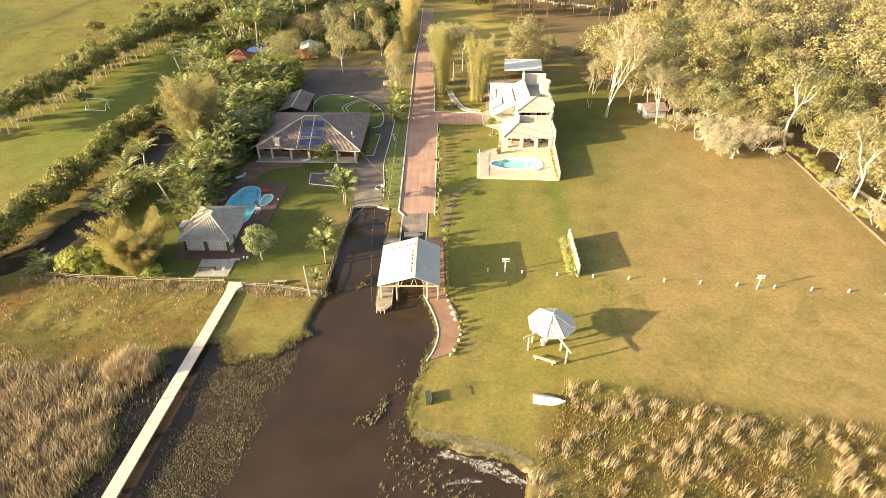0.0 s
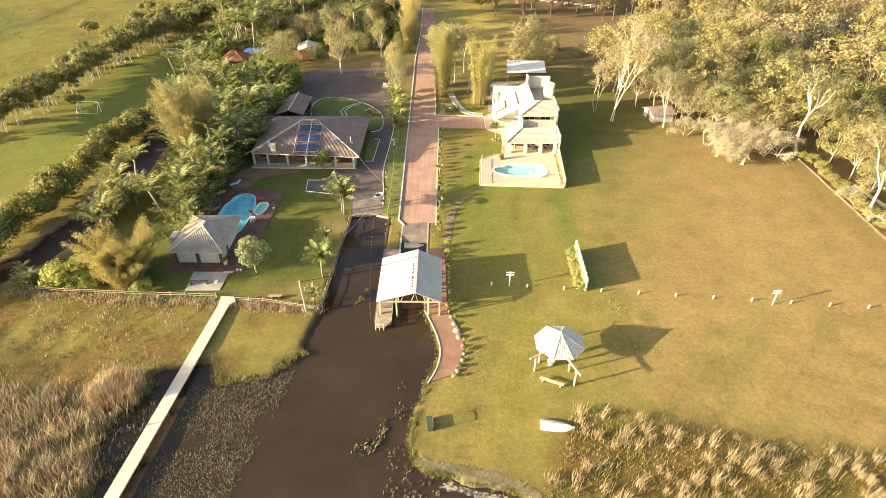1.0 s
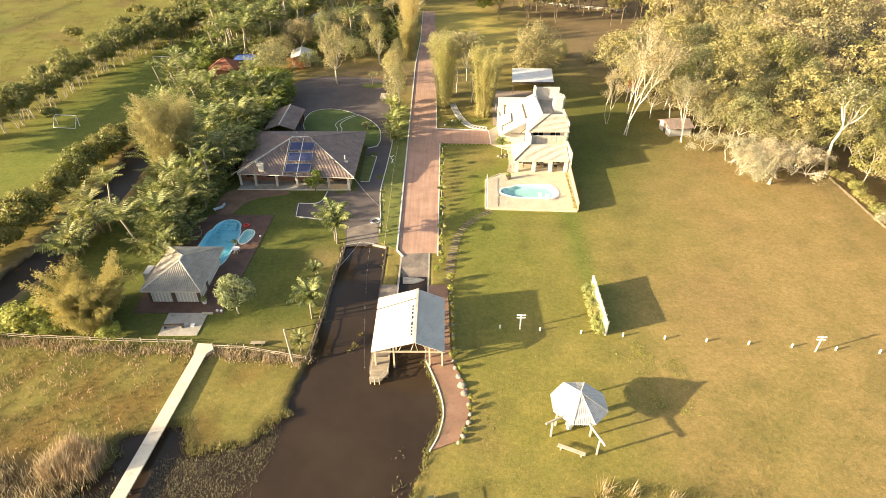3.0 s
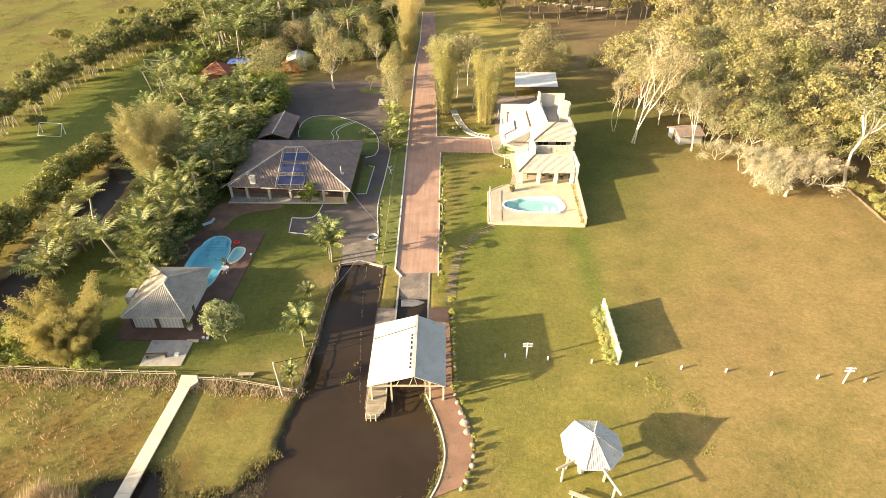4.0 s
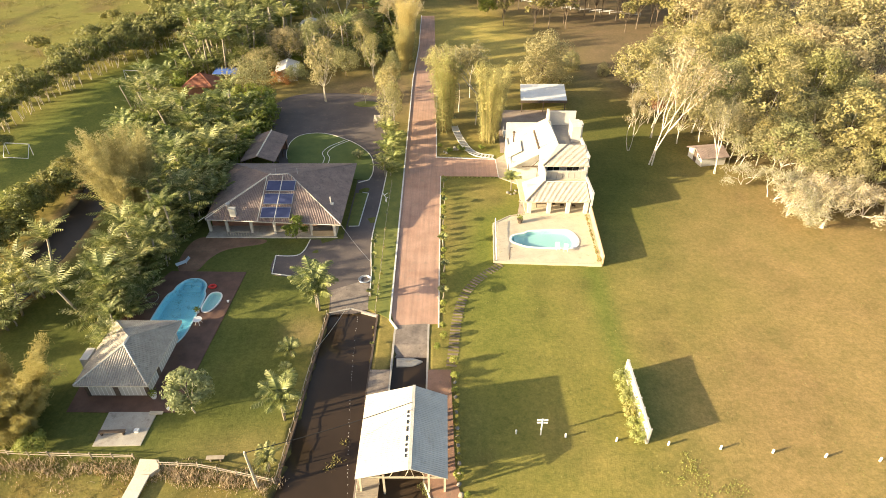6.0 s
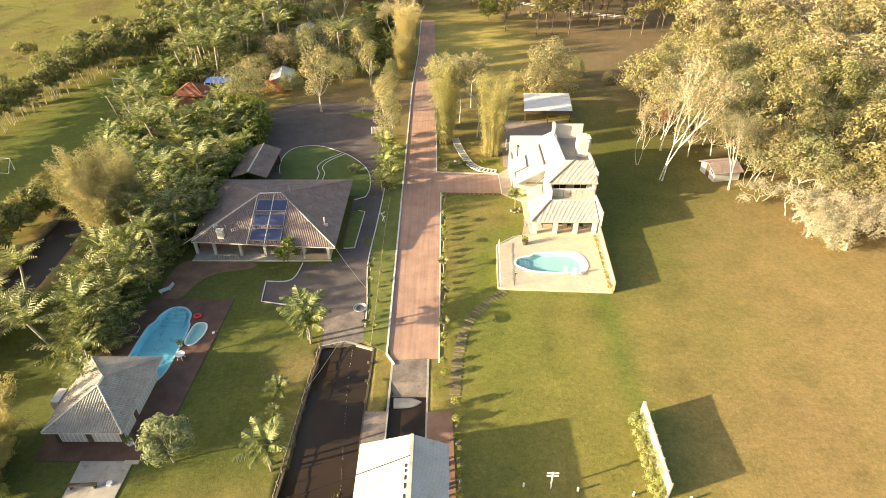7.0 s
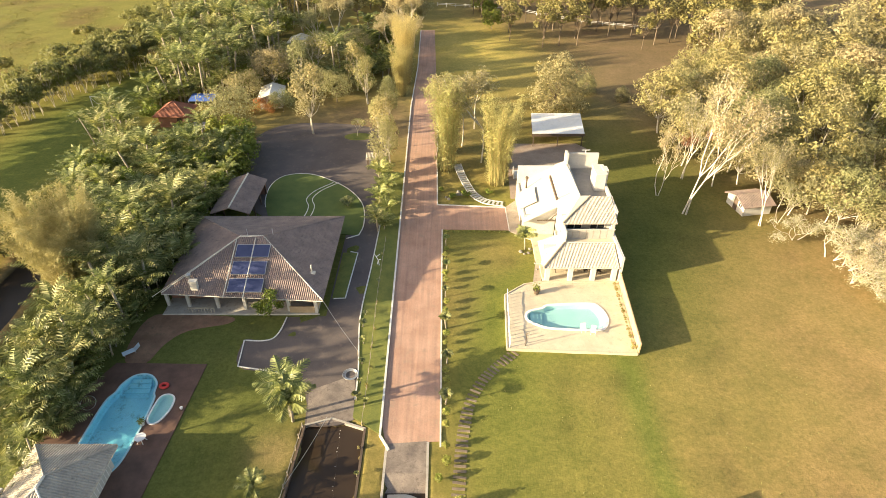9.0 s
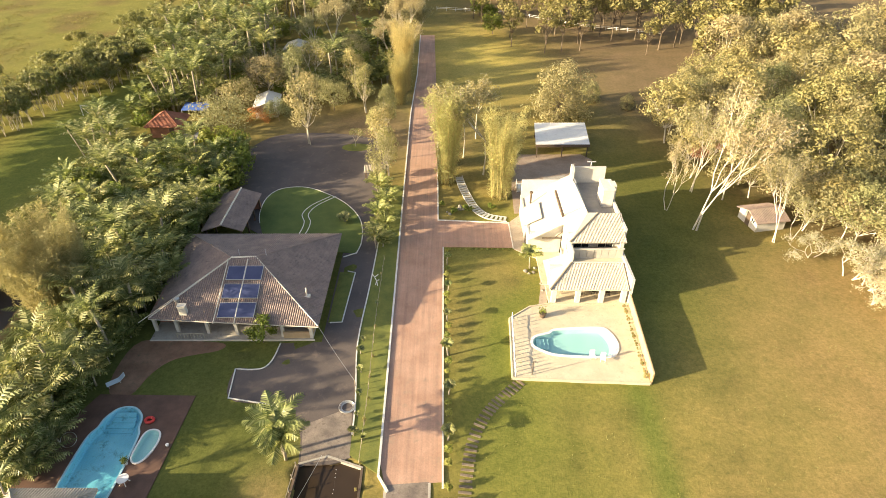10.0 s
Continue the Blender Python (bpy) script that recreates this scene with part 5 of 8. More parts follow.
# ---- other buildings ----
def pavilion():
    p = thing("carport", (20.4, 144.0, 0), "open carport with a pale sheet-metal roof", "carport")
    part("roof", ribbed(Geo(), (-4.6, -4.4, 2.55), (4.6, -4.4, 2.55), (5.4, 4.4, 2.75), (-3.8, 4.4, 2.75), 34, 0.008), M["white_sheet"], p)
    part("fascia", Geo().box(-4.65, -4.5, 2.1, 4.65, -4.4, 2.58), M["wood_dark"], p)
    for x in (-4.3, 0, 4.3):
        for y in (-4.1, 4.1):
            s = 0.09 * (y + 4.4)
            part("post", Geo().box(x + s - 0.08, y - 0.08, 0, x + s + 0.08, y + 0.08, 2.52), M["wood_dark"], p)


pavilion()
solid("court", Geo().prism([(10.5, 121.6), (23.5, 121.6), (25.5, 139), (24, 141), (12.5, 141), (11, 133)], -0.1, 0.035), M["yard"], "reddish bare-earth yard behind the white house", "yard", "structure")


solid("paving", Geo().prism([(15.7, 129.0), (19.8, 130.8), (20.0, 133.3), (16.3, 132.5)], -0.05, 0.06), M["concrete"], "pale concrete pad in the yard", "paving", "structure")
cage = thing("storage_rack", (12.4, 128.6, 0), "white box frame standing in the yard", "rack")
part("shelf", Geo().box(-0.9, -0.8, 0.75, 0.9, 0.8, 0.82), M["white_sheet"], cage)
part("base", Geo().box(-0.85, -0.75, 0.1, 0.85, 0.75, 0.2), M["white_sheet"], cage)
for sx in (-0.85, 0.85):
    for sy in (-0.75, 0.75):
        part("post", Geo().box(sx - 0.05, sy - 0.05, 0, sx + 0.05, sy + 0.05, 1.5), M["white_sheet"], cage)
yt = thing("yard_table", (14.8, 129.0, 0), "pale outdoor table in the yard", "table")
part("top", Geo().box(-0.9, -0.55, 0.7, 0.9, 0.55, 0.77), M["wood_pale"], yt)
for sx in (-0.75, 0.75):
    for sy in (-0.42, 0.42):
        part("leg", Geo().box(sx - 0.05, sy - 0.05, 0, sx + 0.05, sy + 0.05, 0.7), M["wood_pale"], yt)


def gable_hut(name, at, w, l, hw, hr, wall, roof, label, rz=0, category="shed", tile=True):
    h = thing(name, at, label, category, rz=rz)
    W = 0.12
    for q in ((-w / 2, -l / 2, w / 2, -l / 2 + W), (-w / 2, l / 2 - W, w / 2, l / 2), (-w / 2, -l / 2 + W, -w / 2 + W, l / 2 - W), (w / 2 - W, -l / 2 + W, w / 2, l / 2 - W)):
        part("wall", Geo().box(q[0], q[1], 0, q[2], q[3], hw), M[wall], h)
    for s in (-1, 1):
        part("gable", Geo().add([(-w / 2 + 0.05, s * (l / 2 - 0.05), hw), (w / 2 - 0.05, s * (l / 2 - 0.05), hw), (0, s * (l / 2 - 0.05), hr - 0.05), (-w / 2 + 0.05, s * (l / 2 - 0.15), hw), (w / 2 - 0.05, s * (l / 2 - 0.15), hw), (0, s * (l / 2 - 0.15), hr - 0.05)],
                                [(0, 1, 2), (5, 4, 3), (0, 3, 4, 1), (1, 4, 5, 2), (2, 5, 3, 0)]), M[wall], h)
        g = Geo()
        e0, e1, r1, r0 = (s * (w / 2 + 0.35), -s * (l / 2 + 0.4), hw - 0.12), (s * (w / 2 + 0.35), s * (l / 2 + 0.4), hw - 0.12), (0, s * (l / 2 + 0.4), hr), (0, -s * (l / 2 + 0.4), hr)
        if tile:
            roof_tiles(g, e0, e1, r1, r0)
        slab(g, [e0, e1, r1, r0], 0.08)
        part("roof_slope", g, M[roof], h)
    part("door", Geo().box(-0.45, -l / 2 - 0.03, 0, 0.45, -l / 2 + 0.03, 2.0), M["wood_dark"], h)
    opening(h, w * 0.27 - 0.35, -l / 2 - 0.03, 1.0, w * 0.27 + 0.35, -l / 2 + 0.02, 1.8)
    return h


gable_hut("shed", (45.6, 118.9, 0), 4.2, 4.4, 1.7, 2.5, "white_wall", "old_tile", "small white shed with a shallow grey roof under the trees", -80)
gable_hut("cottage", (52.5, 142.5, 0), 6.5, 8, 2.5, 4.3, "brick_wall", "red_roof", "brick cottage with red tiled roof among the trees", 25, "cottage")
# round-roofed red hut
rh = thing("hut", (-51.3, 150.8, 0), "small brick hut with an orange pyramid roof", "hut")
hip_roof(rh, -3.2, -3.0, 3.2, 3.0, 2.3, (-0.05, 0, 4.2), (0.05, 0, 4.2), M["red_roof"], M["red_roof"])
for q in ((-2.5, -2.4, 2.5, -2.2), (-2.5, 2.2, 2.5, 2.4), (-2.5, -2.2, -2.3, 2.2), (2.3, -2.2, 2.5, 2.2)):
    part("wall", Geo().box(q[0], q[1], 0, q[2], q[3], 2.3), M["brick_wall"], rh)
part("door", Geo().box(1.0, -2.45, 0, 1.9, -2.38, 2.0), M["wood_dark"], rh)
solid("terrace", Geo().prism([(-49.5, 146.6), (-44.5, 147.6), (-44.8, 150.5), (-48, 151)], -0.1, 0.12), M["concrete"], "pale paved terrace in front of the hut", "terrace", "structure")
tp = thing("play_frame", (-48.6, 158.5, 0), "blue tarpaulin canopy on poles among the palms", "canopy")
part("canopy", slab(Geo(), [(-2.6, -1.6, 1.9), (2.6, -1.6, 1.9), (2.6, 1.6, 2.3), (-2.6, 1.6, 2.3)], 0.06), M["blue_tarp"], tp)
for x in (-2.5, 2.5):
    for y in (-1.5, 1.5):
        part("pole", Geo().tube([(x, y, 0), (x, y, 2.1 + 0.12 * y)], 0.05, 6), M["white_plastic"], tp)
gable_hut("storehouse", (-35.2, 160.8, 0), 4.4, 6.5, 2.3, 3.1, "white_wall", "white_sheet", "small white storehouse with sheet-metal roof", 8, "storehouse", False)
gable_hut("storehouse", (-37.0, 198, 0), 5, 6, 2.3, 3.1, "white_wall", "metal_roof", "far white outbuilding with sheet-metal roof", 0, "storehouse", False)


def goal(x, y, rz):
    gl = thing("football_goal", (x, y, 0), "white tubular football goal on the pitch", "football goal", "football goals", rz=rz)
    for s in (-2.3, 2.3):
        part("post", Geo().tube([(s, 0, 0), (s, 0, 2.1)], 0.07, 6), M["white_plastic"], gl)
        part("stay", Geo().tube([(s, 0, 2.05), (s, 1.4, 0.03)], 0.05, 6), M["white_plastic"], gl)
    part("crossbar", Geo().tube([(-2.3, 0, 2.1), (2.3, 0, 2.1)], 0.07, 6), M["white_plastic"], gl)
    part("ground_bar", Geo().tube([(-2.3, 1.4, 0.05), (2.3, 1.4, 0.05)], 0.05, 6), M["white_plastic"], gl)


goal(-69.6, 158.6, -8)
goal(-73.4, 120.8, 174)

# ---- trees and plants ----
def limbs(geo, rng, p, d, length, r, depth, tips, spread=0.6, up=0.2, shrink=0.74, kids=(2, 3), sides=5):
    """A limb and, further out, its branches. The ends are gathered in tips."""
    side = Vector((rng.gauss(0, 1), rng.gauss(0, 1), rng.gauss(0, 0.4)))
    mid = p + d * length * 0.5 + side * length * 0.05
    q = p + d * length + side * length * 0.03
    if r > 0.006:
        w = max(r, 0.022)
        geo.tube([p, mid, q], [w, w * 0.82, w * 0.66], sides if r > 0.06 else 3, False)
    if depth <= 1:
        tips.append(mid)
    if depth == 0:
        tips.append(q)
        return
    for k in range(rng.randint(*kids)):
        s = Vector((rng.gauss(0, 1), rng.gauss(0, 1), rng.gauss(0, 0.5)))
        nd = (d + s.normalized() * spread + Vector((0, 0, up))).normalized()
        limbs(geo, rng, q, nd, length * shrink * rng.uniform(0.8, 1.15), r * 0.62, depth - 1, tips, spread, up, shrink, kids, sides)


def clouds(rng, tips, per, radius, flat=0.75):
    """Leaf places in uneven clumps round the tips."""
    out, face = [], []
    for t in tips:
        n = max(3, int(per * rng.uniform(0.5, 1.4)))
        r = radius * rng.uniform(0.7, 1.3)
        c = np.array(t) + rng.normal(0, 0.25 * radius, 3)
        v = rng.normal(0, 1, (n, 3))
        v /= np.linalg.norm(v, axis=1)[:, None]
        face.append(v + (0, 0, 0.25))
        v = v * (r * rng.uniform(0.45, 1.0, n) ** 0.6)[:, None]
        v[:, 2] *= flat
        out.append(c + v)
    return np.concatenate(out), np.concatenate(face)


def tree(name, seed, height, label, category, bark, leaf, trunk_len=0.35, spread=0.6, up=0.2, depth=3, per=28, radius=1.0, size=0.3, lean=0.1, kids=(2, 3), stems=1, flat=0.75, girth=0.022, shrink=0.74, long=1.6):
    rng, nr = random.Random(seed), np.random.default_rng(seed)
    g, tips = Geo(), []
    for s in range(stems):
        d = Vector((rng.gauss(0, lean), rng.gauss(0, lean), 1)).normalized()
        o = Vector((rng.uniform(-0.3, 0.3), rng.uniform(-0.3, 0.3), -0.15)) if stems > 1 else Vector((0, 0, -0.15))
        limbs(g, rng, o, d, height * trunk_len, height * girth, depth, tips, spread, up, shrink, kids)
    t = thing(name, (0, 0, 0), label, category)
    part("trunk", g, M[bark], t, smooth=True)
    c, face = clouds(nr, tips, per, radius, flat)
    part("crown", leaf_mesh("crown", M[leaf], c, nr.uniform(0.7, 1.3, len(c)) * size, 0.05, nr, long, out=face), None, t)
    return t


def dome(name, seed, height, r, clear, label, category, bark, leaf, count=1500, size=0.4, clumps=18, stems=1, lean=0.06, flat=0.75, girth=0.02, lump=(0.3, 0.46)):
    """A full crown of leafy clumps over a branching trunk. clear: height of the lowest leaves."""
    rng, nr = random.Random(seed), np.random.default_rng(seed)
    mid, half = (height + clear) / 2, (height - clear) / 2
    g, pts, face = Geo(), [], []
    heads = []
    for k in range(clumps):
        u, a = rng.uniform(-0.55, 1.0), 2.4 * k + rng.uniform(-0.5, 0.5)
        w = math.sqrt(max(0, 1 - u * u)) * rng.uniform(0.55, 0.92)
        heads.append(Vector((r * w * math.cos(a), r * w * math.sin(a), mid + half * u * 0.78)))
    for s in range(stems):
        o = Vector((rng.uniform(-0.25, 0.25), rng.uniform(-0.25, 0.25), 0)) * (r * 0.4 if stems > 1 else 0)
        fork = o + Vector((rng.gauss(0, lean), rng.gauss(0, lean), 1)) * max(clear * 0.95, height * 0.22)
        g.tube([o + Vector((0, 0, -0.15)), o.lerp(fork, 0.5) + Vector((rng.gauss(0, 0.06), rng.gauss(0, 0.06), 0)), fork], [height * girth, height * girth * 0.8, height * girth * 0.68], 6, False)
        for h in heads[s::stems][:9]:
            m = fork.lerp(h, 0.5) + Vector((rng.gauss(0, 0.2), rng.gauss(0, 0.2), rng.uniform(-0.3, 0.1)))
            g.tube([fork, m, h], [height * girth * 0.45, height * girth * 0.3, 0.02], 4, False)
    for h in heads:
        n = max(4, int(count / clumps * rng.uniform(0.6, 1.4)))
        q = r * rng.uniform(*lump)
        v = nr.normal(0, 1, (n, 3))
        v /= np.linalg.norm(v, axis=1)[:, None]
        face.append(v + np.array((h.x / r, h.y / r, (h.z - mid) / half)) * 0.5)
        v = v * (q * nr.uniform(0.35, 1.05, n) ** 0.55)[:, None]
        v[:, 2] = v[:, 2] * flat + 0.12 * q
        pts.append(np.array(h) + v)
    t = thing(name, (0, 0, 0), label, category)
    part("trunk", g, M[bark], t, smooth=True)
    c = np.concatenate(pts)
    part("crown", leaf_mesh("crown", M[leaf], c, nr.uniform(0.6, 1.35, len(c)) * size, 0.06, nr, 1.5, out=np.concatenate(face)), None, t)
    return t


def frond(geo_v, geo_f, base, az, rise, length, rng, wide=0.42, n=18, leaf=0.06):
    """One feathered palm leaf: an arching rib with paired leaflets."""
    out = Vector((math.cos(az), math.sin(az), 0))
    side = Vector((-out.y, out.x, 0))
    p, ang = Vector(base), rise
    pts = [p.copy()]
    for k in range(n):
        step = length / n
        p = p + (out * math.cos(ang) + Vector((0, 0, math.sin(ang)))) * step
        ang -= (rise + 0.30) / n * (0.35 + 1.2 * k / n)
        pts.append(p.copy())
    for k in range(1, n + 1):
        s = k / n
        reach = wide * math.sin(math.pi * min(1, 0.12 + 0.88 * s)) ** 0.7 + 0.08
        a = pts[k]
        fwd = (pts[k] - pts[k - 1]).normalized()
        for sg in (-1, 1):
            tip = a + side * sg * reach + fwd * reach * 0.85 + Vector((0, 0, -0.22 * reach - rng.uniform(0, 0.15)))
            w = fwd * leaf
            i = len(geo_v)
            geo_v += [tuple(a - w), tuple(a + w), tuple(tip + w * 0.3), tuple(tip - w * 0.3)]
            geo_f.append((i, i + 1, i + 2, i + 3))
    for k in range(0, n - 3, 3):
        i = len(geo_v)
        u = side * 0.025
        geo_v += [tuple(pts[k] - u), tuple(pts[k] + u), tuple(pts[k + 3] + u), tuple(pts[k + 3] - u)]
        geo_f.append((i, i + 1, i + 2, i + 3))


def palm(name, seed, stems, label, category="palm tree", fronds=16, length=3.1, leaf="leaf_palm", bark="palm_trunk", spread=1.5, wide=0.42, n=18, blade=0.06):
    """stems: heights of the trunks, set in a loose ring."""
    rng = random.Random(seed)
    t = thing(name, (0, 0, 0), label, category)
    for i, h in enumerate(stems):
        a = 2 * math.pi * i / max(1, len(stems)) + rng.uniform(-0.4, 0.4)
        o = Vector((math.cos(a), math.sin(a), 0)) * (0 if len(stems) == 1 else spread * rng.uniform(0.5, 1.1))
        top = o + o * 0.12 * h + Vector((rng.uniform(-0.1, 0.1) * h, rng.uniform(-0.1, 0.1) * h, h))
        mid = o.lerp(top, 0.5) + Vector((rng.uniform(-0.1, 0.1), rng.uniform(-0.1, 0.1), 0))
        r = 0.07 + 0.012 * h
        part("trunk", Geo().tube([o + Vector((0, 0, -0.1)), mid, top], [r * 1.25, r, r * 0.85], 7), M[bark], t, smooth=True)
        v, f = [], []
        for k in range(fronds):
            frond(v, f, top, 2.4 * k + rng.uniform(-0.25, 0.25), rng.uniform(0.45, 1.45), length * rng.uniform(0.75, 1.15), rng, wide, n, blade)
        g = Geo()
        g.v, g.f = v, f
        part("crown", g, M[leaf], t)
    return t


def bamboo(name, seed, height, spread, culms, label, leaf="leaf_bamboo", size=0.26, dens=26, arch=0.25, low=0.15, category="bamboo", width=0.4):
    rng, nr = random.Random(seed), np.random.default_rng(seed)
    g, pts = Geo(), []
    for k in range(culms):
        a, r = rng.uniform(0, 6.28), spread * math.sqrt(rng.random())
        o = Vector((math.cos(a) * r * 0.55, math.sin(a) * r * 0.55, -0.1))
        h = height * rng.uniform(0.65, 1.05)
        out = Vector((math.cos(a), math.sin(a), 0)) * (r * 0.45 + arch * h * rng.uniform(0.4, 1.0) * (0.3 + r / max(spread, 0.1)))
        line = [o + out * (s ** 2.0) + Vector((0, 0, h * (s - 0.12 * s ** 3))) for s in (0, 0.3, 0.55, 0.8, 1.0)]
        g.tube(line, [0.05, 0.045, 0.035, 0.025, 0.01], 4, False)
        for j in range(dens):
            s = low + (1 - low) * rng.random() ** 0.8
            c = o + out * (s ** 2.0) + Vector((0, 0, h * (s - 0.12 * s ** 3)))
            pts.append(tuple(c + Vector((rng.gauss(0, width), rng.gauss(0, width), rng.gauss(0, 0.25)))))
    t = thing(name, (0, 0, 0), label, category)
    tagged(part("stem_core", g, M["leaf_bamboo_stem"], t), kind="stuff")
    part("foliage", leaf_mesh("foliage", M[leaf], pts, nr.uniform(0.7, 1.3, len(pts)) * size, 0.08, nr, 2.4, -0.7, 0.13), None, t)
    return t


M["leaf_bamboo_stem"] = surface("bamboo_stem", (0.30, 0.24, 0.09), (0.42, 0.34, 0.14), 1, 0.6, 10, 0.2, 0)


def place(templates, spots, group, sink=0.0):
    """Puts the templates at the spots (x, y, scale) in turn; each template itself takes the first free spot."""
    rng = random.Random(len(spots) * 7 + 1)
    used = set()
    for i, (x, y, s) in enumerate(spots):
        k = i % len(templates)
        m = pose(x, y, -sink, 0, 0, rng.uniform(0, 360)) @ Matrix.Diagonal((s, s, s * rng.uniform(0.93, 1.08), 1))
        if k in used:
            copy_thing(templates[k], m)
        else:
            used.add(k)
            templates[k].matrix_world = m
        if group:
            templates[k]["group"] = group


def along(line, step, jitter, smin, smax, seed):
    rng, out = random.Random(seed), []
    for (x0, y0), (x1, y1) in zip(line, line[1:]):
        n = max(1, round(math.hypot(x1 - x0, y1 - y0) / step))
        for k in range(n):
            t = (k + rng.uniform(-0.25, 0.25)) / n
            out.append((x0 + (x1 - x0) * t + rng.gauss(0, jitter), y0 + (y1 - y0) * t + rng.gauss(0, jitter), rng.uniform(smin, smax)))
    return out


def scatter(poly, n, smin, smax, seed, gap, avoid=()):
    """n spots in the polygon, at least gap apart and clear of what is to be avoided (x, y, r)."""
    rng, out = random.Random(seed), []
    xs, ys = [p[0] for p in poly], [p[1] for p in poly]
    for _ in range(n * 60):
        x, y = rng.uniform(min(xs), max(xs)), rng.uniform(min(ys), max(ys))
        if len(out) < n and inside(poly, np.array([x]), np.array([y]))[0] and all(math.hypot(x - a, y - b) > gap for a, b, _ in out) and all(math.hypot(x - a, y - b) > r for a, b, r in avoid):
            out.append((x, y, rng.uniform(smin, smax)))
    return out


def joined(name, templates, spots, label, category):
    """One mesh of many trees too far off to tell apart; the templates are used up."""
    rng = random.Random(len(spots))
    v, f, slot, base, mats = [], [], [], 0, []
    kinds = []
    for t in templates:
        bits = []
        for ob in t.children:
            me = ob.data
            co = np.zeros(len(me.vertices) * 3)
            me.vertices.foreach_get("co", co)
            if me.materials[0] not in mats:
                mats.append(me.materials[0])
            bits.append((co.reshape(-1, 3), [tuple(p.vertices) for p in me.polygons], mats.index(me.materials[0])))
        kinds.append(bits)
    for i, (x, y, s) in enumerate(spots):
        a, h = rng.uniform(0, 6.28), s * rng.uniform(0.93, 1.08)
        for co, faces, k in kinds[i % len(kinds)]:
            v.append(np.column_stack([(co[:, 0] * math.cos(a) - co[:, 1] * math.sin(a)) * s + x, (co[:, 0] * math.sin(a) + co[:, 1] * math.cos(a)) * s + y, co[:, 2] * h]))
            f += [tuple(base + q for q in face) for face in faces]
            slot += [k] * len(faces)
            base += len(co)
    me = bpy.data.meshes.new(name)
    me.from_pydata(np.concatenate(v).tolist(), [], f)
    for m in mats:
        me.materials.append(m)
    me.polygons.foreach_set("material_index", slot)
    for t in templates:
        for ob in list(t.children):
            bpy.data.objects.remove(ob)
        bpy.data.objects.remove(t)
    return tagged(new(name, me), label, category, kind="stuff")


# hedgerow of dense round trees beyond the ditch
rounds = [dome("tree", 10 + k, 5.0, 3.0, 0.15, "dense round-crowned olive-green tree in the hedgerow", "tree", "trunk_brown", "leaf_dark", 2000, 0.30, 34, 1, 0.06, 0.85, 0.02, (0.2, 0.4)) for k in range(3)]
place(rounds, along([(-66, 56), (-62.5, 62), (-61.0, 71), (-60.8, 82), (-60.0, 92), (-59.2, 101), (-58.4, 110), (-55.6, 117), (-51.5, 124)], 1.9, 0.6, 0.75, 1.12, 3), "hedgerow trees")
# shelter belt with bare slender trunks
belt = [dome("tree", 20 + k, 6.6, 2.2, 2.7, "slender shelter-belt tree with bare lower trunk", "tree", "trunk_pale", lf, 560, 0.36, 18, 2, 0.14, 0.8, 0.009, (0.24, 0.42)) for k, lf in enumerate(("leaf_green2", "leaf_dark", "leaf_green2"))]
place(belt, along([(-84.5, 108), (-83, 118), (-82, 132), (-82, 148), (-80, 158), (-77, 170), (-73, 172), (-71.5, 182), (-71, 203), (-66, 222)], 1.55, 0.6, 0.75, 1.15, 5), "shelter belt trees")
far_belt = [dome("tree", 25 + k, 6.6, 2.6, 2.2, "dark-crowned tree in the thick end of the shelter belt", "tree", "trunk_pale", "leaf_green2", 400, 0.48, 18, 2, 0.14, 0.8, 0.009, (0.24, 0.42)) for k in range(2)]
joined("belt_end", far_belt, scatter([(-85, 152), (-76.5, 170), (-71.5, 174), (-70, 200), (-66, 228), (-84, 236), (-90, 200), (-89, 165)], 62, 0.75, 1.15, 57, 2.7) + along([(-87, 106), (-85.6, 118), (-84.6, 132), (-84.6, 148), (-83, 160), (-80, 171), (-79, 182), (-77, 192), (-76, 205), (-74, 225)], 2.0, 0.8, 0.75, 1.15, 55), "back rows of the shelter belt with dark crowns", "woods")
place([dome("tree", 28, 3.6, 2.2, 0.6, "ragged tree at the field edge", "tree", "trunk_brown", "leaf_tan", 500, 0.42, 13)], along([(-90, 105), (-89, 130), (-88, 158), (-83, 185), (-76, 215)], 5.5, 2.2, 0.6, 1.1, 6), "field edge trees")
place([dome("bush", 29, 2.6, 2.0, 1.2, "small bushy tree on the pitch", "bush", "trunk_brown", "leaf_dark", 700, 0.32, 9)], [(-77.2, 122.5, 1.0), (-101, 176, 1.6), (-96, 205, 1.5)], "")
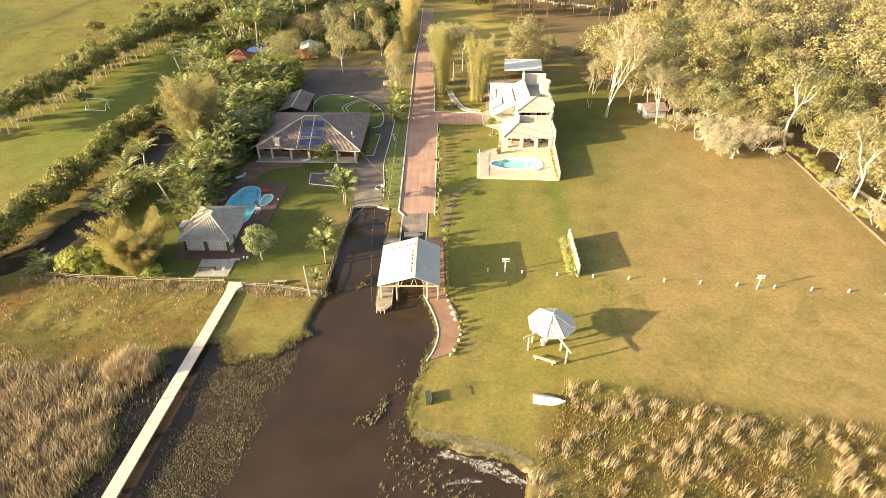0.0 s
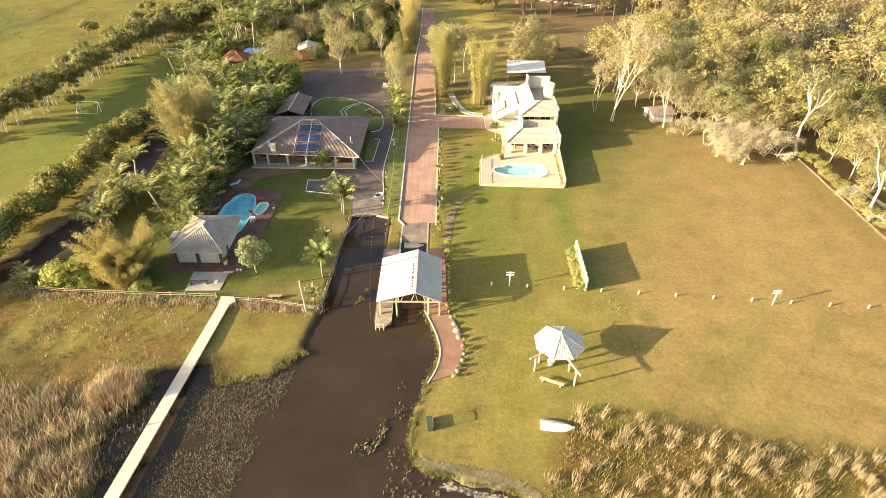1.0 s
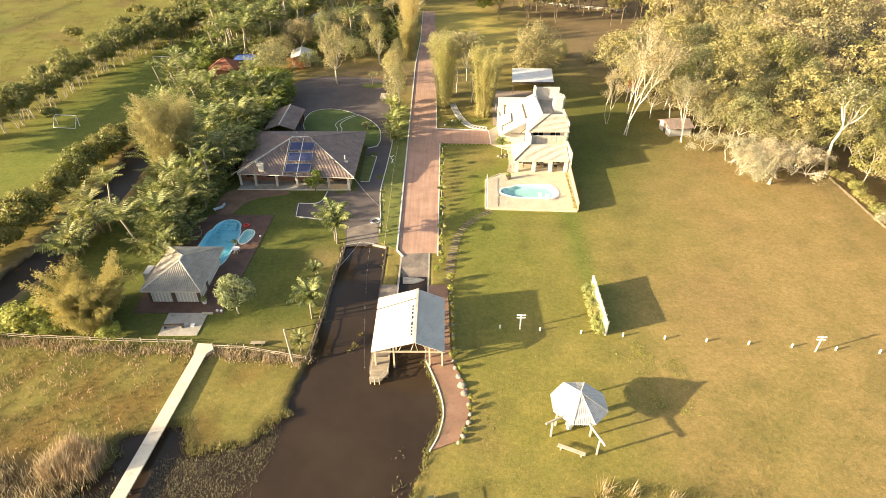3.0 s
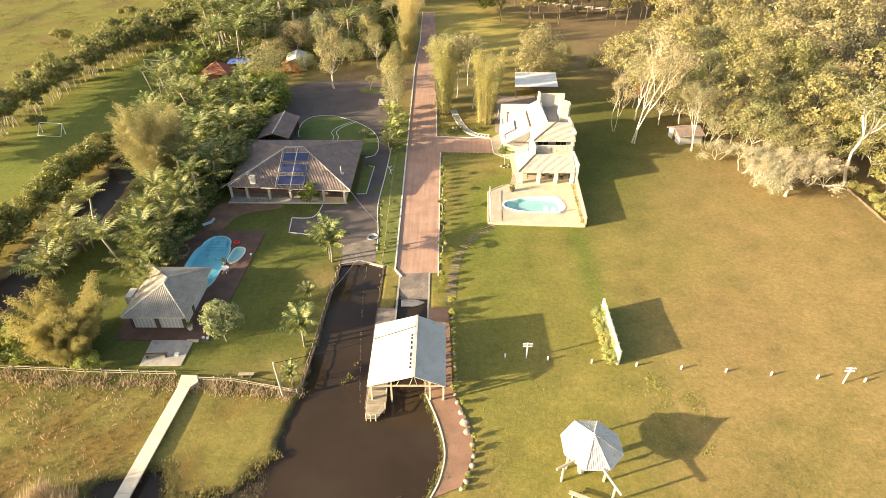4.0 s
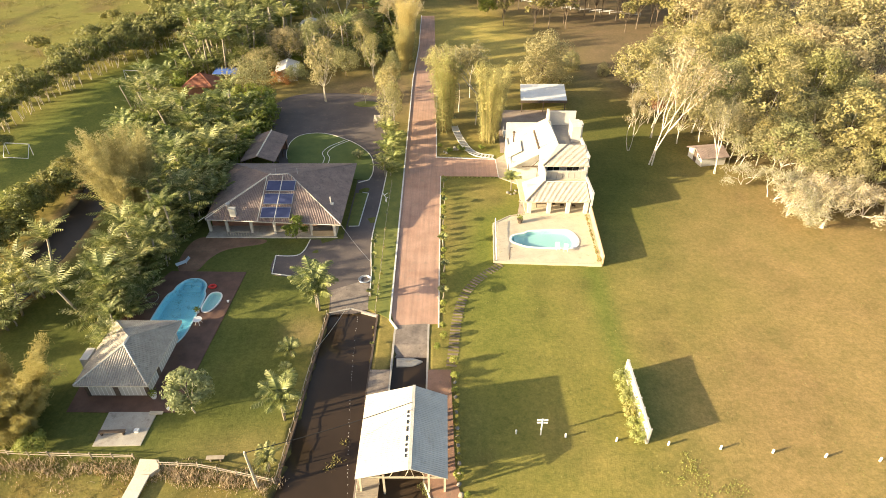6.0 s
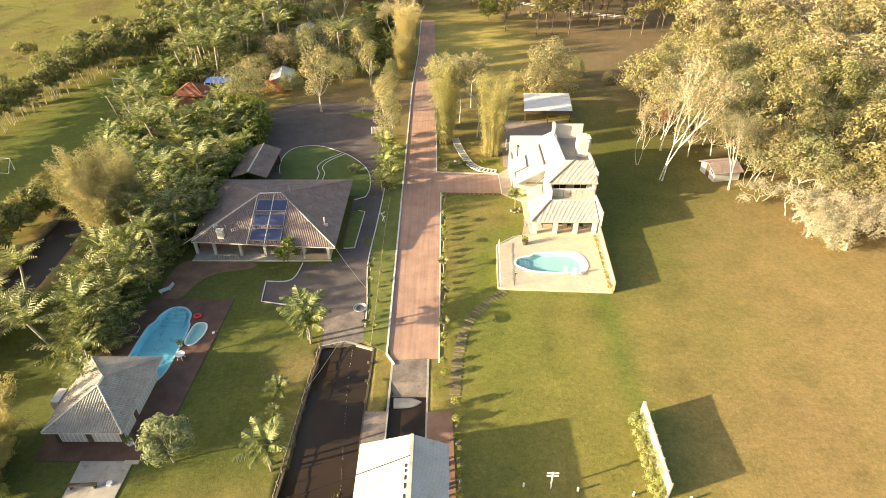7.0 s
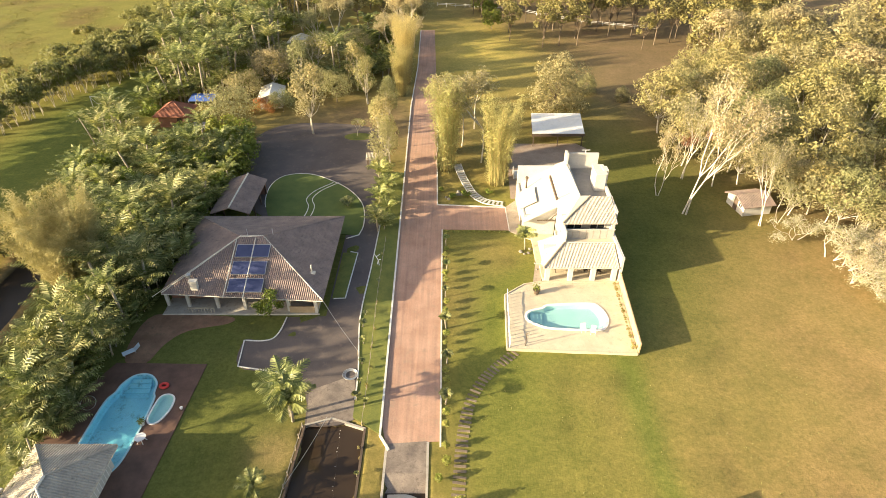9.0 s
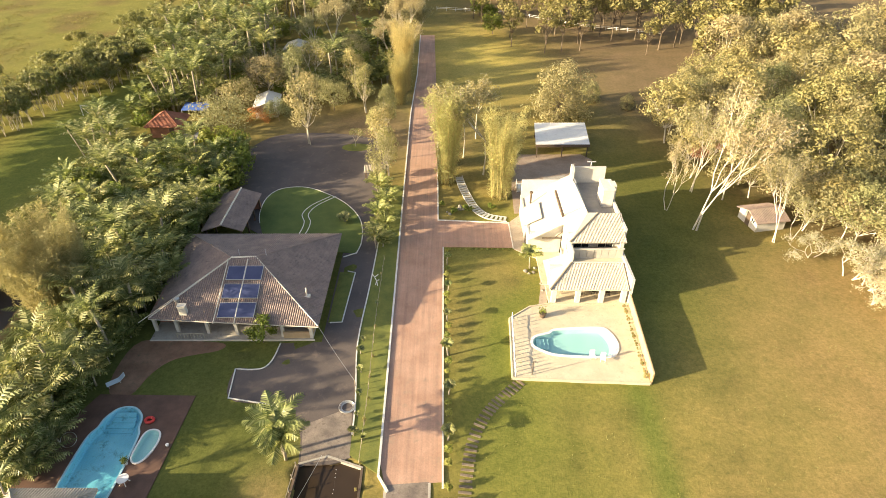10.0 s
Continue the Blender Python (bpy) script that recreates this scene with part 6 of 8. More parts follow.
# palms between ditch and houses
clumps = [palm("palm_clump", 40 + k, hs, "clump of feathery green palms with slim trunks", "palm clump", 14, n=12, blade=0.085) for k, hs in enumerate(([1.3, 2.7, 0.8, 3.8, 2.0, 0.5, 0.3], [2.0, 3.9, 1.0, 4.6, 0.7, 1.4, 0.3], [0.9, 1.5, 2.5, 0.6, 3.2, 0.5, 0.3]))]
PALMS = [(-49.5, 77.8, 1.15), (-48.6, 83.0, 1.21), (-52.6, 62.2, 0.55), (-38.6, 84.3, 1.1), (-38.9, 79.0, 1.0), (-40.2, 90.2, 1.15), (-38.9, 95.0, 1.02), (-36.6, 98.3, 1.14), (-42.5, 97.5, 1.08), (-37.3, 103.6, 1.26), (-36.8, 109.8, 1.2), (-40.5, 107.5, 1.32), (-42.4, 112.0, 1.2), (-36.5, 116.0, 0.95), (-40.8, 118.5, 1.1), (-45.5, 117.5, 1.0), (-48.5, 111.0, 1.14), (-50.9, 122.8, 1.0), (-42.5, 124.7, 1.0), (-47.0, 127.5, 1.05), (-37.2, 124.9, 1.0), (-36.1, 131.7, 0.95), (-41.0, 132.5, 1.0), (-45.5, 134.3, 1.0), (-51.5, 131.5, 1.0), (-55.7, 138.0, 1.05), (-57.5, 132.5, 0.9), (-36.4, 80.5, 0.8), (-37.4, 87.8, 1.0), (-36.0, 92.5, 1.1), (-46.5, 101.5, 1.08), (-35.5, 73.5, 0.55)]
place(clumps, PALMS, "palm clumps")
tall = [palm("palm_clump", 60 + k, hs, "group of tall slim palms with feathery crowns", "palm clump", 15, 3.1, n=11, blade=0.09) for k, hs in enumerate(([5.0, 7.0, 3.0, 7.4, 1.5], [6.6, 4.2, 6.0, 1.2], [3.6, 5.6, 6.8, 2.0]))]
place(tall, [(-54.4, 161, 1.17), (-50.6, 162, 1.23), (-47.3, 163, 1.17), (-46.1, 172, 1.23), (-53.0, 169, 1.17), (-58.5, 172, 1.28), (-54.2, 181, 1.28), (-46.8, 185, 1.28), (-61, 184, 1.23), (-50, 178, 1.17), (-40.5, 176, 1.17), (-42.5, 192, 1.28), (-55, 195, 1.28), (-48, 203, 1.28), (-60, 206, 1.28), (-23, 172, 1.05), (-38, 213, 1.28), (-50, 218, 1.28)] + scatter([(-60, 160), (-46, 160), (-43, 185), (-42, 215), (-50, 238), (-70, 238), (-66, 195)], 26, 0.85, 1.2, 77, 3.4) + [(-58, 143, 0.72), (-60, 146, 0.75), (-61.5, 141, 0.62), (-36.9, 93.5, 0.85), (-38.6, 96.5, 0.9)], "tall palms")
# low many-stemmed palms with arching yellow-green leaves, and broad-leaved banana plants
areca = [palm("palm_clump", 160 + k, hs, "low clump of many-stemmed palms with arching yellow-green leaves", "palm clump", 10, 2.5, "leaf_areca", "palm_trunk", 1.5, 0.44, 9, 0.12) for k, hs in enumerate(([0.5, 1.4, 2.3, 0.9, 1.8, 0.3, 2.9], [1.0, 2.1, 0.6, 3.2, 1.5, 0.3], [0.4, 1.0, 1.7, 2.4, 0.7, 0.2]))]
GARDEN = [(-39.4, 76.5), (-36.8, 75.5), (-35.6, 88), (-34.9, 95), (-34.6, 105), (-33.9, 112), (-33.6, 124), (-33.8, 137), (-52, 138), (-60, 131), (-56, 119), (-49.5, 112), (-48, 104), (-42, 93), (-43, 88)]
FEATHER = (-42.8, 98.0, 4.5)
place(areca, scatter(GARDEN, 68, 0.75, 1.25, 31, 2.3, [FEATHER] + [(x, y, 1.3) for x, y, q in PALMS]) + scatter([(-62, 158), (-46, 159), (-43, 190), (-46, 220), (-66, 225)], 20, 0.9, 1.4, 33, 3.5) + scatter([(-27, 168), (-13, 166), (-12, 205), (-26, 208)], 15, 0.9, 1.5, 35, 3.0), "low palms")
banana = palm("banana_plant", 170, [1.3, 2.2, 0.7, 1.8], "broad-leaved banana plant with arching torn leaves", "banana plant", 8, 2.1, "leaf_areca", "palm_trunk", 0.8, 0.26, 10, 0.12)
place([banana], scatter(GARDEN, 30, 0.8, 1.2, 37, 3.6, [FEATHER]), "banana plants")
# bushes under the palms
under = [dome("bush", 70 + k, 4.2, 2.6, 0.5, "dense dark green garden bush", "bush", "trunk_brown", "leaf_green", 1200, 0.34, 16) for k in range(2)]
place(under, [(-38.5, 112.8, 1.05), (-43.5, 121, 1.05), (-39, 128, 1.05), (-47.5, 121.5, 1.05), (-49, 117.5, 1.05), (-45, 130.5, 1.05), (-54, 126, 1.05), (-33.6, 128.5, 1.14), (-33.2, 133, 1.05), (-34.2, 121.5, 1.05), (-35.2, 137.5, 1.14), (-40, 86.5, 0.52), (-35.0, 114.5, 0.79), (-45.5, 140, 1.05), (-39, 140.5, 1.14), (-33, 168, 1.09), (-42, 168, 1.02), (-29, 174, 1.02), (-19.5, 184, 1.09), (-36, 187, 1.17), (-13, 186, 0.95), (-56.5, 152, 0.81), (-60.5, 147, 0.88), (-34, 204, 1.17), (-44, 210, 1.17), (-15, 205, 1.09), (-56, 212, 1.17)], "garden bushes")
# big feathery tree
big = bamboo("feathery_tree", 80, 16.0, 4.4, 110, "tall feathery tan-green bamboo thicket", "leaf_plume", 0.24, 420, 0.07, 0.04, "bamboo", 0.34)
big.matrix_world = pose(-42.8, 98.0, 0)
yb = bamboo("bamboo_bush", 81, 7.6, 4.6, 60, "wide golden-yellow bamboo bush by the fence", "leaf_bamboo", 0.24, 330, 0.25, 0.04, "bamboo", 0.26)
yb.matrix_world = pose(-40.9, 65.2, 0)
copy_thing(yb, pose(-39.6, 62.4, 0, 0, 0, 70) @ Matrix.Scale(0.7, 4))
sb = dome("bush", 84, 3.4, 2.5, 0.2, "bright green rounded bush above the fence", "bush", "trunk_brown", "leaf_fresh", 1700, 0.3, 18)
place([sb], [(-46.6, 62.0, 1.05), (-44.6, 61.6, 0.75), (-36.8, 60.8, 0.5), (-48.6, 62.6, 0.7)], "")
# grey-leaved round tree in front of the pool house
pt = dome("tree", 88, 4.9, 2.2, 1.2, "small grey-green clumpy round-headed garden tree", "tree", "trunk_pale", "leaf_silver", 3000, 0.23, 30, 1, 0.04, 0.9, 0.02, (0.26, 0.36))
place([pt], [(-23.6, 64.9, 1.0)], "")
# garden palms on the lawn and along the drive
lawn_palm = [palm("palm", 90, [2.4, 2.0], "garden palm with two trunks and a full feathery crown", "palm tree", 15, 2.2, spread=0.35), palm("palm", 91, [1.0], "low young palm on the lawn", "palm tree", 13, 1.9)]
place(lawn_palm, [(-14.4, 80.3, 1.42), (-15.8, 72.5, 0.8), (-14.7, 64.3, 0.82), (-15.8, 70.1, 0.6), (-14.9, 58.7, 0.42)], "lawn palms")
place([palm("palm", 92, [1.2, 2.4, 0.6], "low bushy yellow-green palm between drive and forecourt", "palm tree", 12, 2.3, "leaf_areca", spread=0.7)], [(-8.7, 113.2, 0.95), (-8.6, 116.6, 1.05), (-8.7, 120.2, 1.0), (-8.9, 124.3, 1.1), (-9.6, 128.0, 0.9)], "drive palms")
place([palm("palm", 93, [0.5], "small feathery palm on the lawn island", "palm tree", 12, 1.3)], [(-14.2, 119.4, 1.0)], "")
# trees round the turning circle
slim = [dome("tree", 100 + k, 12.0, 2.7, 0.8, "slim upright grey-green tree beside the drive", "tree", "trunk_pale", "leaf_grey" if k != 1 else "leaf_euc", 2000, 0.27, 32, 2, 0.05, 1.1, 0.011, (0.3, 0.46)) for k in range(3)]
place(slim, [(-10.0, 138.5, 0.9), (-24.0, 145.5, 1.1), (-9.0, 133.5, 0.7), (-11.5, 143.5, 0.8), (-9.4, 128.8, 0.7), (-10.2, 149.5, 1.0), (-15.5, 160, 0.9), (-30.0, 166, 0.9), (-10.5, 155, 0.9), (-18.5, 168, 1.0)], "slim trees")
place([dome("tree", 104, 8.0, 5.2, 0.8, "rounded olive tree with a dense spreading crown", "tree", "trunk_brown", "leaf_euc", 2600, 0.32, 34)], [(-39.8, 148.4, 0.95), (-32.0, 156, 0.55), (-40.5, 160.5, 0.8), (-27, 164, 0.8), (-34.0, 176, 1.0), (-22, 161, 0.75)], "round trees")
place([dome("tree", 105, 9.5, 4.8, 0.8, "tan-leaved fuzzy tree behind the storehouse", "tree", "trunk_pale", "leaf_pale2", 3000, 0.27, 40, 2, 0.08, 0.85, 0.012, (0.2, 0.36))], [(-36.0, 167.5, 1.0), (-29.5, 184, 0.9), (-21, 190, 0.8), (-43, 176, 0.8)], "tan trees")
place([dome("shrub", 108, 2.6, 2.2, 0.0, "rust-orange leafy bush beside the storehouse", "shrub", "trunk_brown", "leaf_rust", 900, 0.24, 16)], [(-36.6, 156.6, 1.0), (-34.2, 155.8, 0.8)], "rust bushes")
bare = tree("tree", 106, 3.6, "small bare pinkish ornamental tree", "tree", "trunk_pale", "leaf_tan", 0.3, 0.7, 0.2, 4, 4, 0.4, 0.16, 0.1, (2, 3), 1, 0.8, 0.02)
place([bare], [(-15.6, 144.3, 1.0), (-33.0, 169, 2.6), (-28.6, 173, 3.2), (-36.5, 165.5, 2.2)], "")
# bamboo columns and the tall dry trees along the drive
col = [bamboo("bamboo_column", 110 + k, 16.5, 2.5, 52, "tall upright golden bamboo clump", "leaf_cane", 0.27, 165, 0.055, 0.02, "bamboo", 0.32) for k in range(2)]
place(col, [(0.6, 131.3, 1.1), (8.8, 126.5, 1.0), (-8.3, 172, 0.85), (-8.8, 165, 0.75), (-8.5, 179, 0.9), (1.2, 137.5, 0.85), (10.3, 132.0, 0.75)], "bamboo columns")
dry = [tree("tree", 115 + k, 21.0, "tall pale dry-crowned tree beside the drive", "tree", "trunk_pale", "leaf_pale2", 0.22, 0.5, 0.26, 5, 17, 0.95, 0.27, 0.05, (2, 3), 1, 0.9, 0.014) for k in range(2)]
place(dry, [(-9.2, 195, 1.0), (-7.8, 186, 0.8), (-27, 196, 0.85), (-10.5, 208, 1.0), (-31.5, 194, 0.75), (-7.6, 199, 0.95), (-13, 190, 0.7)], "tall dry trees")
umb = tree("tree", 118, 14.5, "thin tree with a flat open crown", "tree", "trunk_pale", "leaf_euc", 0.45, 0.7, 0.1, 3, 26, 1.1, 0.32, 0.03, (3, 4), 1, 0.6, 0.011)
place([umb], [(6.6, 133.6, 1.0), (3.5, 140.0, 0.85), (6.0, 147.5, 0.85)], "open-crowned trees")
# tree behind the carport
place([dome("tree", 120, 13.0, 6.0, -5.0, "broad yellow-green tree behind the carport", "tree", "trunk_brown", "leaf_euc", 7000, 0.33, 64, 3, 0.2, 0.95, 0.012, (0.18, 0.36))], [(22.8, 156.0, 1.0), (37.2, 161.5, 0.26), (30.5, 166, 0.4)], "broad trees")
# white-trunked trees beyond the house
ghost = [tree("tree", 130 + k, 19.0, "tall white-trunked tree with an open pale crown", "tree", "trunk_white", "leaf_pale2", 0.33, 0.42, 0.14, 4, 14, 1.2, 0.26, 0.20, (2, 3), 2, 0.7, 0.0075) for k in range(2)]
place(ghost, [(35.6, 117.2, 1.0), (33.2, 122.5, 0.5), (45.2, 113.9, 0.55), (48.2, 114.8, 0.6), (38.8, 128.0, 0.7)], "white-trunked trees")
# woods
woods = [dome("tree", 140 + k, 12.5, 5.2, 1.6, "dense yellow-olive woodland tree with sunlit leaves", "tree", "trunk_white", lf, 2300, 0.35, 36, 1, 0.1, 0.72, 0.013, (0.22, 0.38)) for k, lf in enumerate(("leaf_euc", "leaf_pale2", "leaf_tan", "leaf_euc", "leaf_fresh2"))]
deep = [dome("tree", 240 + k, 12.5, 5.4, 1.6, "yellow-olive tree deep in the wood", "tree", "trunk_pale", lf, 850, 0.5, 26, 1, 0.1, 0.72, 0.010, (0.25, 0.38)) for k, lf in enumerate(("leaf_euc", "leaf_tan", "leaf_green2"))]
KEEP = [(52.5, 142.5, 6.5), (45.6, 118.9, 4.0), (40.5, 130.0, 4.5), (45.5, 136.0, 3.0)]
WOOD_R = [(52.5, 113.5), (58, 109), (67.5, 106.5), (69, 70), (82, 68), (84, 195), (72, 195), (52, 165), (40, 150), (39, 127), (50, 121)]
WOOD_DEEP = [(82, 68), (130, 60), (150, 205), (84, 195)]
SPOTS = sorted(scatter(WOOD_R, 135, 0.62, 1.12, 9, 4.2, KEEP), key=lambda q: q[0] + 0.6 * q[1])
place(woods, SPOTS[:90], "woodland trees")
inner = [dome("tree", 340 + k, 12.5, 5.2, 1.6, "woodland tree", "tree", "trunk_white", lf, 1700, 0.4, 32, 1, 0.1, 0.72, 0.012, (0.22, 0.38)) for k, lf in enumerate(("leaf_euc", "leaf_pale2", "leaf_tan"))]
joined("inner_woods", inner, SPOTS[90:], "dense yellow-olive woodland behind the edge trees", "woods")
bright = dome("tree", 147, 9.5, 4.4, 0.8, "sunlit cream-leaved tree at the wood's edge", "tree", "trunk_white", "leaf_pale2", 2400, 0.34, 34, 1, 0.12, 0.8, 0.014)
place([bright], [(50.6, 116.8, 0.85), (55.0, 114.8, 0.95), (58.5, 110.5, 0.9), (62.5, 107.5, 0.85)], "sunlit edge trees")
joined("deep_woods", deep, scatter(WOOD_DEEP, 85, 0.8, 1.25, 19, 5.4, [(122, 206, 20)]), "dense yellow-olive woodland beyond the edge trees", "woods")
place([tree("tree", 150, 7, "red-flowering tree at the wood's edge", "tree", "trunk_pale", "leaf_red", 0.3, 0.7, 0.15, 4, 8, 0.8, 0.26, 0.1)], [(40.2, 132.5, 0.95), (45.4, 136.0, 1.1)], "red-flowering trees")
pines = [dome("pine", 160 + k, 12.5, 3.0, 4.0, "tall pine with bare trunk and high crown", "pine tree", "trunk_brown", "leaf_pine", 430, 0.62, 18, 1, 0.02, 0.8, 0.013) for k in range(2)]
joined("pine_wood", pines, scatter([(12, 205), (30, 192), (48, 188), (62, 178), (90, 205), (110, 290), (10, 290), (6, 235)], 125, 0.7, 1.2, 12, 3.8), "stand of tall pines with bare trunks", "pine wood")
far = [dome("tree", 145 + k, 11, 4.6, 2.0, "far woodland tree in mixed olive green", "tree", "trunk_brown", lf, 600, 0.75, 18) for k, lf in enumerate(("leaf_green2", "leaf_euc"))]
joined("far_woods", far, scatter([(-75, 225), (-12, 218), (-12, 300), (-90, 300)], 60, 0.8, 1.2, 14, 5.5), "far mixed olive-green woodland", "woods")
place(under, scatter([(4, 222), (14, 215), (14, 290), (4, 290)], 6, 0.9, 1.3, 15, 4), "")
# pale bare shrubs at the edge of the lawn
shrubs = [tree("shrub", 170 + k, 6.2, "pale almost bare spreading shrub at the lawn's edge", "shrub", "trunk_white", "leaf_pale", 0.22, 0.95, 0.02, 5, 2, 0.5, 0.12, 0.5, (2, 3), 3, 0.7, 0.011) for k in range(2)]
place(shrubs, [(51.0, 100.6, 1.15), (54.0, 102.0, 1.25), (56.8, 100.0, 1.2), (59.6, 101.5, 1.2), (62.2, 100.3, 1.1), (51.0, 106.0, 1.1), (66.5, 83.5, 0.8), (66.8, 74.5, 0.9), (55.0, 104.0, 1.2), (48.6, 110.5, 0.9), (53.0, 98.8, 1.0), (57.5, 103.0, 1.2), (61.0, 103.0, 1.2), (52.0, 104.0, 1.1)], "pale shrubs")
leaner = tree("tree", 175, 16, "leaning white-trunked tree at the boundary", "tree", "trunk_white", "leaf_euc", 0.4, 0.5, 0.1, 4, 14, 1.0, 0.3, 0.35, (2, 3), 1, 0.8, 0.02)
place([leaner], [(66.0, 101.5, 1.0), (66.0, 79.0, 0.9)], "")
edge_bush = dome("bush", 178, 2.0, 1.5, 0.1, "yellow-green bush along the boundary fence", "bush", "trunk_brown", "leaf_fresh2", 600, 0.28, 11)
place([edge_bush], along([(66.6, 103), (66.3, 62)], 1.7, 0.7, 0.5, 1.1, 8), "boundary bushes")
place([dome("bush", 179, 2.6, 1.3, 0.4, "dark green bush in front of the brick porch", "bush", "trunk_brown", "leaf_green", 900, 0.22, 14)], [(-19.8, 94.8, 1.2)], "")

# ---- reeds, sedge and water weed ----
def blades(name, material, spots, label, height, width, lean, seed, per, spread, category="reeds"):
    """Tufts of tapering blades, joined."""
    rng = np.random.default_rng(seed)
    n = len(spots) * per
    base = np.repeat(np.asarray(spots, float), per, 0)
    xy = base[:, :2] + rng.normal(0, spread, (n, 2))
    h = height * rng.uniform(0.5, 1.15, n) * base[:, 2]
    a = rng.uniform(0, 6.283, n)
    d = np.stack([np.cos(a), np.sin(a)], 1) * (lean * h * rng.uniform(0.2, 1.0, n))[:, None] + np.array([0.12, 0.05]) * h[:, None]
    s = np.stack([-np.sin(a), np.cos(a)], 1) * width
    z0 = base[:, 3]
    p0, p1 = np.column_stack([xy - s, z0]), np.column_stack([xy + s, z0])
    m0, m1 = np.column_stack([xy + d * 0.35 - s * 0.8, z0 + h * 0.6]), np.column_stack([xy + d * 0.35 + s * 0.8, z0 + h * 0.6])
    tp = np.column_stack([xy + d, z0 + h])
    v = np.stack([p0, p1, m1, m0, tp], 1).reshape(-1, 3)
    f = [q for i in range(n) for q in ((5 * i, 5 * i + 1, 5 * i + 2, 5 * i + 3), (5 * i + 3, 5 * i + 2, 5 * i + 4))]
    me = bpy.data.meshes.new(name)
    me.from_pydata(v.tolist(), [], f)
    me.materials.append(material)
    return tagged(new(name, me), label, category, kind="stuff")


def spots_in(poly, n, seed, smin=0.7, smax=1.2, z=0.0, patch=None, clump=4.0):
    rng = np.random.default_rng(seed)
    xs, ys = [p[0] for p in poly], [p[1] for p in poly]
    x, y = rng.uniform(min(xs), max(xs), n * 4), rng.uniform(min(ys), max(ys), n * 4)
    keep = inside(poly, x, y)
    if patch is not None:
        keep &= wobble(x, y, clump, seed) > patch + rng.uniform(-0.3, 0.3, n * 4)
    x, y = x[keep][:n], y[keep][:n]
    return np.column_stack([x, y, rng.uniform(smin, smax, len(x)), np.full(len(x), z)])


REEDS_LEFT = [(-75, 18), (-33, 18), (-32.5, 24), (-31.5, 30), (-30, 34), (-32.0, 38), (-29.8, 44.2), (-31.5, 46), (-36, 44.5), (-45, 44), (-75, 46)]
REEDS_RIGHT = [(9.0, 20), (9.2, 31.5), (12.5, 37.5), (14.3, 41.5), (17, 42.6), (23, 41.6), (31, 38.4), (46, 37.4), (75, 36), (75, 20)]
blades("reeds", M["reed_tan"], spots_in(REEDS_LEFT, 1500, 21, 0.6, 1.25), "tall dry straw-coloured reeds", 1.25, 0.024, 0.55, 22, 32, 0.5)
blades("reeds", M["reed"], spots_in(REEDS_RIGHT, 430, 23, 0.4, 1.25, 0, -0.3, 2.2), "pale straw-coloured reed tussocks beside the lawn", 1.1, 0.020, 0.7, 24, 46, 0.26)
blades("sedge", M["sedge"], spots_in(REEDS_RIGHT, 4200, 25, 0.4, 1.3, 0, -0.9, 1.5), "low green-brown sedge between the reeds", 0.32, 0.028, 0.9, 26, 9, 0.3, "sedge")
blades("reeds", M["reed"], spots_in([(7.5, -10), (9, 20.5), (75, 20.5), (75, -10)], 420, 123, 0.4, 1.25, 0, -0.3, 2.2), "pale reed tussocks further along the shore", 1.1, 0.03, 0.7, 124, 24, 0.3)
blades("reeds", M["reed_tan"], spots_in([(-75, -10), (-43, -10), (-34, 18.5), (-75, 18.5)], 420, 125, 0.6, 1.25), "dry straw-coloured reeds further along the shore", 1.25, 0.04, 0.55, 126, 24, 0.6)
MEADOW_IN = [(-75, 46), (-36, 45), (-30.5, 47.5), (-25.5, 49), (-26.5, 59), (-75, 60.5)]
blades("sedge", M["meadow_grass"], spots_in(MEADOW_IN, 2600, 27, 0.4, 1.1, 0, -0.7, 2.0), "tussocky olive-brown meadow grass", 0.2, 0.03, 1.2, 28, 6, 0.28, "sedge")
blades("sedge", M["sedge"], spots_in([(-24.5, 49.5), (-22.6, 46.6), (-17.8, 47.8), (-15.4, 50.6), (-15.2, 56.2), (-24.8, 58.3)], 420, 29, 0.4, 0.9), "short marsh grass beside the footbridge", 0.08, 0.025, 1.3, 30, 7, 0.3, "sedge")
WEED = [(-25.8, 25), (-25.2, 45), (-21, 45.4), (-17, 46.5), (-14.6, 49.5), (-14.2, 52), (-15.5, 44), (-17, 36), (-19.5, 22)]
blades("water_weed", M["weed"], spots_in(WEED, 4800, 31, 0.4, 1.2, WATER_Z, -0.6, 3.0), "sparse pale water weed standing in the shallows", 0.16, 0.02, 1.2, 32, 4, 0.25, "water weed")
blades("water_weed", M["weed"], spots_in([(-4.5, 22), (-3.6, 47), (-3.0, 47), (-2.2, 36), (-1, 34.5), (6, 32), (8, 22)], 420, 33, 0.5, 1.2, WATER_Z, -0.1, 2.0), "scattered water weed off the shore", 0.3, 0.03, 1.2, 34, 3, 0.12, "water weed")
blades("water_weed", M["weed"], spots_in([(-7.6, 37.6), (-5.8, 38.5), (-4.9, 40.8), (-4.3, 40.3), (-5.0, 37.5), (-6.4, 36.6)], 30, 35, 0.6, 1.2, WATER_Z), "floating raft of green water plants", 0.3, 0.06, 1.4, 36, 6, 0.2, "water weed")
blades("water_weed", M["weed"], spots_in([(-31.5, 20), (-28.8, 20), (-27.8, 44), (-29.5, 44), (-31.8, 38.5), (-29.5, 34)], 160, 37, 0.5, 1.2, WATER_Z), "sparse water weed by the footbridge", 0.5, 0.03, 0.8, 38, 4, 0.15, "water weed")
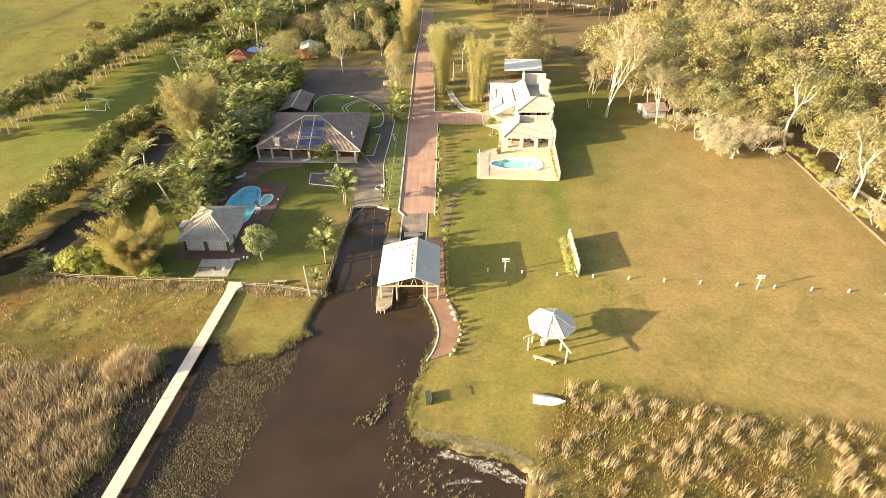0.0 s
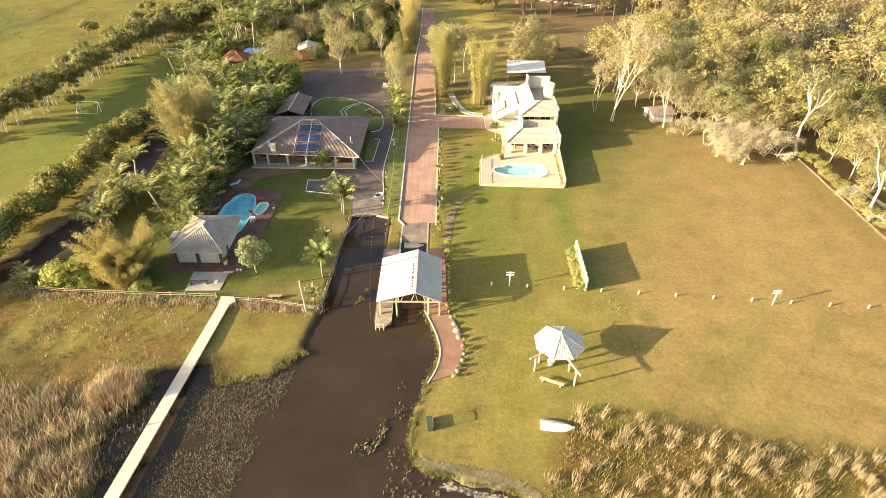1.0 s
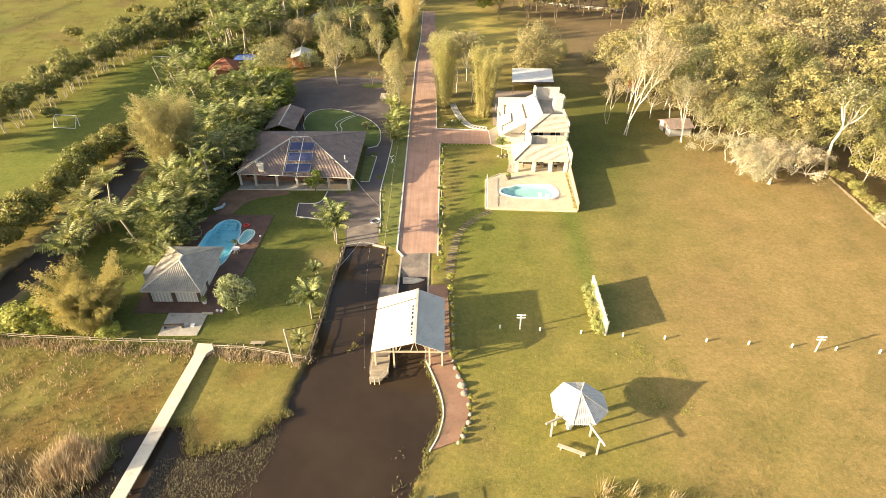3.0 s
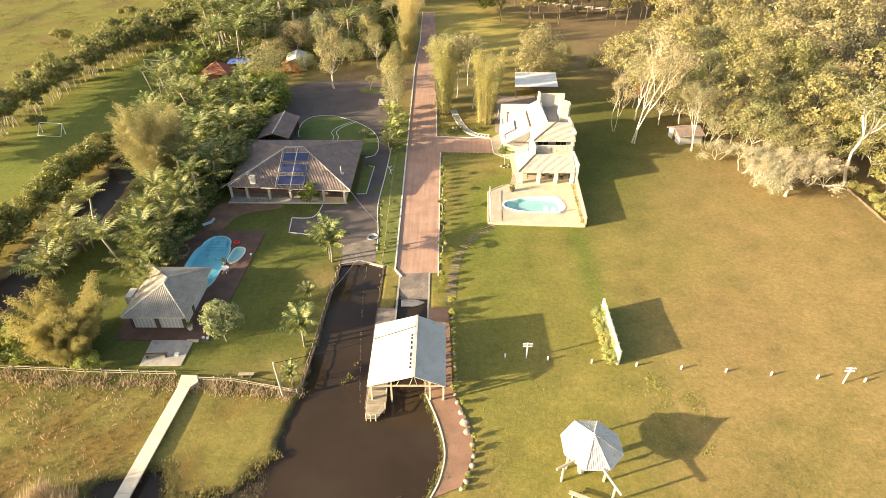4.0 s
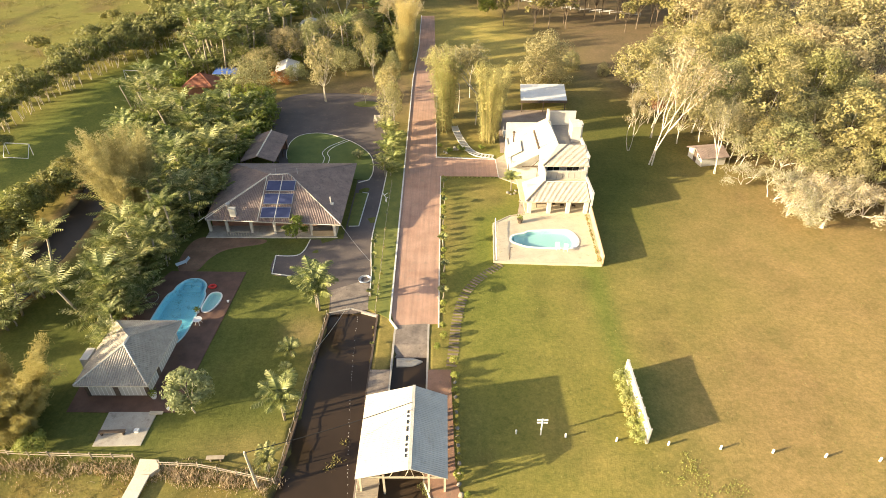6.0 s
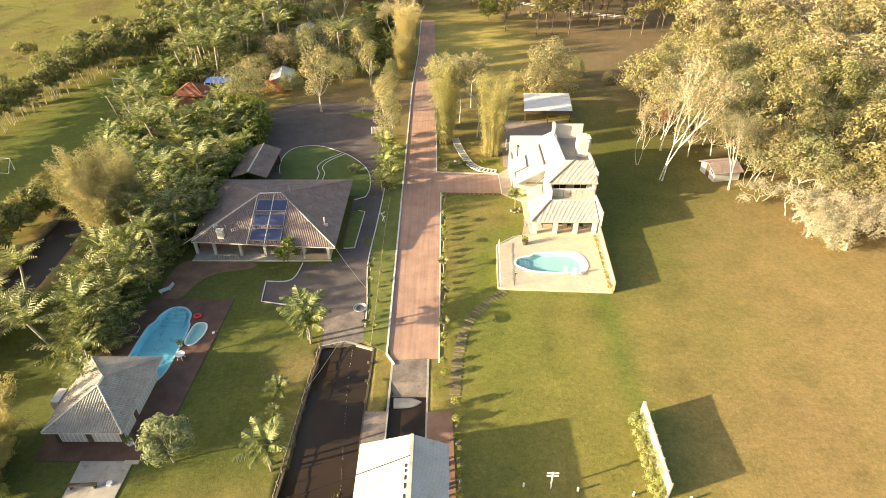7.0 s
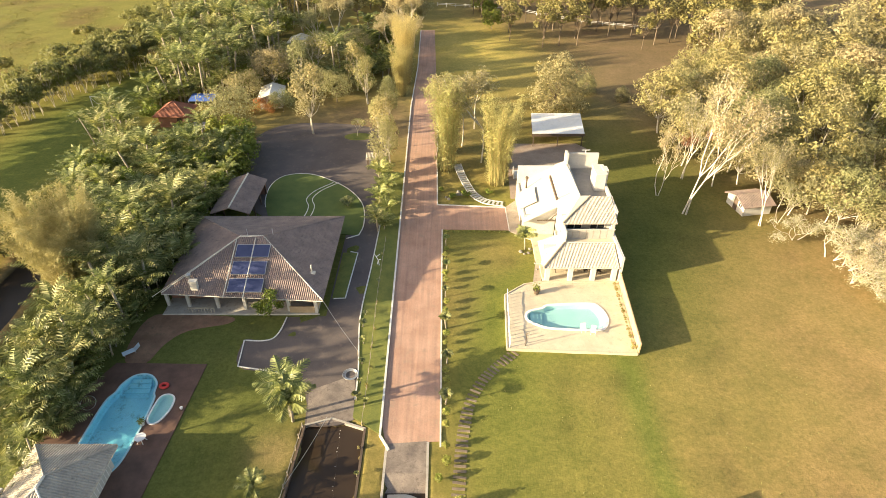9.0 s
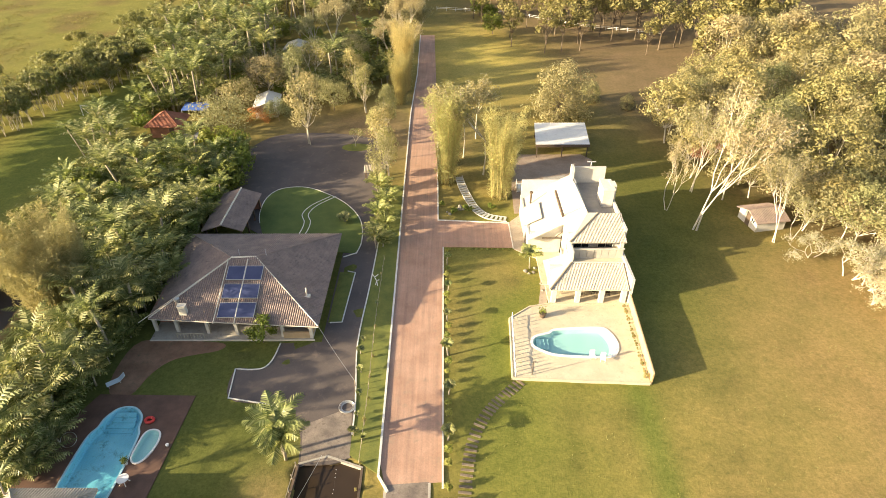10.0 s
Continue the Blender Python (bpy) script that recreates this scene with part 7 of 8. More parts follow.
TUFTS = [(2, 44), (9.5, 34), (14, 42), (64, 36), (64, 95), (45, 108), (24, 88), (7, 88), (2, 76)]
blades("grass_tufts", M["sedge2"], spots_in(TUFTS, 1500, 41, 0.5, 1.4, 0, -0.5, 5.0), "small tufts of longer grass in the lawn", 0.09, 0.04, 1.6, 42, 3, 0.14, "grass")
blades("grass_tufts", M["sedge2"], spots_in([(16, 42), (30, 38.5), (46, 38), (64, 37), (64, 60), (40, 56), (26, 46)], 2600, 43, 0.5, 1.5, 0, -0.2, 2.5), "rough tufts of grass near the reeds", 0.09, 0.028, 1.6, 44, 4, 0.22, "grass")
blades("tussocks", M["sedge2"], spots_in([(-91, 110), (-91, 160), (-82, 195), (-76, 230), (-160, 260), (-170, 110)], 3000, 45, 0.6, 1.5, 0, -0.2, 6.0), "rough grass tussocks in the far pasture", 0.3, 0.07, 1.3, 46, 5, 0.5, "grass")
blades("clover_patch", M["leaf_fresh"], spots_in([(19, 50), (26, 50), (27, 58), (20, 62)], 200, 47, 0.5, 1.3, 0, -0.1, 2.0), "leafy green weeds growing in the lawn", 0.10, 0.04, 1.4, 48, 7, 0.18, "weeds")
blades("meadow_weeds", M["reed_tan"], spots_in(MEADOW_IN, 420, 49, 0.5, 1.2, 0, 0.1, 3.0), "dry reddish stalks standing in the meadow", 0.4, 0.025, 0.7, 50, 5, 0.25, "grass")
# ragged grass hanging over the shore, washed-up straw and scum at the lawn's foot
def shore(a, b, n, seed, inland=0.25, wide=0.3, z=-0.08):
    rng = np.random.default_rng(seed)
    pts = np.array(curve2(LAKE[a:b], 12))
    k = rng.integers(0, len(pts) - 1, n)
    p = pts[k] + (pts[k + 1] - pts[k]) * rng.random(n)[:, None]
    return np.column_stack([p + rng.normal(0, wide, (n, 2)), rng.uniform(0.5, 1.2, n), np.full(n, z)])


blades("shore_grass", M["sedge"], shore(24, 40, 900, 61), "ragged marsh grass along the water's edge", 0.26, 0.03, 1.0, 62, 8, 0.18, "grass")
blades("shore_grass", M["sedge"], shore(10, 20, 520, 63, wide=0.22), "ragged grass along the lawn's shore", 0.26, 0.025, 1.2, 64, 8, 0.15, "grass")
blades("reeds", M["reed_tan"], spots_in([(-35.5, 42), (-30.2, 42.5), (-30.2, 45.6), (-34, 46)], 160, 65, 0.8, 1.3), "taller clump of pale reeds beside the shore", 2.0, 0.022, 0.35, 66, 18, 0.3)
WRACK = np.array(curve2([(-1.0, 36.2), (0.8, 35.6), (3.0, 35.2), (5.6, 34.6), (7.8, 33.6), (9.4, 32.6)], 40))
rng = np.random.default_rng(67)
blades("washed_up_straw", M["reed"], np.column_stack([WRACK + rng.normal(0, 0.16, WRACK.shape), rng.uniform(0.6, 1.2, len(WRACK)), np.full(len(WRACK), 0.02)]), "pale dead straw washed up along the shore", 0.08, 0.028, 6.0, 68, 14, 0.16, "straw")
for cx, cy, rx, ry, rz in ((2.2, 33.6, 1.3, 0.4, -0.2), (5.2, 32.6, 2.0, 0.6, -0.32), (7.7, 31.3, 1.2, 0.55, -0.45), (3.5, 30.9, 1.4, 0.25, 0.1)):
    ring = []
    for k in range(26):
        a = 2 * math.pi * k / 26
        w = 1 + 0.3 * math.sin(3 * a + cx) + 0.18 * math.sin(7 * a + cy)
        x, y = rx * w * math.cos(a), ry * w * math.sin(a)
        ring.append((cx + x * math.cos(rz) - y * math.sin(rz), cy + x * math.sin(rz) + y * math.cos(rz)))
    solid("foam", Geo().prism(ring, WATER_Z - 0.02, WATER_Z + 0.012), M["foam"], "patch of pale scum floating against the shore", "foam", "stuff")
rng = np.random.default_rng(71)
FOOT = np.array(curve2([(-54, 60.4), (-46, 59.6), (-36, 58.9), (-25.6, 58.4), (-20, 57.8), (-14.6, 57.0)], 40))
blades("dry_grass", M["reed_tan"], np.column_stack([FOOT + rng.normal(0, 0.45, FOOT.shape), rng.uniform(0.5, 1.2, len(FOOT)), np.zeros(len(FOOT))]), "dry brown grass grown up along the fence", 0.5, 0.025, 1.0, 72, 26, 0.35, "grass")

# ---- garden details ----
# free-standing planted screen on the lawn
scr = thing("garden_screen", (19.4, 65.8, 0), "white garden screen wall standing on the lawn", "screen wall")
part("panel", Geo().prism([(-0.14, -4.4), (0.06, -4.4), (0.26, 4.4), (0.06, 4.4)], -0.1, 2.0), M["white_wall"], scr)
for k in range(8):
    y = -4.3 + 1.22 * k
    part("stiffener", Geo().box(0.08 + 0.022 * k, y, 0, 0.18 + 0.022 * k, y + 0.1, 2.0), M["white_wall"], scr)
hb = dome("bush", 201, 1.25, 0.78, 0.0, "pale yellow-green clipped bush against the screen wall", "bush", "trunk_brown", "leaf_lime", 700, 0.13, 14, 1, 0.02, 0.9)
place([hb], [(18.55 + 0.03 * k, 61.9 + 1.42 * k, 0.95 + 0.1 * math.sin(3 * k)) for k in range(6)], "bushes along the screen")
vine = np.random.default_rng(7)
pts = np.column_stack([np.full(900, 19.2), vine.uniform(61.6, 70, 900), vine.uniform(0.2, 1.9, 900) ** 1.0])
pts = pts[wobble(pts[:, 1], pts[:, 2] * 3, 1.6, 2) > -0.1]
pts[:, 0] += 0.018 * (pts[:, 1] - 65.8)
cl = new("climber", leaf_mesh("climber", M["leaf_lime"], pts, vine.uniform(0.1, 0.2, len(pts)), 0.04, vine))
tagged(cl, "yellow-green climber growing over the screen wall", "climber", kind="stuff")

# shrubs along the drive, in one row
sh = [dome("shrub", 210, 1.15, 0.42, 0.1, "small upright clipped shrub beside the drive", "shrub", "trunk_brown", "leaf_fresh", 260, 0.14, 9), palm("young_palm", 211, [1.5], "thin young palm in the row beside the drive", "palm tree", 8, 0.8)]
rng = random.Random(9)
ROW = [(0.55 + rng.uniform(-0.08, 0.08), 79.2 + 1.36 * k, rng.uniform(0.75, 1.1)) for k in range(25)]
place([sh[0]], [p for k, p in enumerate(ROW) if k % 4 != 2], "shrub row beside the drive")
place([sh[1]], [p for k, p in enumerate(ROW) if k % 4 == 2], "young palms beside the drive")
low = dome("shrub", 213, 0.5, 0.32, 0.0, "low edging plant along the kerb", "shrub", "trunk_brown", "leaf_fresh", 120, 0.12, 6)
place([low], [(0.9 + 0.72 * k, 112.35, rng.uniform(0.6, 1.0)) for k in range(12)] + [(7.9 + 0.3 * math.sin(k), 90.3 + 1.1 * k, rng.uniform(0.6, 1.0)) for k in range(7)], "edging plants")
wp = dome("shrub", 214, 1.7, 0.62, 0.1, "leafy shrub between path and lawn", "shrub", "trunk_brown", "leaf_fresh", 420, 0.18, 12)
place([wp], [(1.9, 57.8, 0.7), (1.95, 59.7, 0.6), (1.85, 61.6, 0.65), (1.8, 63.6, 0.6), (1.75, 65.6, 0.65), (1.7, 67.4, 0.75), (1.75, 69.2, 1.0), (1.7, 71.2, 1.1), (0.6, 75.2, 0.95), (0.5, 76.8, 0.8), (-0.1, 73.5, 0.8), (2.6, 56.0, 0.6), (3.5, 50.6, 0.6), (2.9, 47.9, 0.55), (2.55, 46.6, 0.5), (3.6, 52.0, 0.55)], "waterside shrubs")

# rocks edging the waterside path
rr = random.Random(3)
me = bpy.data.meshes.new("boulder")
bm = bmesh.new()
bmesh.ops.create_icosphere(bm, subdivisions=2, radius=0.5)
for v in bm.verts:
    v.co *= 1 + 0.28 * noise.noise(v.co * 2.3)
    v.co.z *= 0.75
bm.to_mesh(me)
bm.free()
me.materials.append(M["stone"])
for k, (x, y, s) in enumerate([(2.75, 53.75, 1.0), (3.0, 52.6, 0.8), (3.45, 51.2, 0.6), (3.5, 50.0, 0.55), (3.3, 49.0, 0.6), (3.05, 48.2, 0.5), (2.75, 47.4, 0.6), (2.4, 54.9, 0.6), (2.1, 56.2, 0.55), (1.95, 57.2, 0.5), (2.3, 46.7, 0.5)] + [(2.0 - 0.025 * j, 58.3 + 0.95 * j, 0.42) for j in range(13)]):
    b = new("boulder", me)
    b.matrix_world = pose(x, y, 0.1, rr.uniform(-20, 20), rr.uniform(-20, 20), rr.uniform(0, 360)) @ Matrix.Diagonal((s, s * rr.uniform(0.7, 1.0), s, 1))
    tagged(b, "pale rounded boulder edging the waterside path", "boulder", "path boulders")

# sleepers of the garden path, and the white slatted path by the bamboo
def slat_path(name, line, width, step, depth, mat, label, z=0.04):
    p = thing(name, (*line[0], 0), label, "path")
    pts = curve2(line, 24)
    o, acc, last = Vector((*line[0], 0)), 0.0, Vector(pts[0])
    r = random.Random(int(width * 100))
    for a, b in zip(pts, pts[1:]):
        a, b = Vector(a), Vector(b)
        acc += (b - a).length
        if acc >= step:
            acc = 0.0
            d = (b - a).normalized()
            m = Matrix.Translation((b.x - o.x, b.y - o.y, 0)) @ Matrix.Rotation(math.atan2(d.y, d.x) + r.uniform(-0.06, 0.06), 4, "Z")
            part("slat", Geo().box(-depth / 2, -width / 2, -0.05, depth / 2, width / 2 * r.uniform(0.92, 1.06), z + r.uniform(-0.01, 0.02), m), M[mat], p)
    return p


slat_path("garden_path", [(8.3, 89.3), (6.6, 87.6), (4.9, 85.8), (3.6, 83.8), (2.75, 81.6), (2.25, 79.2), (1.9, 76.6), (1.7, 74.0), (1.4, 71.0)], 1.15, 0.5, 0.24, "sleeper", "curved garden path of weathered timber sleepers")
slat_path("slatted_path", [(2.5, 133.2), (3.1, 129.5), (4.0, 125.5), (5.0, 122.6), (6.6, 120.7), (9.2, 119.9)], 1.2, 0.6, 0.34, "white_wall", "curved white slatted garden path", 0.12)
for s in (-1, 1):
    ln = curve2([(2.5 + 0.62 * s, 133.2), (3.1 + 0.62 * s, 129.5), (4.0 + 0.6 * s, 125.6 + 0.1 * s), (5.0 + 0.5 * s, 122.6 + 0.4 * s), (6.6 + 0.3 * s, 120.7 + 0.55 * s), (9.2, 119.9 + 0.6 * s)], 6)
    kerb("kerb", ln, "white edging of the slatted path", 0.08, 0.14)
# rockery in the garden corner
for k, (x, y, s) in enumerate([(2.6, 122.9, 0.9), (2.1, 122.6, 0.6), (3.1, 122.7, 0.5), (2.5, 123.5, 0.6), (1.0, 121.3, 0.5), (0.6, 121.8, 0.4), (3.4, 123.3, 0.6)]):
    b = new("boulder", me)
    b.matrix_world = pose(x, y, 0.1, 10 * k, 15 * k, 70 * k) @ Matrix.Diagonal((s, s, s * 1.2, 1))
    tagged(b, "pale rockery stone in the garden corner", "boulder", "rockery stones")
place([dome("shrub", 216, 0.9, 0.8, 0.0, "low dark shrub round the rockery", "shrub", "trunk_brown", "leaf_green", 300, 0.2, 8)], [(3.6, 122.4, 1.0), (1.6, 121.8, 0.8), (7.2, 123.2, 0.8), (-0.1, 124, 0.6)], "rockery shrubs")

# planted strip between forecourt and drive
solid("planted_strip", Geo().prism([(-8.45, 80.3), (-6.9, 79.2), (-5.75, 78.4), (-5.75, 79.5), (-6.1, 112), (-6.4, 130), (-8.8, 130), (-8.85, 112), (-9.05, 104), (-9.35, 94.5), (-8.6, 86.5)], -0.05, 0.055), M["lawn_strip"], "grass strip between forecourt and brick drive", "lawn", "structure")
st2 = [palm("young_palm", 220, [1.3], "thin young palm tied to a stake", "palm tree", 7, 0.9), dome("shrub", 221, 1.0, 0.35, 0.1, "flowering garden shrub in the grass strip", "shrub", "trunk_brown", "leaf_fresh2", 200, 0.14, 7)]
place(st2, [(-8.35, 82.4, 0.62), (-7.5, 84.0, 0.68), (-8.25, 84.6, 0.56), (-7.3, 86.6, 0.74), (-8.35, 87.3, 0.74), (-7.35, 79.4, 0.62), (-8.5, 90.3, 0.81), (-7.6, 89.6, 0.62), (-8.9, 93.0, 0.99), (-7.5, 92.5, 0.68), (-8.8, 95.0, 0.62), (-7.7, 97.2, 0.56), (-7.8, 101, 0.56), (-7.9, 107, 0.56), (-7.3, 82.0, 0.62), (-7.45, 76.8, 0.56), (-7.3, 74.0, 0.50)], "strip plants")
fence_line("stake_fence", [(-7.45, 79.3), (-7.5, 88), (-7.75, 98), (-7.7, 110)], "slim stakes and wire along the grass strip", 2.2, (0.55,), 0.8, "wood_grey", "", 0.03)
wf = thing("wire_figure", (-8.4, 104.8, 0), "white bent-wire garden ornament", "ornament")
for k, q in enumerate(([(0, 0, 0), (0.15, 0.3, 0.5), (-0.1, 0.5, 0.9)], [(0.15, 0.3, 0.5), (0.5, 0.1, 0.8)], [(-0.1, 0.5, 0.9), (0.35, 0.8, 1.1)], [(-0.1, 0.5, 0.9), (-0.35, 0.7, 1.2)], [(0.3, -0.2, 0), (0.15, 0.3, 0.5)])):
    part("rod", Geo().tube(q, 0.05, 5), M["white_plastic"], wf)
hz = thing("hose_coil", (-9.35, 85.7, 0.05), "coiled pale garden hose lying on the landing", "hose")
for k in range(5):
    r = 0.55 + 0.06 * k
    part("coil", Geo().tube([(r * math.cos(a * 0.35) + 0.05 * math.sin(k), r * math.sin(a * 0.35), 0.04 + 0.02 * k) for a in range(19)], 0.03, 5), M["steel"], hz)
cb = Geo()
A, B = Vector((-13.6, 94.9, 2.5)), Vector((-8.9, 88.4, 0.9))
cb.tube([A.lerp(B, k / 8) - Vector((0, 0, 0.25 * math.sin(math.pi * k / 8))) for k in range(9)], 0.02, 4)
solid("cable", cb, M["steel"], "thin cable slung from the house corner to a stake", "cable")
solid("stake", Geo().tube([(-8.9, 88.4, 0), (-8.9, 88.4, 0.95)], 0.05, 6), M["wood_grey"], "short timber stake holding a cable", "stake")
A, B = Vector((-10.9, 80.2, 0.2)), Vector((-13.3, 72.9, 0.5))
solid("cable", Geo().tube([A.lerp(B, k / 8) - Vector((0, 0, 0.2 * math.sin(math.pi * k / 8))) for k in range(9)], 0.025, 4), M["steel"], "mooring rope stretched across the corner of the canal", "rope")
A, B = Vector((-15.8, 57.15, 4.55)), Vector((-2.2, 62.4, 4.6))
solid("cable", Geo().tube([A.lerp(B, k / 10) - Vector((0, 0, 0.3 * math.sin(math.pi * k / 10))) for k in range(11)], 0.035, 4), M["black_rubber"], "dark overhead cable from the pole to the boathouse", "cable")

# float line on the canal
fl = thing("float_line", (-9.5, 79, WATER_Z), "line of small white floats on the canal", "float line")
part("rope", Geo().tube([(0, 0, 0.0), (0.55, -10, 0.0), (1.55, -19.5, 0.0), (2.0, -24, 0.0)], 0.005, 4), M["wood_dark"], fl)
fm = Geo().tube([(0, 0, -0.05), (0, 0, 0.0), (0, 0, 0.06)], [0.018, 0.03, 0.012], 6).mesh("float", M["white_plastic"])
r = random.Random(5)
for k in range(62):
    if r.random() < 0.55:
        continue
    s = k / 62
    p = part("float", fm, None, fl)
    p.location = (0.0 + 2.0 * s ** 1.5 + r.uniform(-0.03, 0.03), -24 * s, 0.02)
blades("water_weed", M["sedge"], spots_in([(-10.2, 58.6), (-8.6, 59.2), (-8.2, 62), (-8.7, 62.2), (-9.3, 60.4)], 24, 51, 0.4, 0.9, WATER_Z), "small raft of green weed on the canal", 0.22, 0.05, 1.4, 52, 5, 0.15, "water weed")

# upturned dinghy lying across the foot of the slipway
bo = thing("dinghy", (-3.1, 71.8, -0.34), "upturned pale grey dinghy at the foot of the slipway", "boat", rz=3)
hg = Geo()
for i in range(10):
    for j in range(6):
        q = [rows[i][j], rows[i][j + 1], rows[i + 1][j + 1], rows[i + 1][j]]
        hg.add([Vector((v.x * 0.85, v.y * 1.05, v.z * 0.9)) for v in q], [(0, 3, 2, 1)])
part("hull", hg, M["concrete"], bo)
part("keel", Geo().box(-1.3, -0.03, 0.40, 0.9, 0.03, 0.45), M["concrete"], bo)

# terrace furniture by the blue pool
tb = thing("garden_table", (-27.55, 77.5, 0.08), "round white plastic garden table on the terrace", "table")
part("top", Geo().tube([(0, 0, 0.66), (0, 0, 0.70)], 0.5, 18), M["white_plastic"], tb)
for a in range(4):
    c, s = math.cos(a * 1.571 + 0.6), math.sin(a * 1.571 + 0.6)
    part("leg", Geo().tube([(0.12 * c, 0.12 * s, 0.66), (0.42 * c, 0.42 * s, 0)], 0.035, 5), M["white_plastic"], tb)
rf = thing("pool_float", (-28.05, 84.1, 0.1), "red inflatable pool float at the pool's edge", "pool float")
part("ring", Geo().tube([(0.38 * math.cos(a * 0.42), 0.3 * math.sin(a * 0.42), 0.14) for a in range(16)], 0.14, 7), M["red_plastic"], rf)
for x, y, rz in ((-33.4, 88.9, -52),):
    lo = thing("sun_lounger", (x, y, 0.05), "pale blue-white sun lounger beside the terrace", "sun lounger", "sun loungers", rz=rz)
    part("bed", Geo().box(-0.32, -0.95, 0.28, 0.32, 0.35, 0.34), M["lounger"], lo)
    part("backrest", Geo().box(-0.32, 0, 0, 0.32, 0.7, 0.05, pose(0, 0.35, 0.32, 35, 0, 0)), M["lounger"], lo)
    for sx in (-0.26, 0.26):
        for sy in (-0.8, 0.3):
            part("leg", Geo().tube([(sx, sy, 0), (sx, sy, 0.3)], 0.025, 5), M["white_plastic"], lo)
hp = thing("hoop", (-34.4, 81.6, 0.08), "thin pale hoop leaning in the plants", "hoop")
part("ring", Geo().tube([(0.75 * math.cos(a * 0.35), 0.55 * math.sin(a * 0.35), 0.5 + 0.4 * math.sin(a * 0.35)) for a in range(19)], 0.025, 5), M["steel"], hp)


def pot(x, y, z, r, label, mat="white_plastic", plant=True):
    p = thing("flower_pot", (x, y, z), label, "flower pot")
    part("pot", Geo().tube([(0, 0, 0), (0, 0, r * 1.3), (0, 0, r * 1.45)], [r * 0.7, r, r * 1.08], 12), M[mat], p)
    if plant:
        nr = np.random.default_rng(int(abs(x * 10)))
        part("plant", leaf_mesh("plant", M["leaf_green"], np.tile((0, 0, r * 2.2), (90, 1)), nr.uniform(0.1, 0.22, 90), r * 0.55, nr), None, p)
    return p


pot(-28.3, 66.7, 0.08, 0.32, "white bowl with a dark shrub at the pool house corner")
pot(-26.3, 65.2, 0.08, 0.16, "small white pot on the terrace edge", plant=False)
pot(-25.8, 65.15, 0.08, 0.16, "small white pot on the terrace edge", plant=False)
pot(-25.3, 81.3, 0.08, 0.15, "small pale pot beside the children's pool", plant=False)
pot(-28.3, 79.4, 0.08, 0.25, "potted palm between the two pools", "white_plastic")
bx = thing("bench", (-30.4, 62.3, 0.1), "dark timber bench standing on the concrete slab", "bench", rz=3)
part("seat", Geo().box(-1.2, -0.18, 0.4, 1.2, 0.18, 0.46), M["wood_dark"], bx)
for s in (-1.0, 1.0):
    part("leg", Geo().box(s - 0.06, -0.16, 0, s + 0.06, 0.16, 0.4), M["wood_dark"], bx)
solid("box", Geo().prism(rounded(-28.55, 62.45, -28.1, 62.85, 0.08), 0.1, 0.32), M["white_plastic"], "small white box on the concrete slab", "box")
solid("doorstep", Geo().prism(rounded(-28.0, 64.6, -26.7, 64.95, 0.05), 0.08, 0.2), M["wood_pale"], "pale timber doorstep at the terrace edge", "step")

# plants and furniture of the white house
place([palm("palm", 230, [1.9], "palm in a bed beside the white house", "palm tree", 18, 1.7, "leaf_lime")], [(11.2, 108.2, 1.0)], "")
for k, (x, y, s) in enumerate([(10.6, 107.6, 0.6), (11.6, 107.3, 0.5), (11.9, 108.2, 0.5), (11.0, 107.1, 0.4), (12.2, 105.0, 0.4), (12.2, 103.6, 0.4)]):
    b = new("boulder", me)
    b.matrix_world = pose(x, y, 0.05, 15 * k, 0, 50 * k) @ Matrix.Diagonal((s, s, s, 1))
    tagged(b, "pale stone round the palm bed", "boulder", "palm bed stones")
pot(11.5, 98.6, 0.3, 0.42, "dark pot with a small shrub on the sun deck", "wood_dark")
solid("side_walk", Geo().prism([(9.6, 112.4), (9.5, 119.0), (11.2, 121), (11.3, 111.6), (13.2, 111.4), (13.2, 104.6), (12.4, 101.1), (11.4, 101.0), (12.2, 105), (12.3, 110.3)], -0.05, 0.12), M["walk_paving"], "cream paved walk beside the white house", "paving", "structure")
for x, y, rz, lab in ((15.9, 92.0, 5, "white sun chair at the pool's edge"), (16.9, 91.6, -12, "white sun chair at the pool's edge"), (18.2, 102.8, 90, "wicker chair in the shade of the veranda"), (19.9, 102.6, 80, "wicker chair in the shade of the veranda"), (17.0, 103.2, 100, "wicker chair in the shade of the veranda")):
    ch = thing("garden_chair", (x, y, 0.31), lab, "chair", rz=rz)
    mat = "white_plastic" if y < 95 else "wood_dark"
    part("seat", Geo().box(-0.27, -0.27, 0.38, 0.27, 0.27, 0.43), M[mat], ch)
    part("backrest", Geo().box(-0.27, 0, 0, 0.27, 0.05, 0.5, pose(0, 0.24, 0.42, -12, 0, 0)), M[mat], ch)
    for sx in (-0.23, 0.23):
        for sy in (-0.23, 0.23):
            part("leg", Geo().tube([(sx, sy, 0), (sx, sy, 0.39)], 0.025, 5), M[mat], ch)
tb2 = thing("dining_table", (15.2, 103.0, 0.32), "dark timber dining table on the veranda", "table")
part("top", Geo().box(-0.9, -0.45, 0.7, 0.9, 0.45, 0.76), M["wood_dark"], tb2)
for sx in (-0.8, 0.8):
    for sy in (-0.35, 0.35):
        part("leg", Geo().box(sx - 0.04, sy - 0.04, 0, sx + 0.04, sy + 0.04, 0.7), M["wood_dark"], tb2)
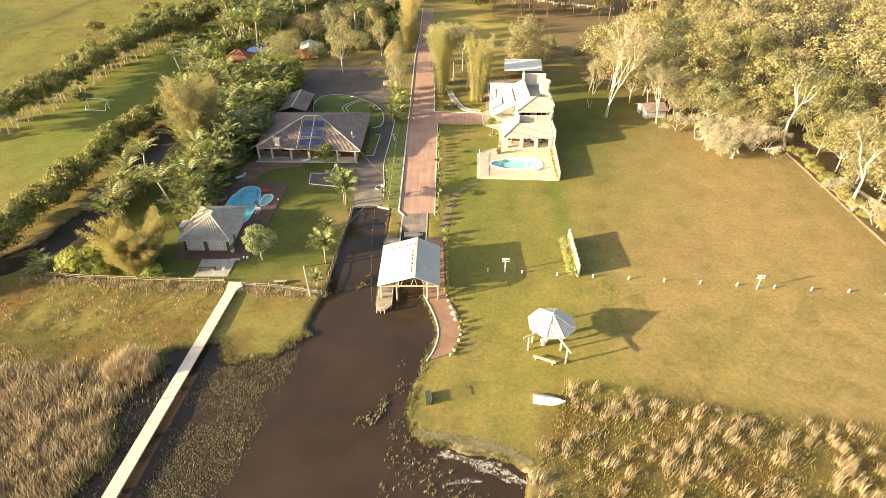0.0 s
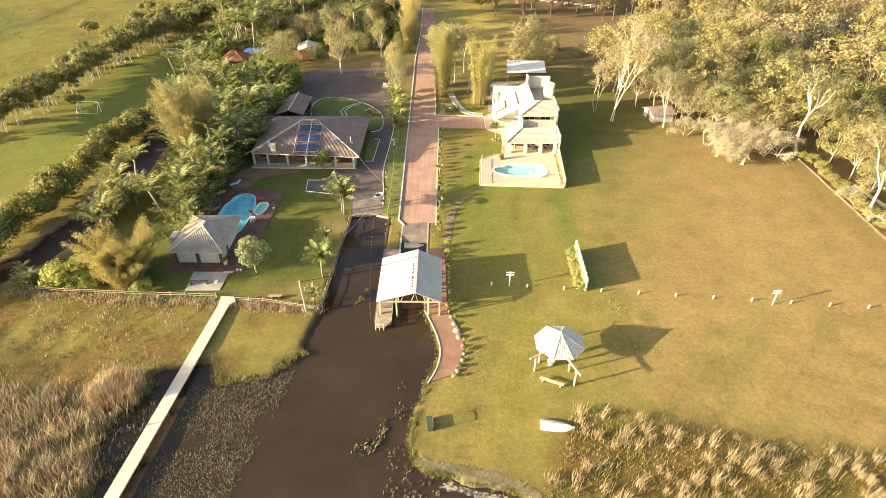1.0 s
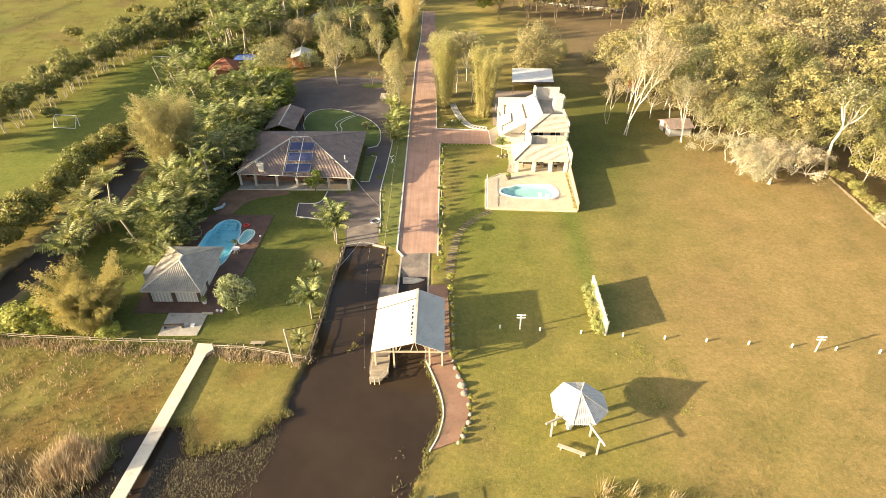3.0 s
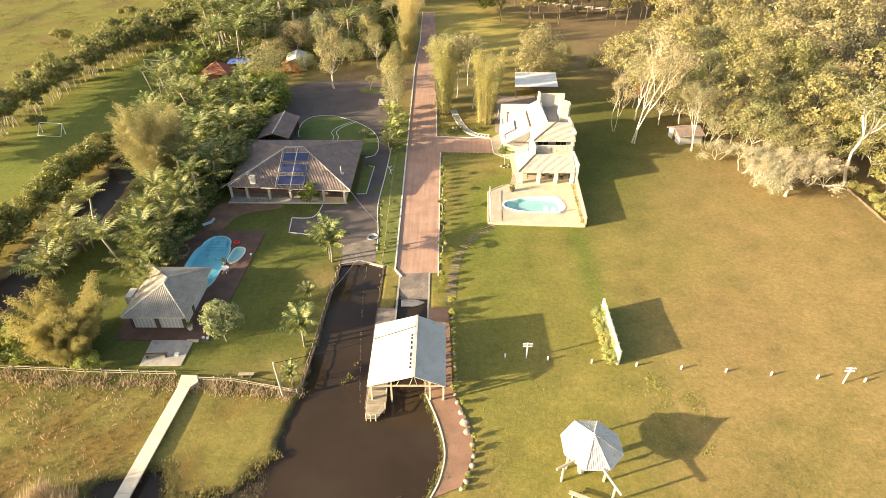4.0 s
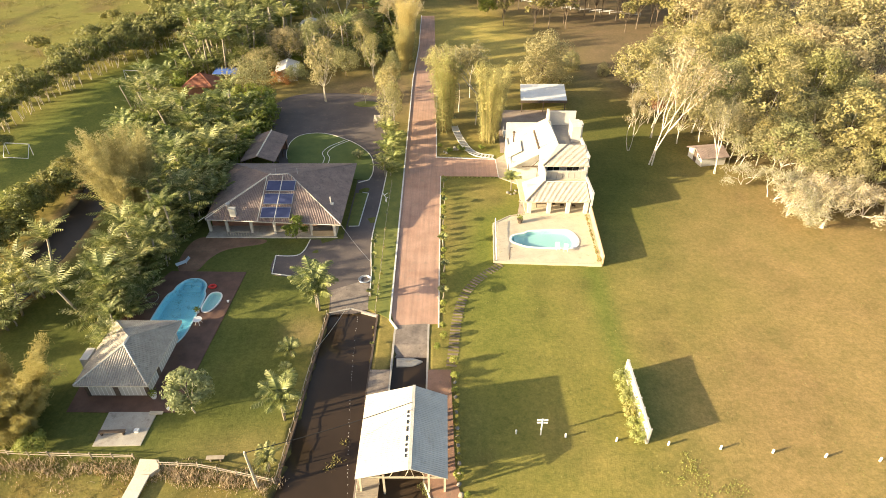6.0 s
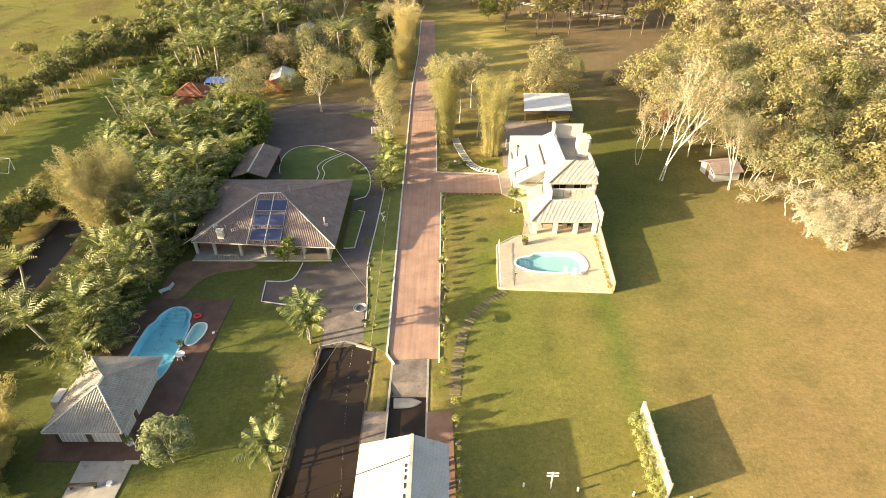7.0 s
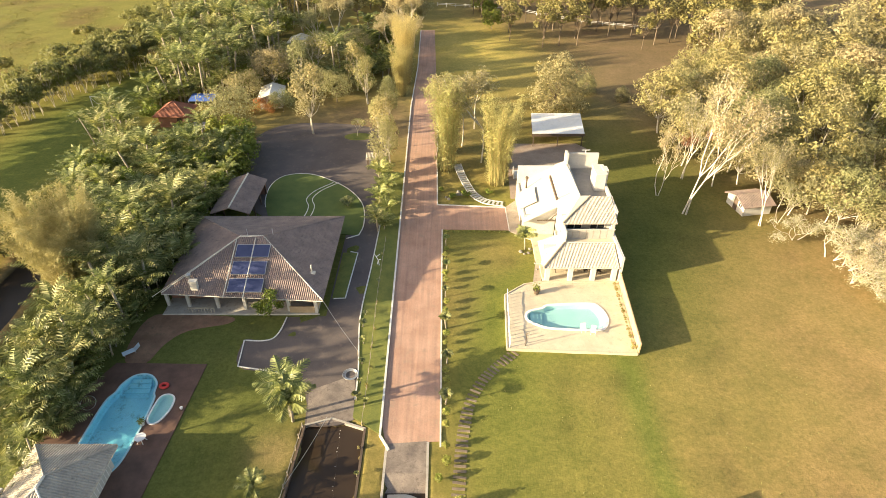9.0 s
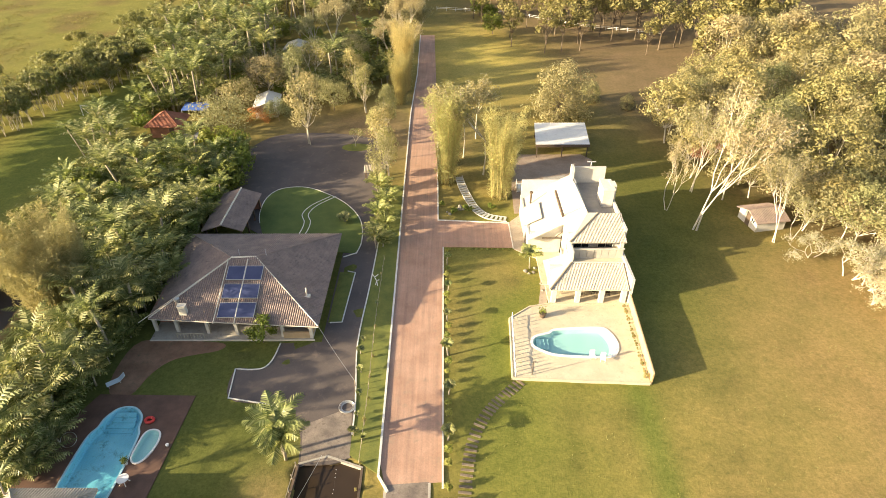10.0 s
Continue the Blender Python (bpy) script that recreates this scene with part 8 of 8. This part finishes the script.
deckpl = dome("shrub", 232, 1.2, 0.6, 0.0, "yellow-green climber bush at the foot of the garden wall", "shrub", "trunk_brown", "leaf_fresh2", 320, 0.17, 10)
place([deckpl], [(20.85 + 0.026 * k, 89.3 + 0.58 * k, (0.5, 0.75, 0.42, 0.85, 0.55, 0.68, 0.38)[k % 7]) for k in range(20)], "wall climbers", -0.25)
ps = thing("deck_post", (9.2, 89.7, 0.3), "slim dark shower post at the corner of the deck", "post")
part("pole", Geo().tube([(0, 0, 0), (0, 0, 1.9)], 0.05, 6), M["wood_dark"], ps)
part("arm", Geo().tube([(0, 0, 1.85), (0.3, 0, 1.9)], 0.04, 5), M["wood_dark"], ps)
pst = thing("signpost", (24.2, 134.0, 0), "T-shaped white washing-line post behind the house", "post")
part("pole", Geo().tube([(0, 0, 0), (0, 0, 2.2)], 0.06, 6), M["white_plastic"], pst)
part("crossbar", Geo().box(-0.7, -0.05, 2.1, 0.7, 0.05, 2.2), M["white_plastic"], pst)

# long planter beside the drive, kiosk roof among the trees
pl = thing("shelter", (-10.9, 131.8, 0), "small shelter with a grey tiled lean-to roof", "shelter")
g = Geo()
roof_tiles(g, (-1.7, -0.8, 1.9), (1.7, -0.8, 1.9), (1.7, 0.8, 2.4), (-1.7, 0.8, 2.4))
slab(g, [(-1.7, -0.8, 1.9), (1.7, -0.8, 1.9), (1.7, 0.8, 2.4), (-1.7, 0.8, 2.4)], 0.08)
part("roof", g, M["grey_tile"], pl)
for x in (-1.5, 1.5):
    for y in (-0.6, 0.6):
        part("post", Geo().box(x - 0.06, y - 0.06, 0, x + 0.06, y + 0.06, 2.1), M["wood_dark"], pl)
solid("tree_island", Geo().prism([(-15.5 + 2.6 * math.cos(a * 0.35), 144 + 1.5 * math.sin(a * 0.35)) for a in range(18)], -0.05, 0.1), M["lawn_strip"], "small grassed island under a bare tree", "lawn", "structure")

# boundary fence on the far side of the lawn
fence_line("fence", [(65.3, 99.5), (65.2, 85), (65.1, 68.5), (65.0, 55)], "low mossy stone-post fence along the boundary", 1.6, (0.2, 0.4), 0.5, "sleeper", "", 0.08)
lg = thing("log", (70.6, 83.5, 0), "pale fallen log lying behind the fence", "log", rz=100)
part("trunk", Geo().tube([(-6, 0, 0.35), (0, 0.2, 0.4), (6, -0.1, 0.45)], [0.35, 0.3, 0.22], 8), M["trunk_white"], lg)
for x, y, rz in ((54.5, 97.8, -20),):
    sm = thing("tree_stump", (x, y, 0), "pale weathered stump at the lawn's edge", "tree stump", "lawn-edge stumps", rz=rz)
    part("stump", Geo().tube([(0, 0, -0.1), (0.05, 0, 0.5), (0.2, 0.1, 1.3)], [0.3, 0.2, 0.14], 7), M["trunk_white"], sm)
    part("root", Geo().tube([(0, 0, 0.15), (-0.5, -0.3, 0.02)], [0.12, 0.04], 5), M["trunk_white"], sm)
# rails of the far paddock
fence_line("paddock_fence", [(-2, 243), (20, 238), (40, 222), (60, 214)], "white paddock rails at the far end of the grounds", 3.0, (0.6, 1.0), 1.2, "white_plastic", "", 0.06)
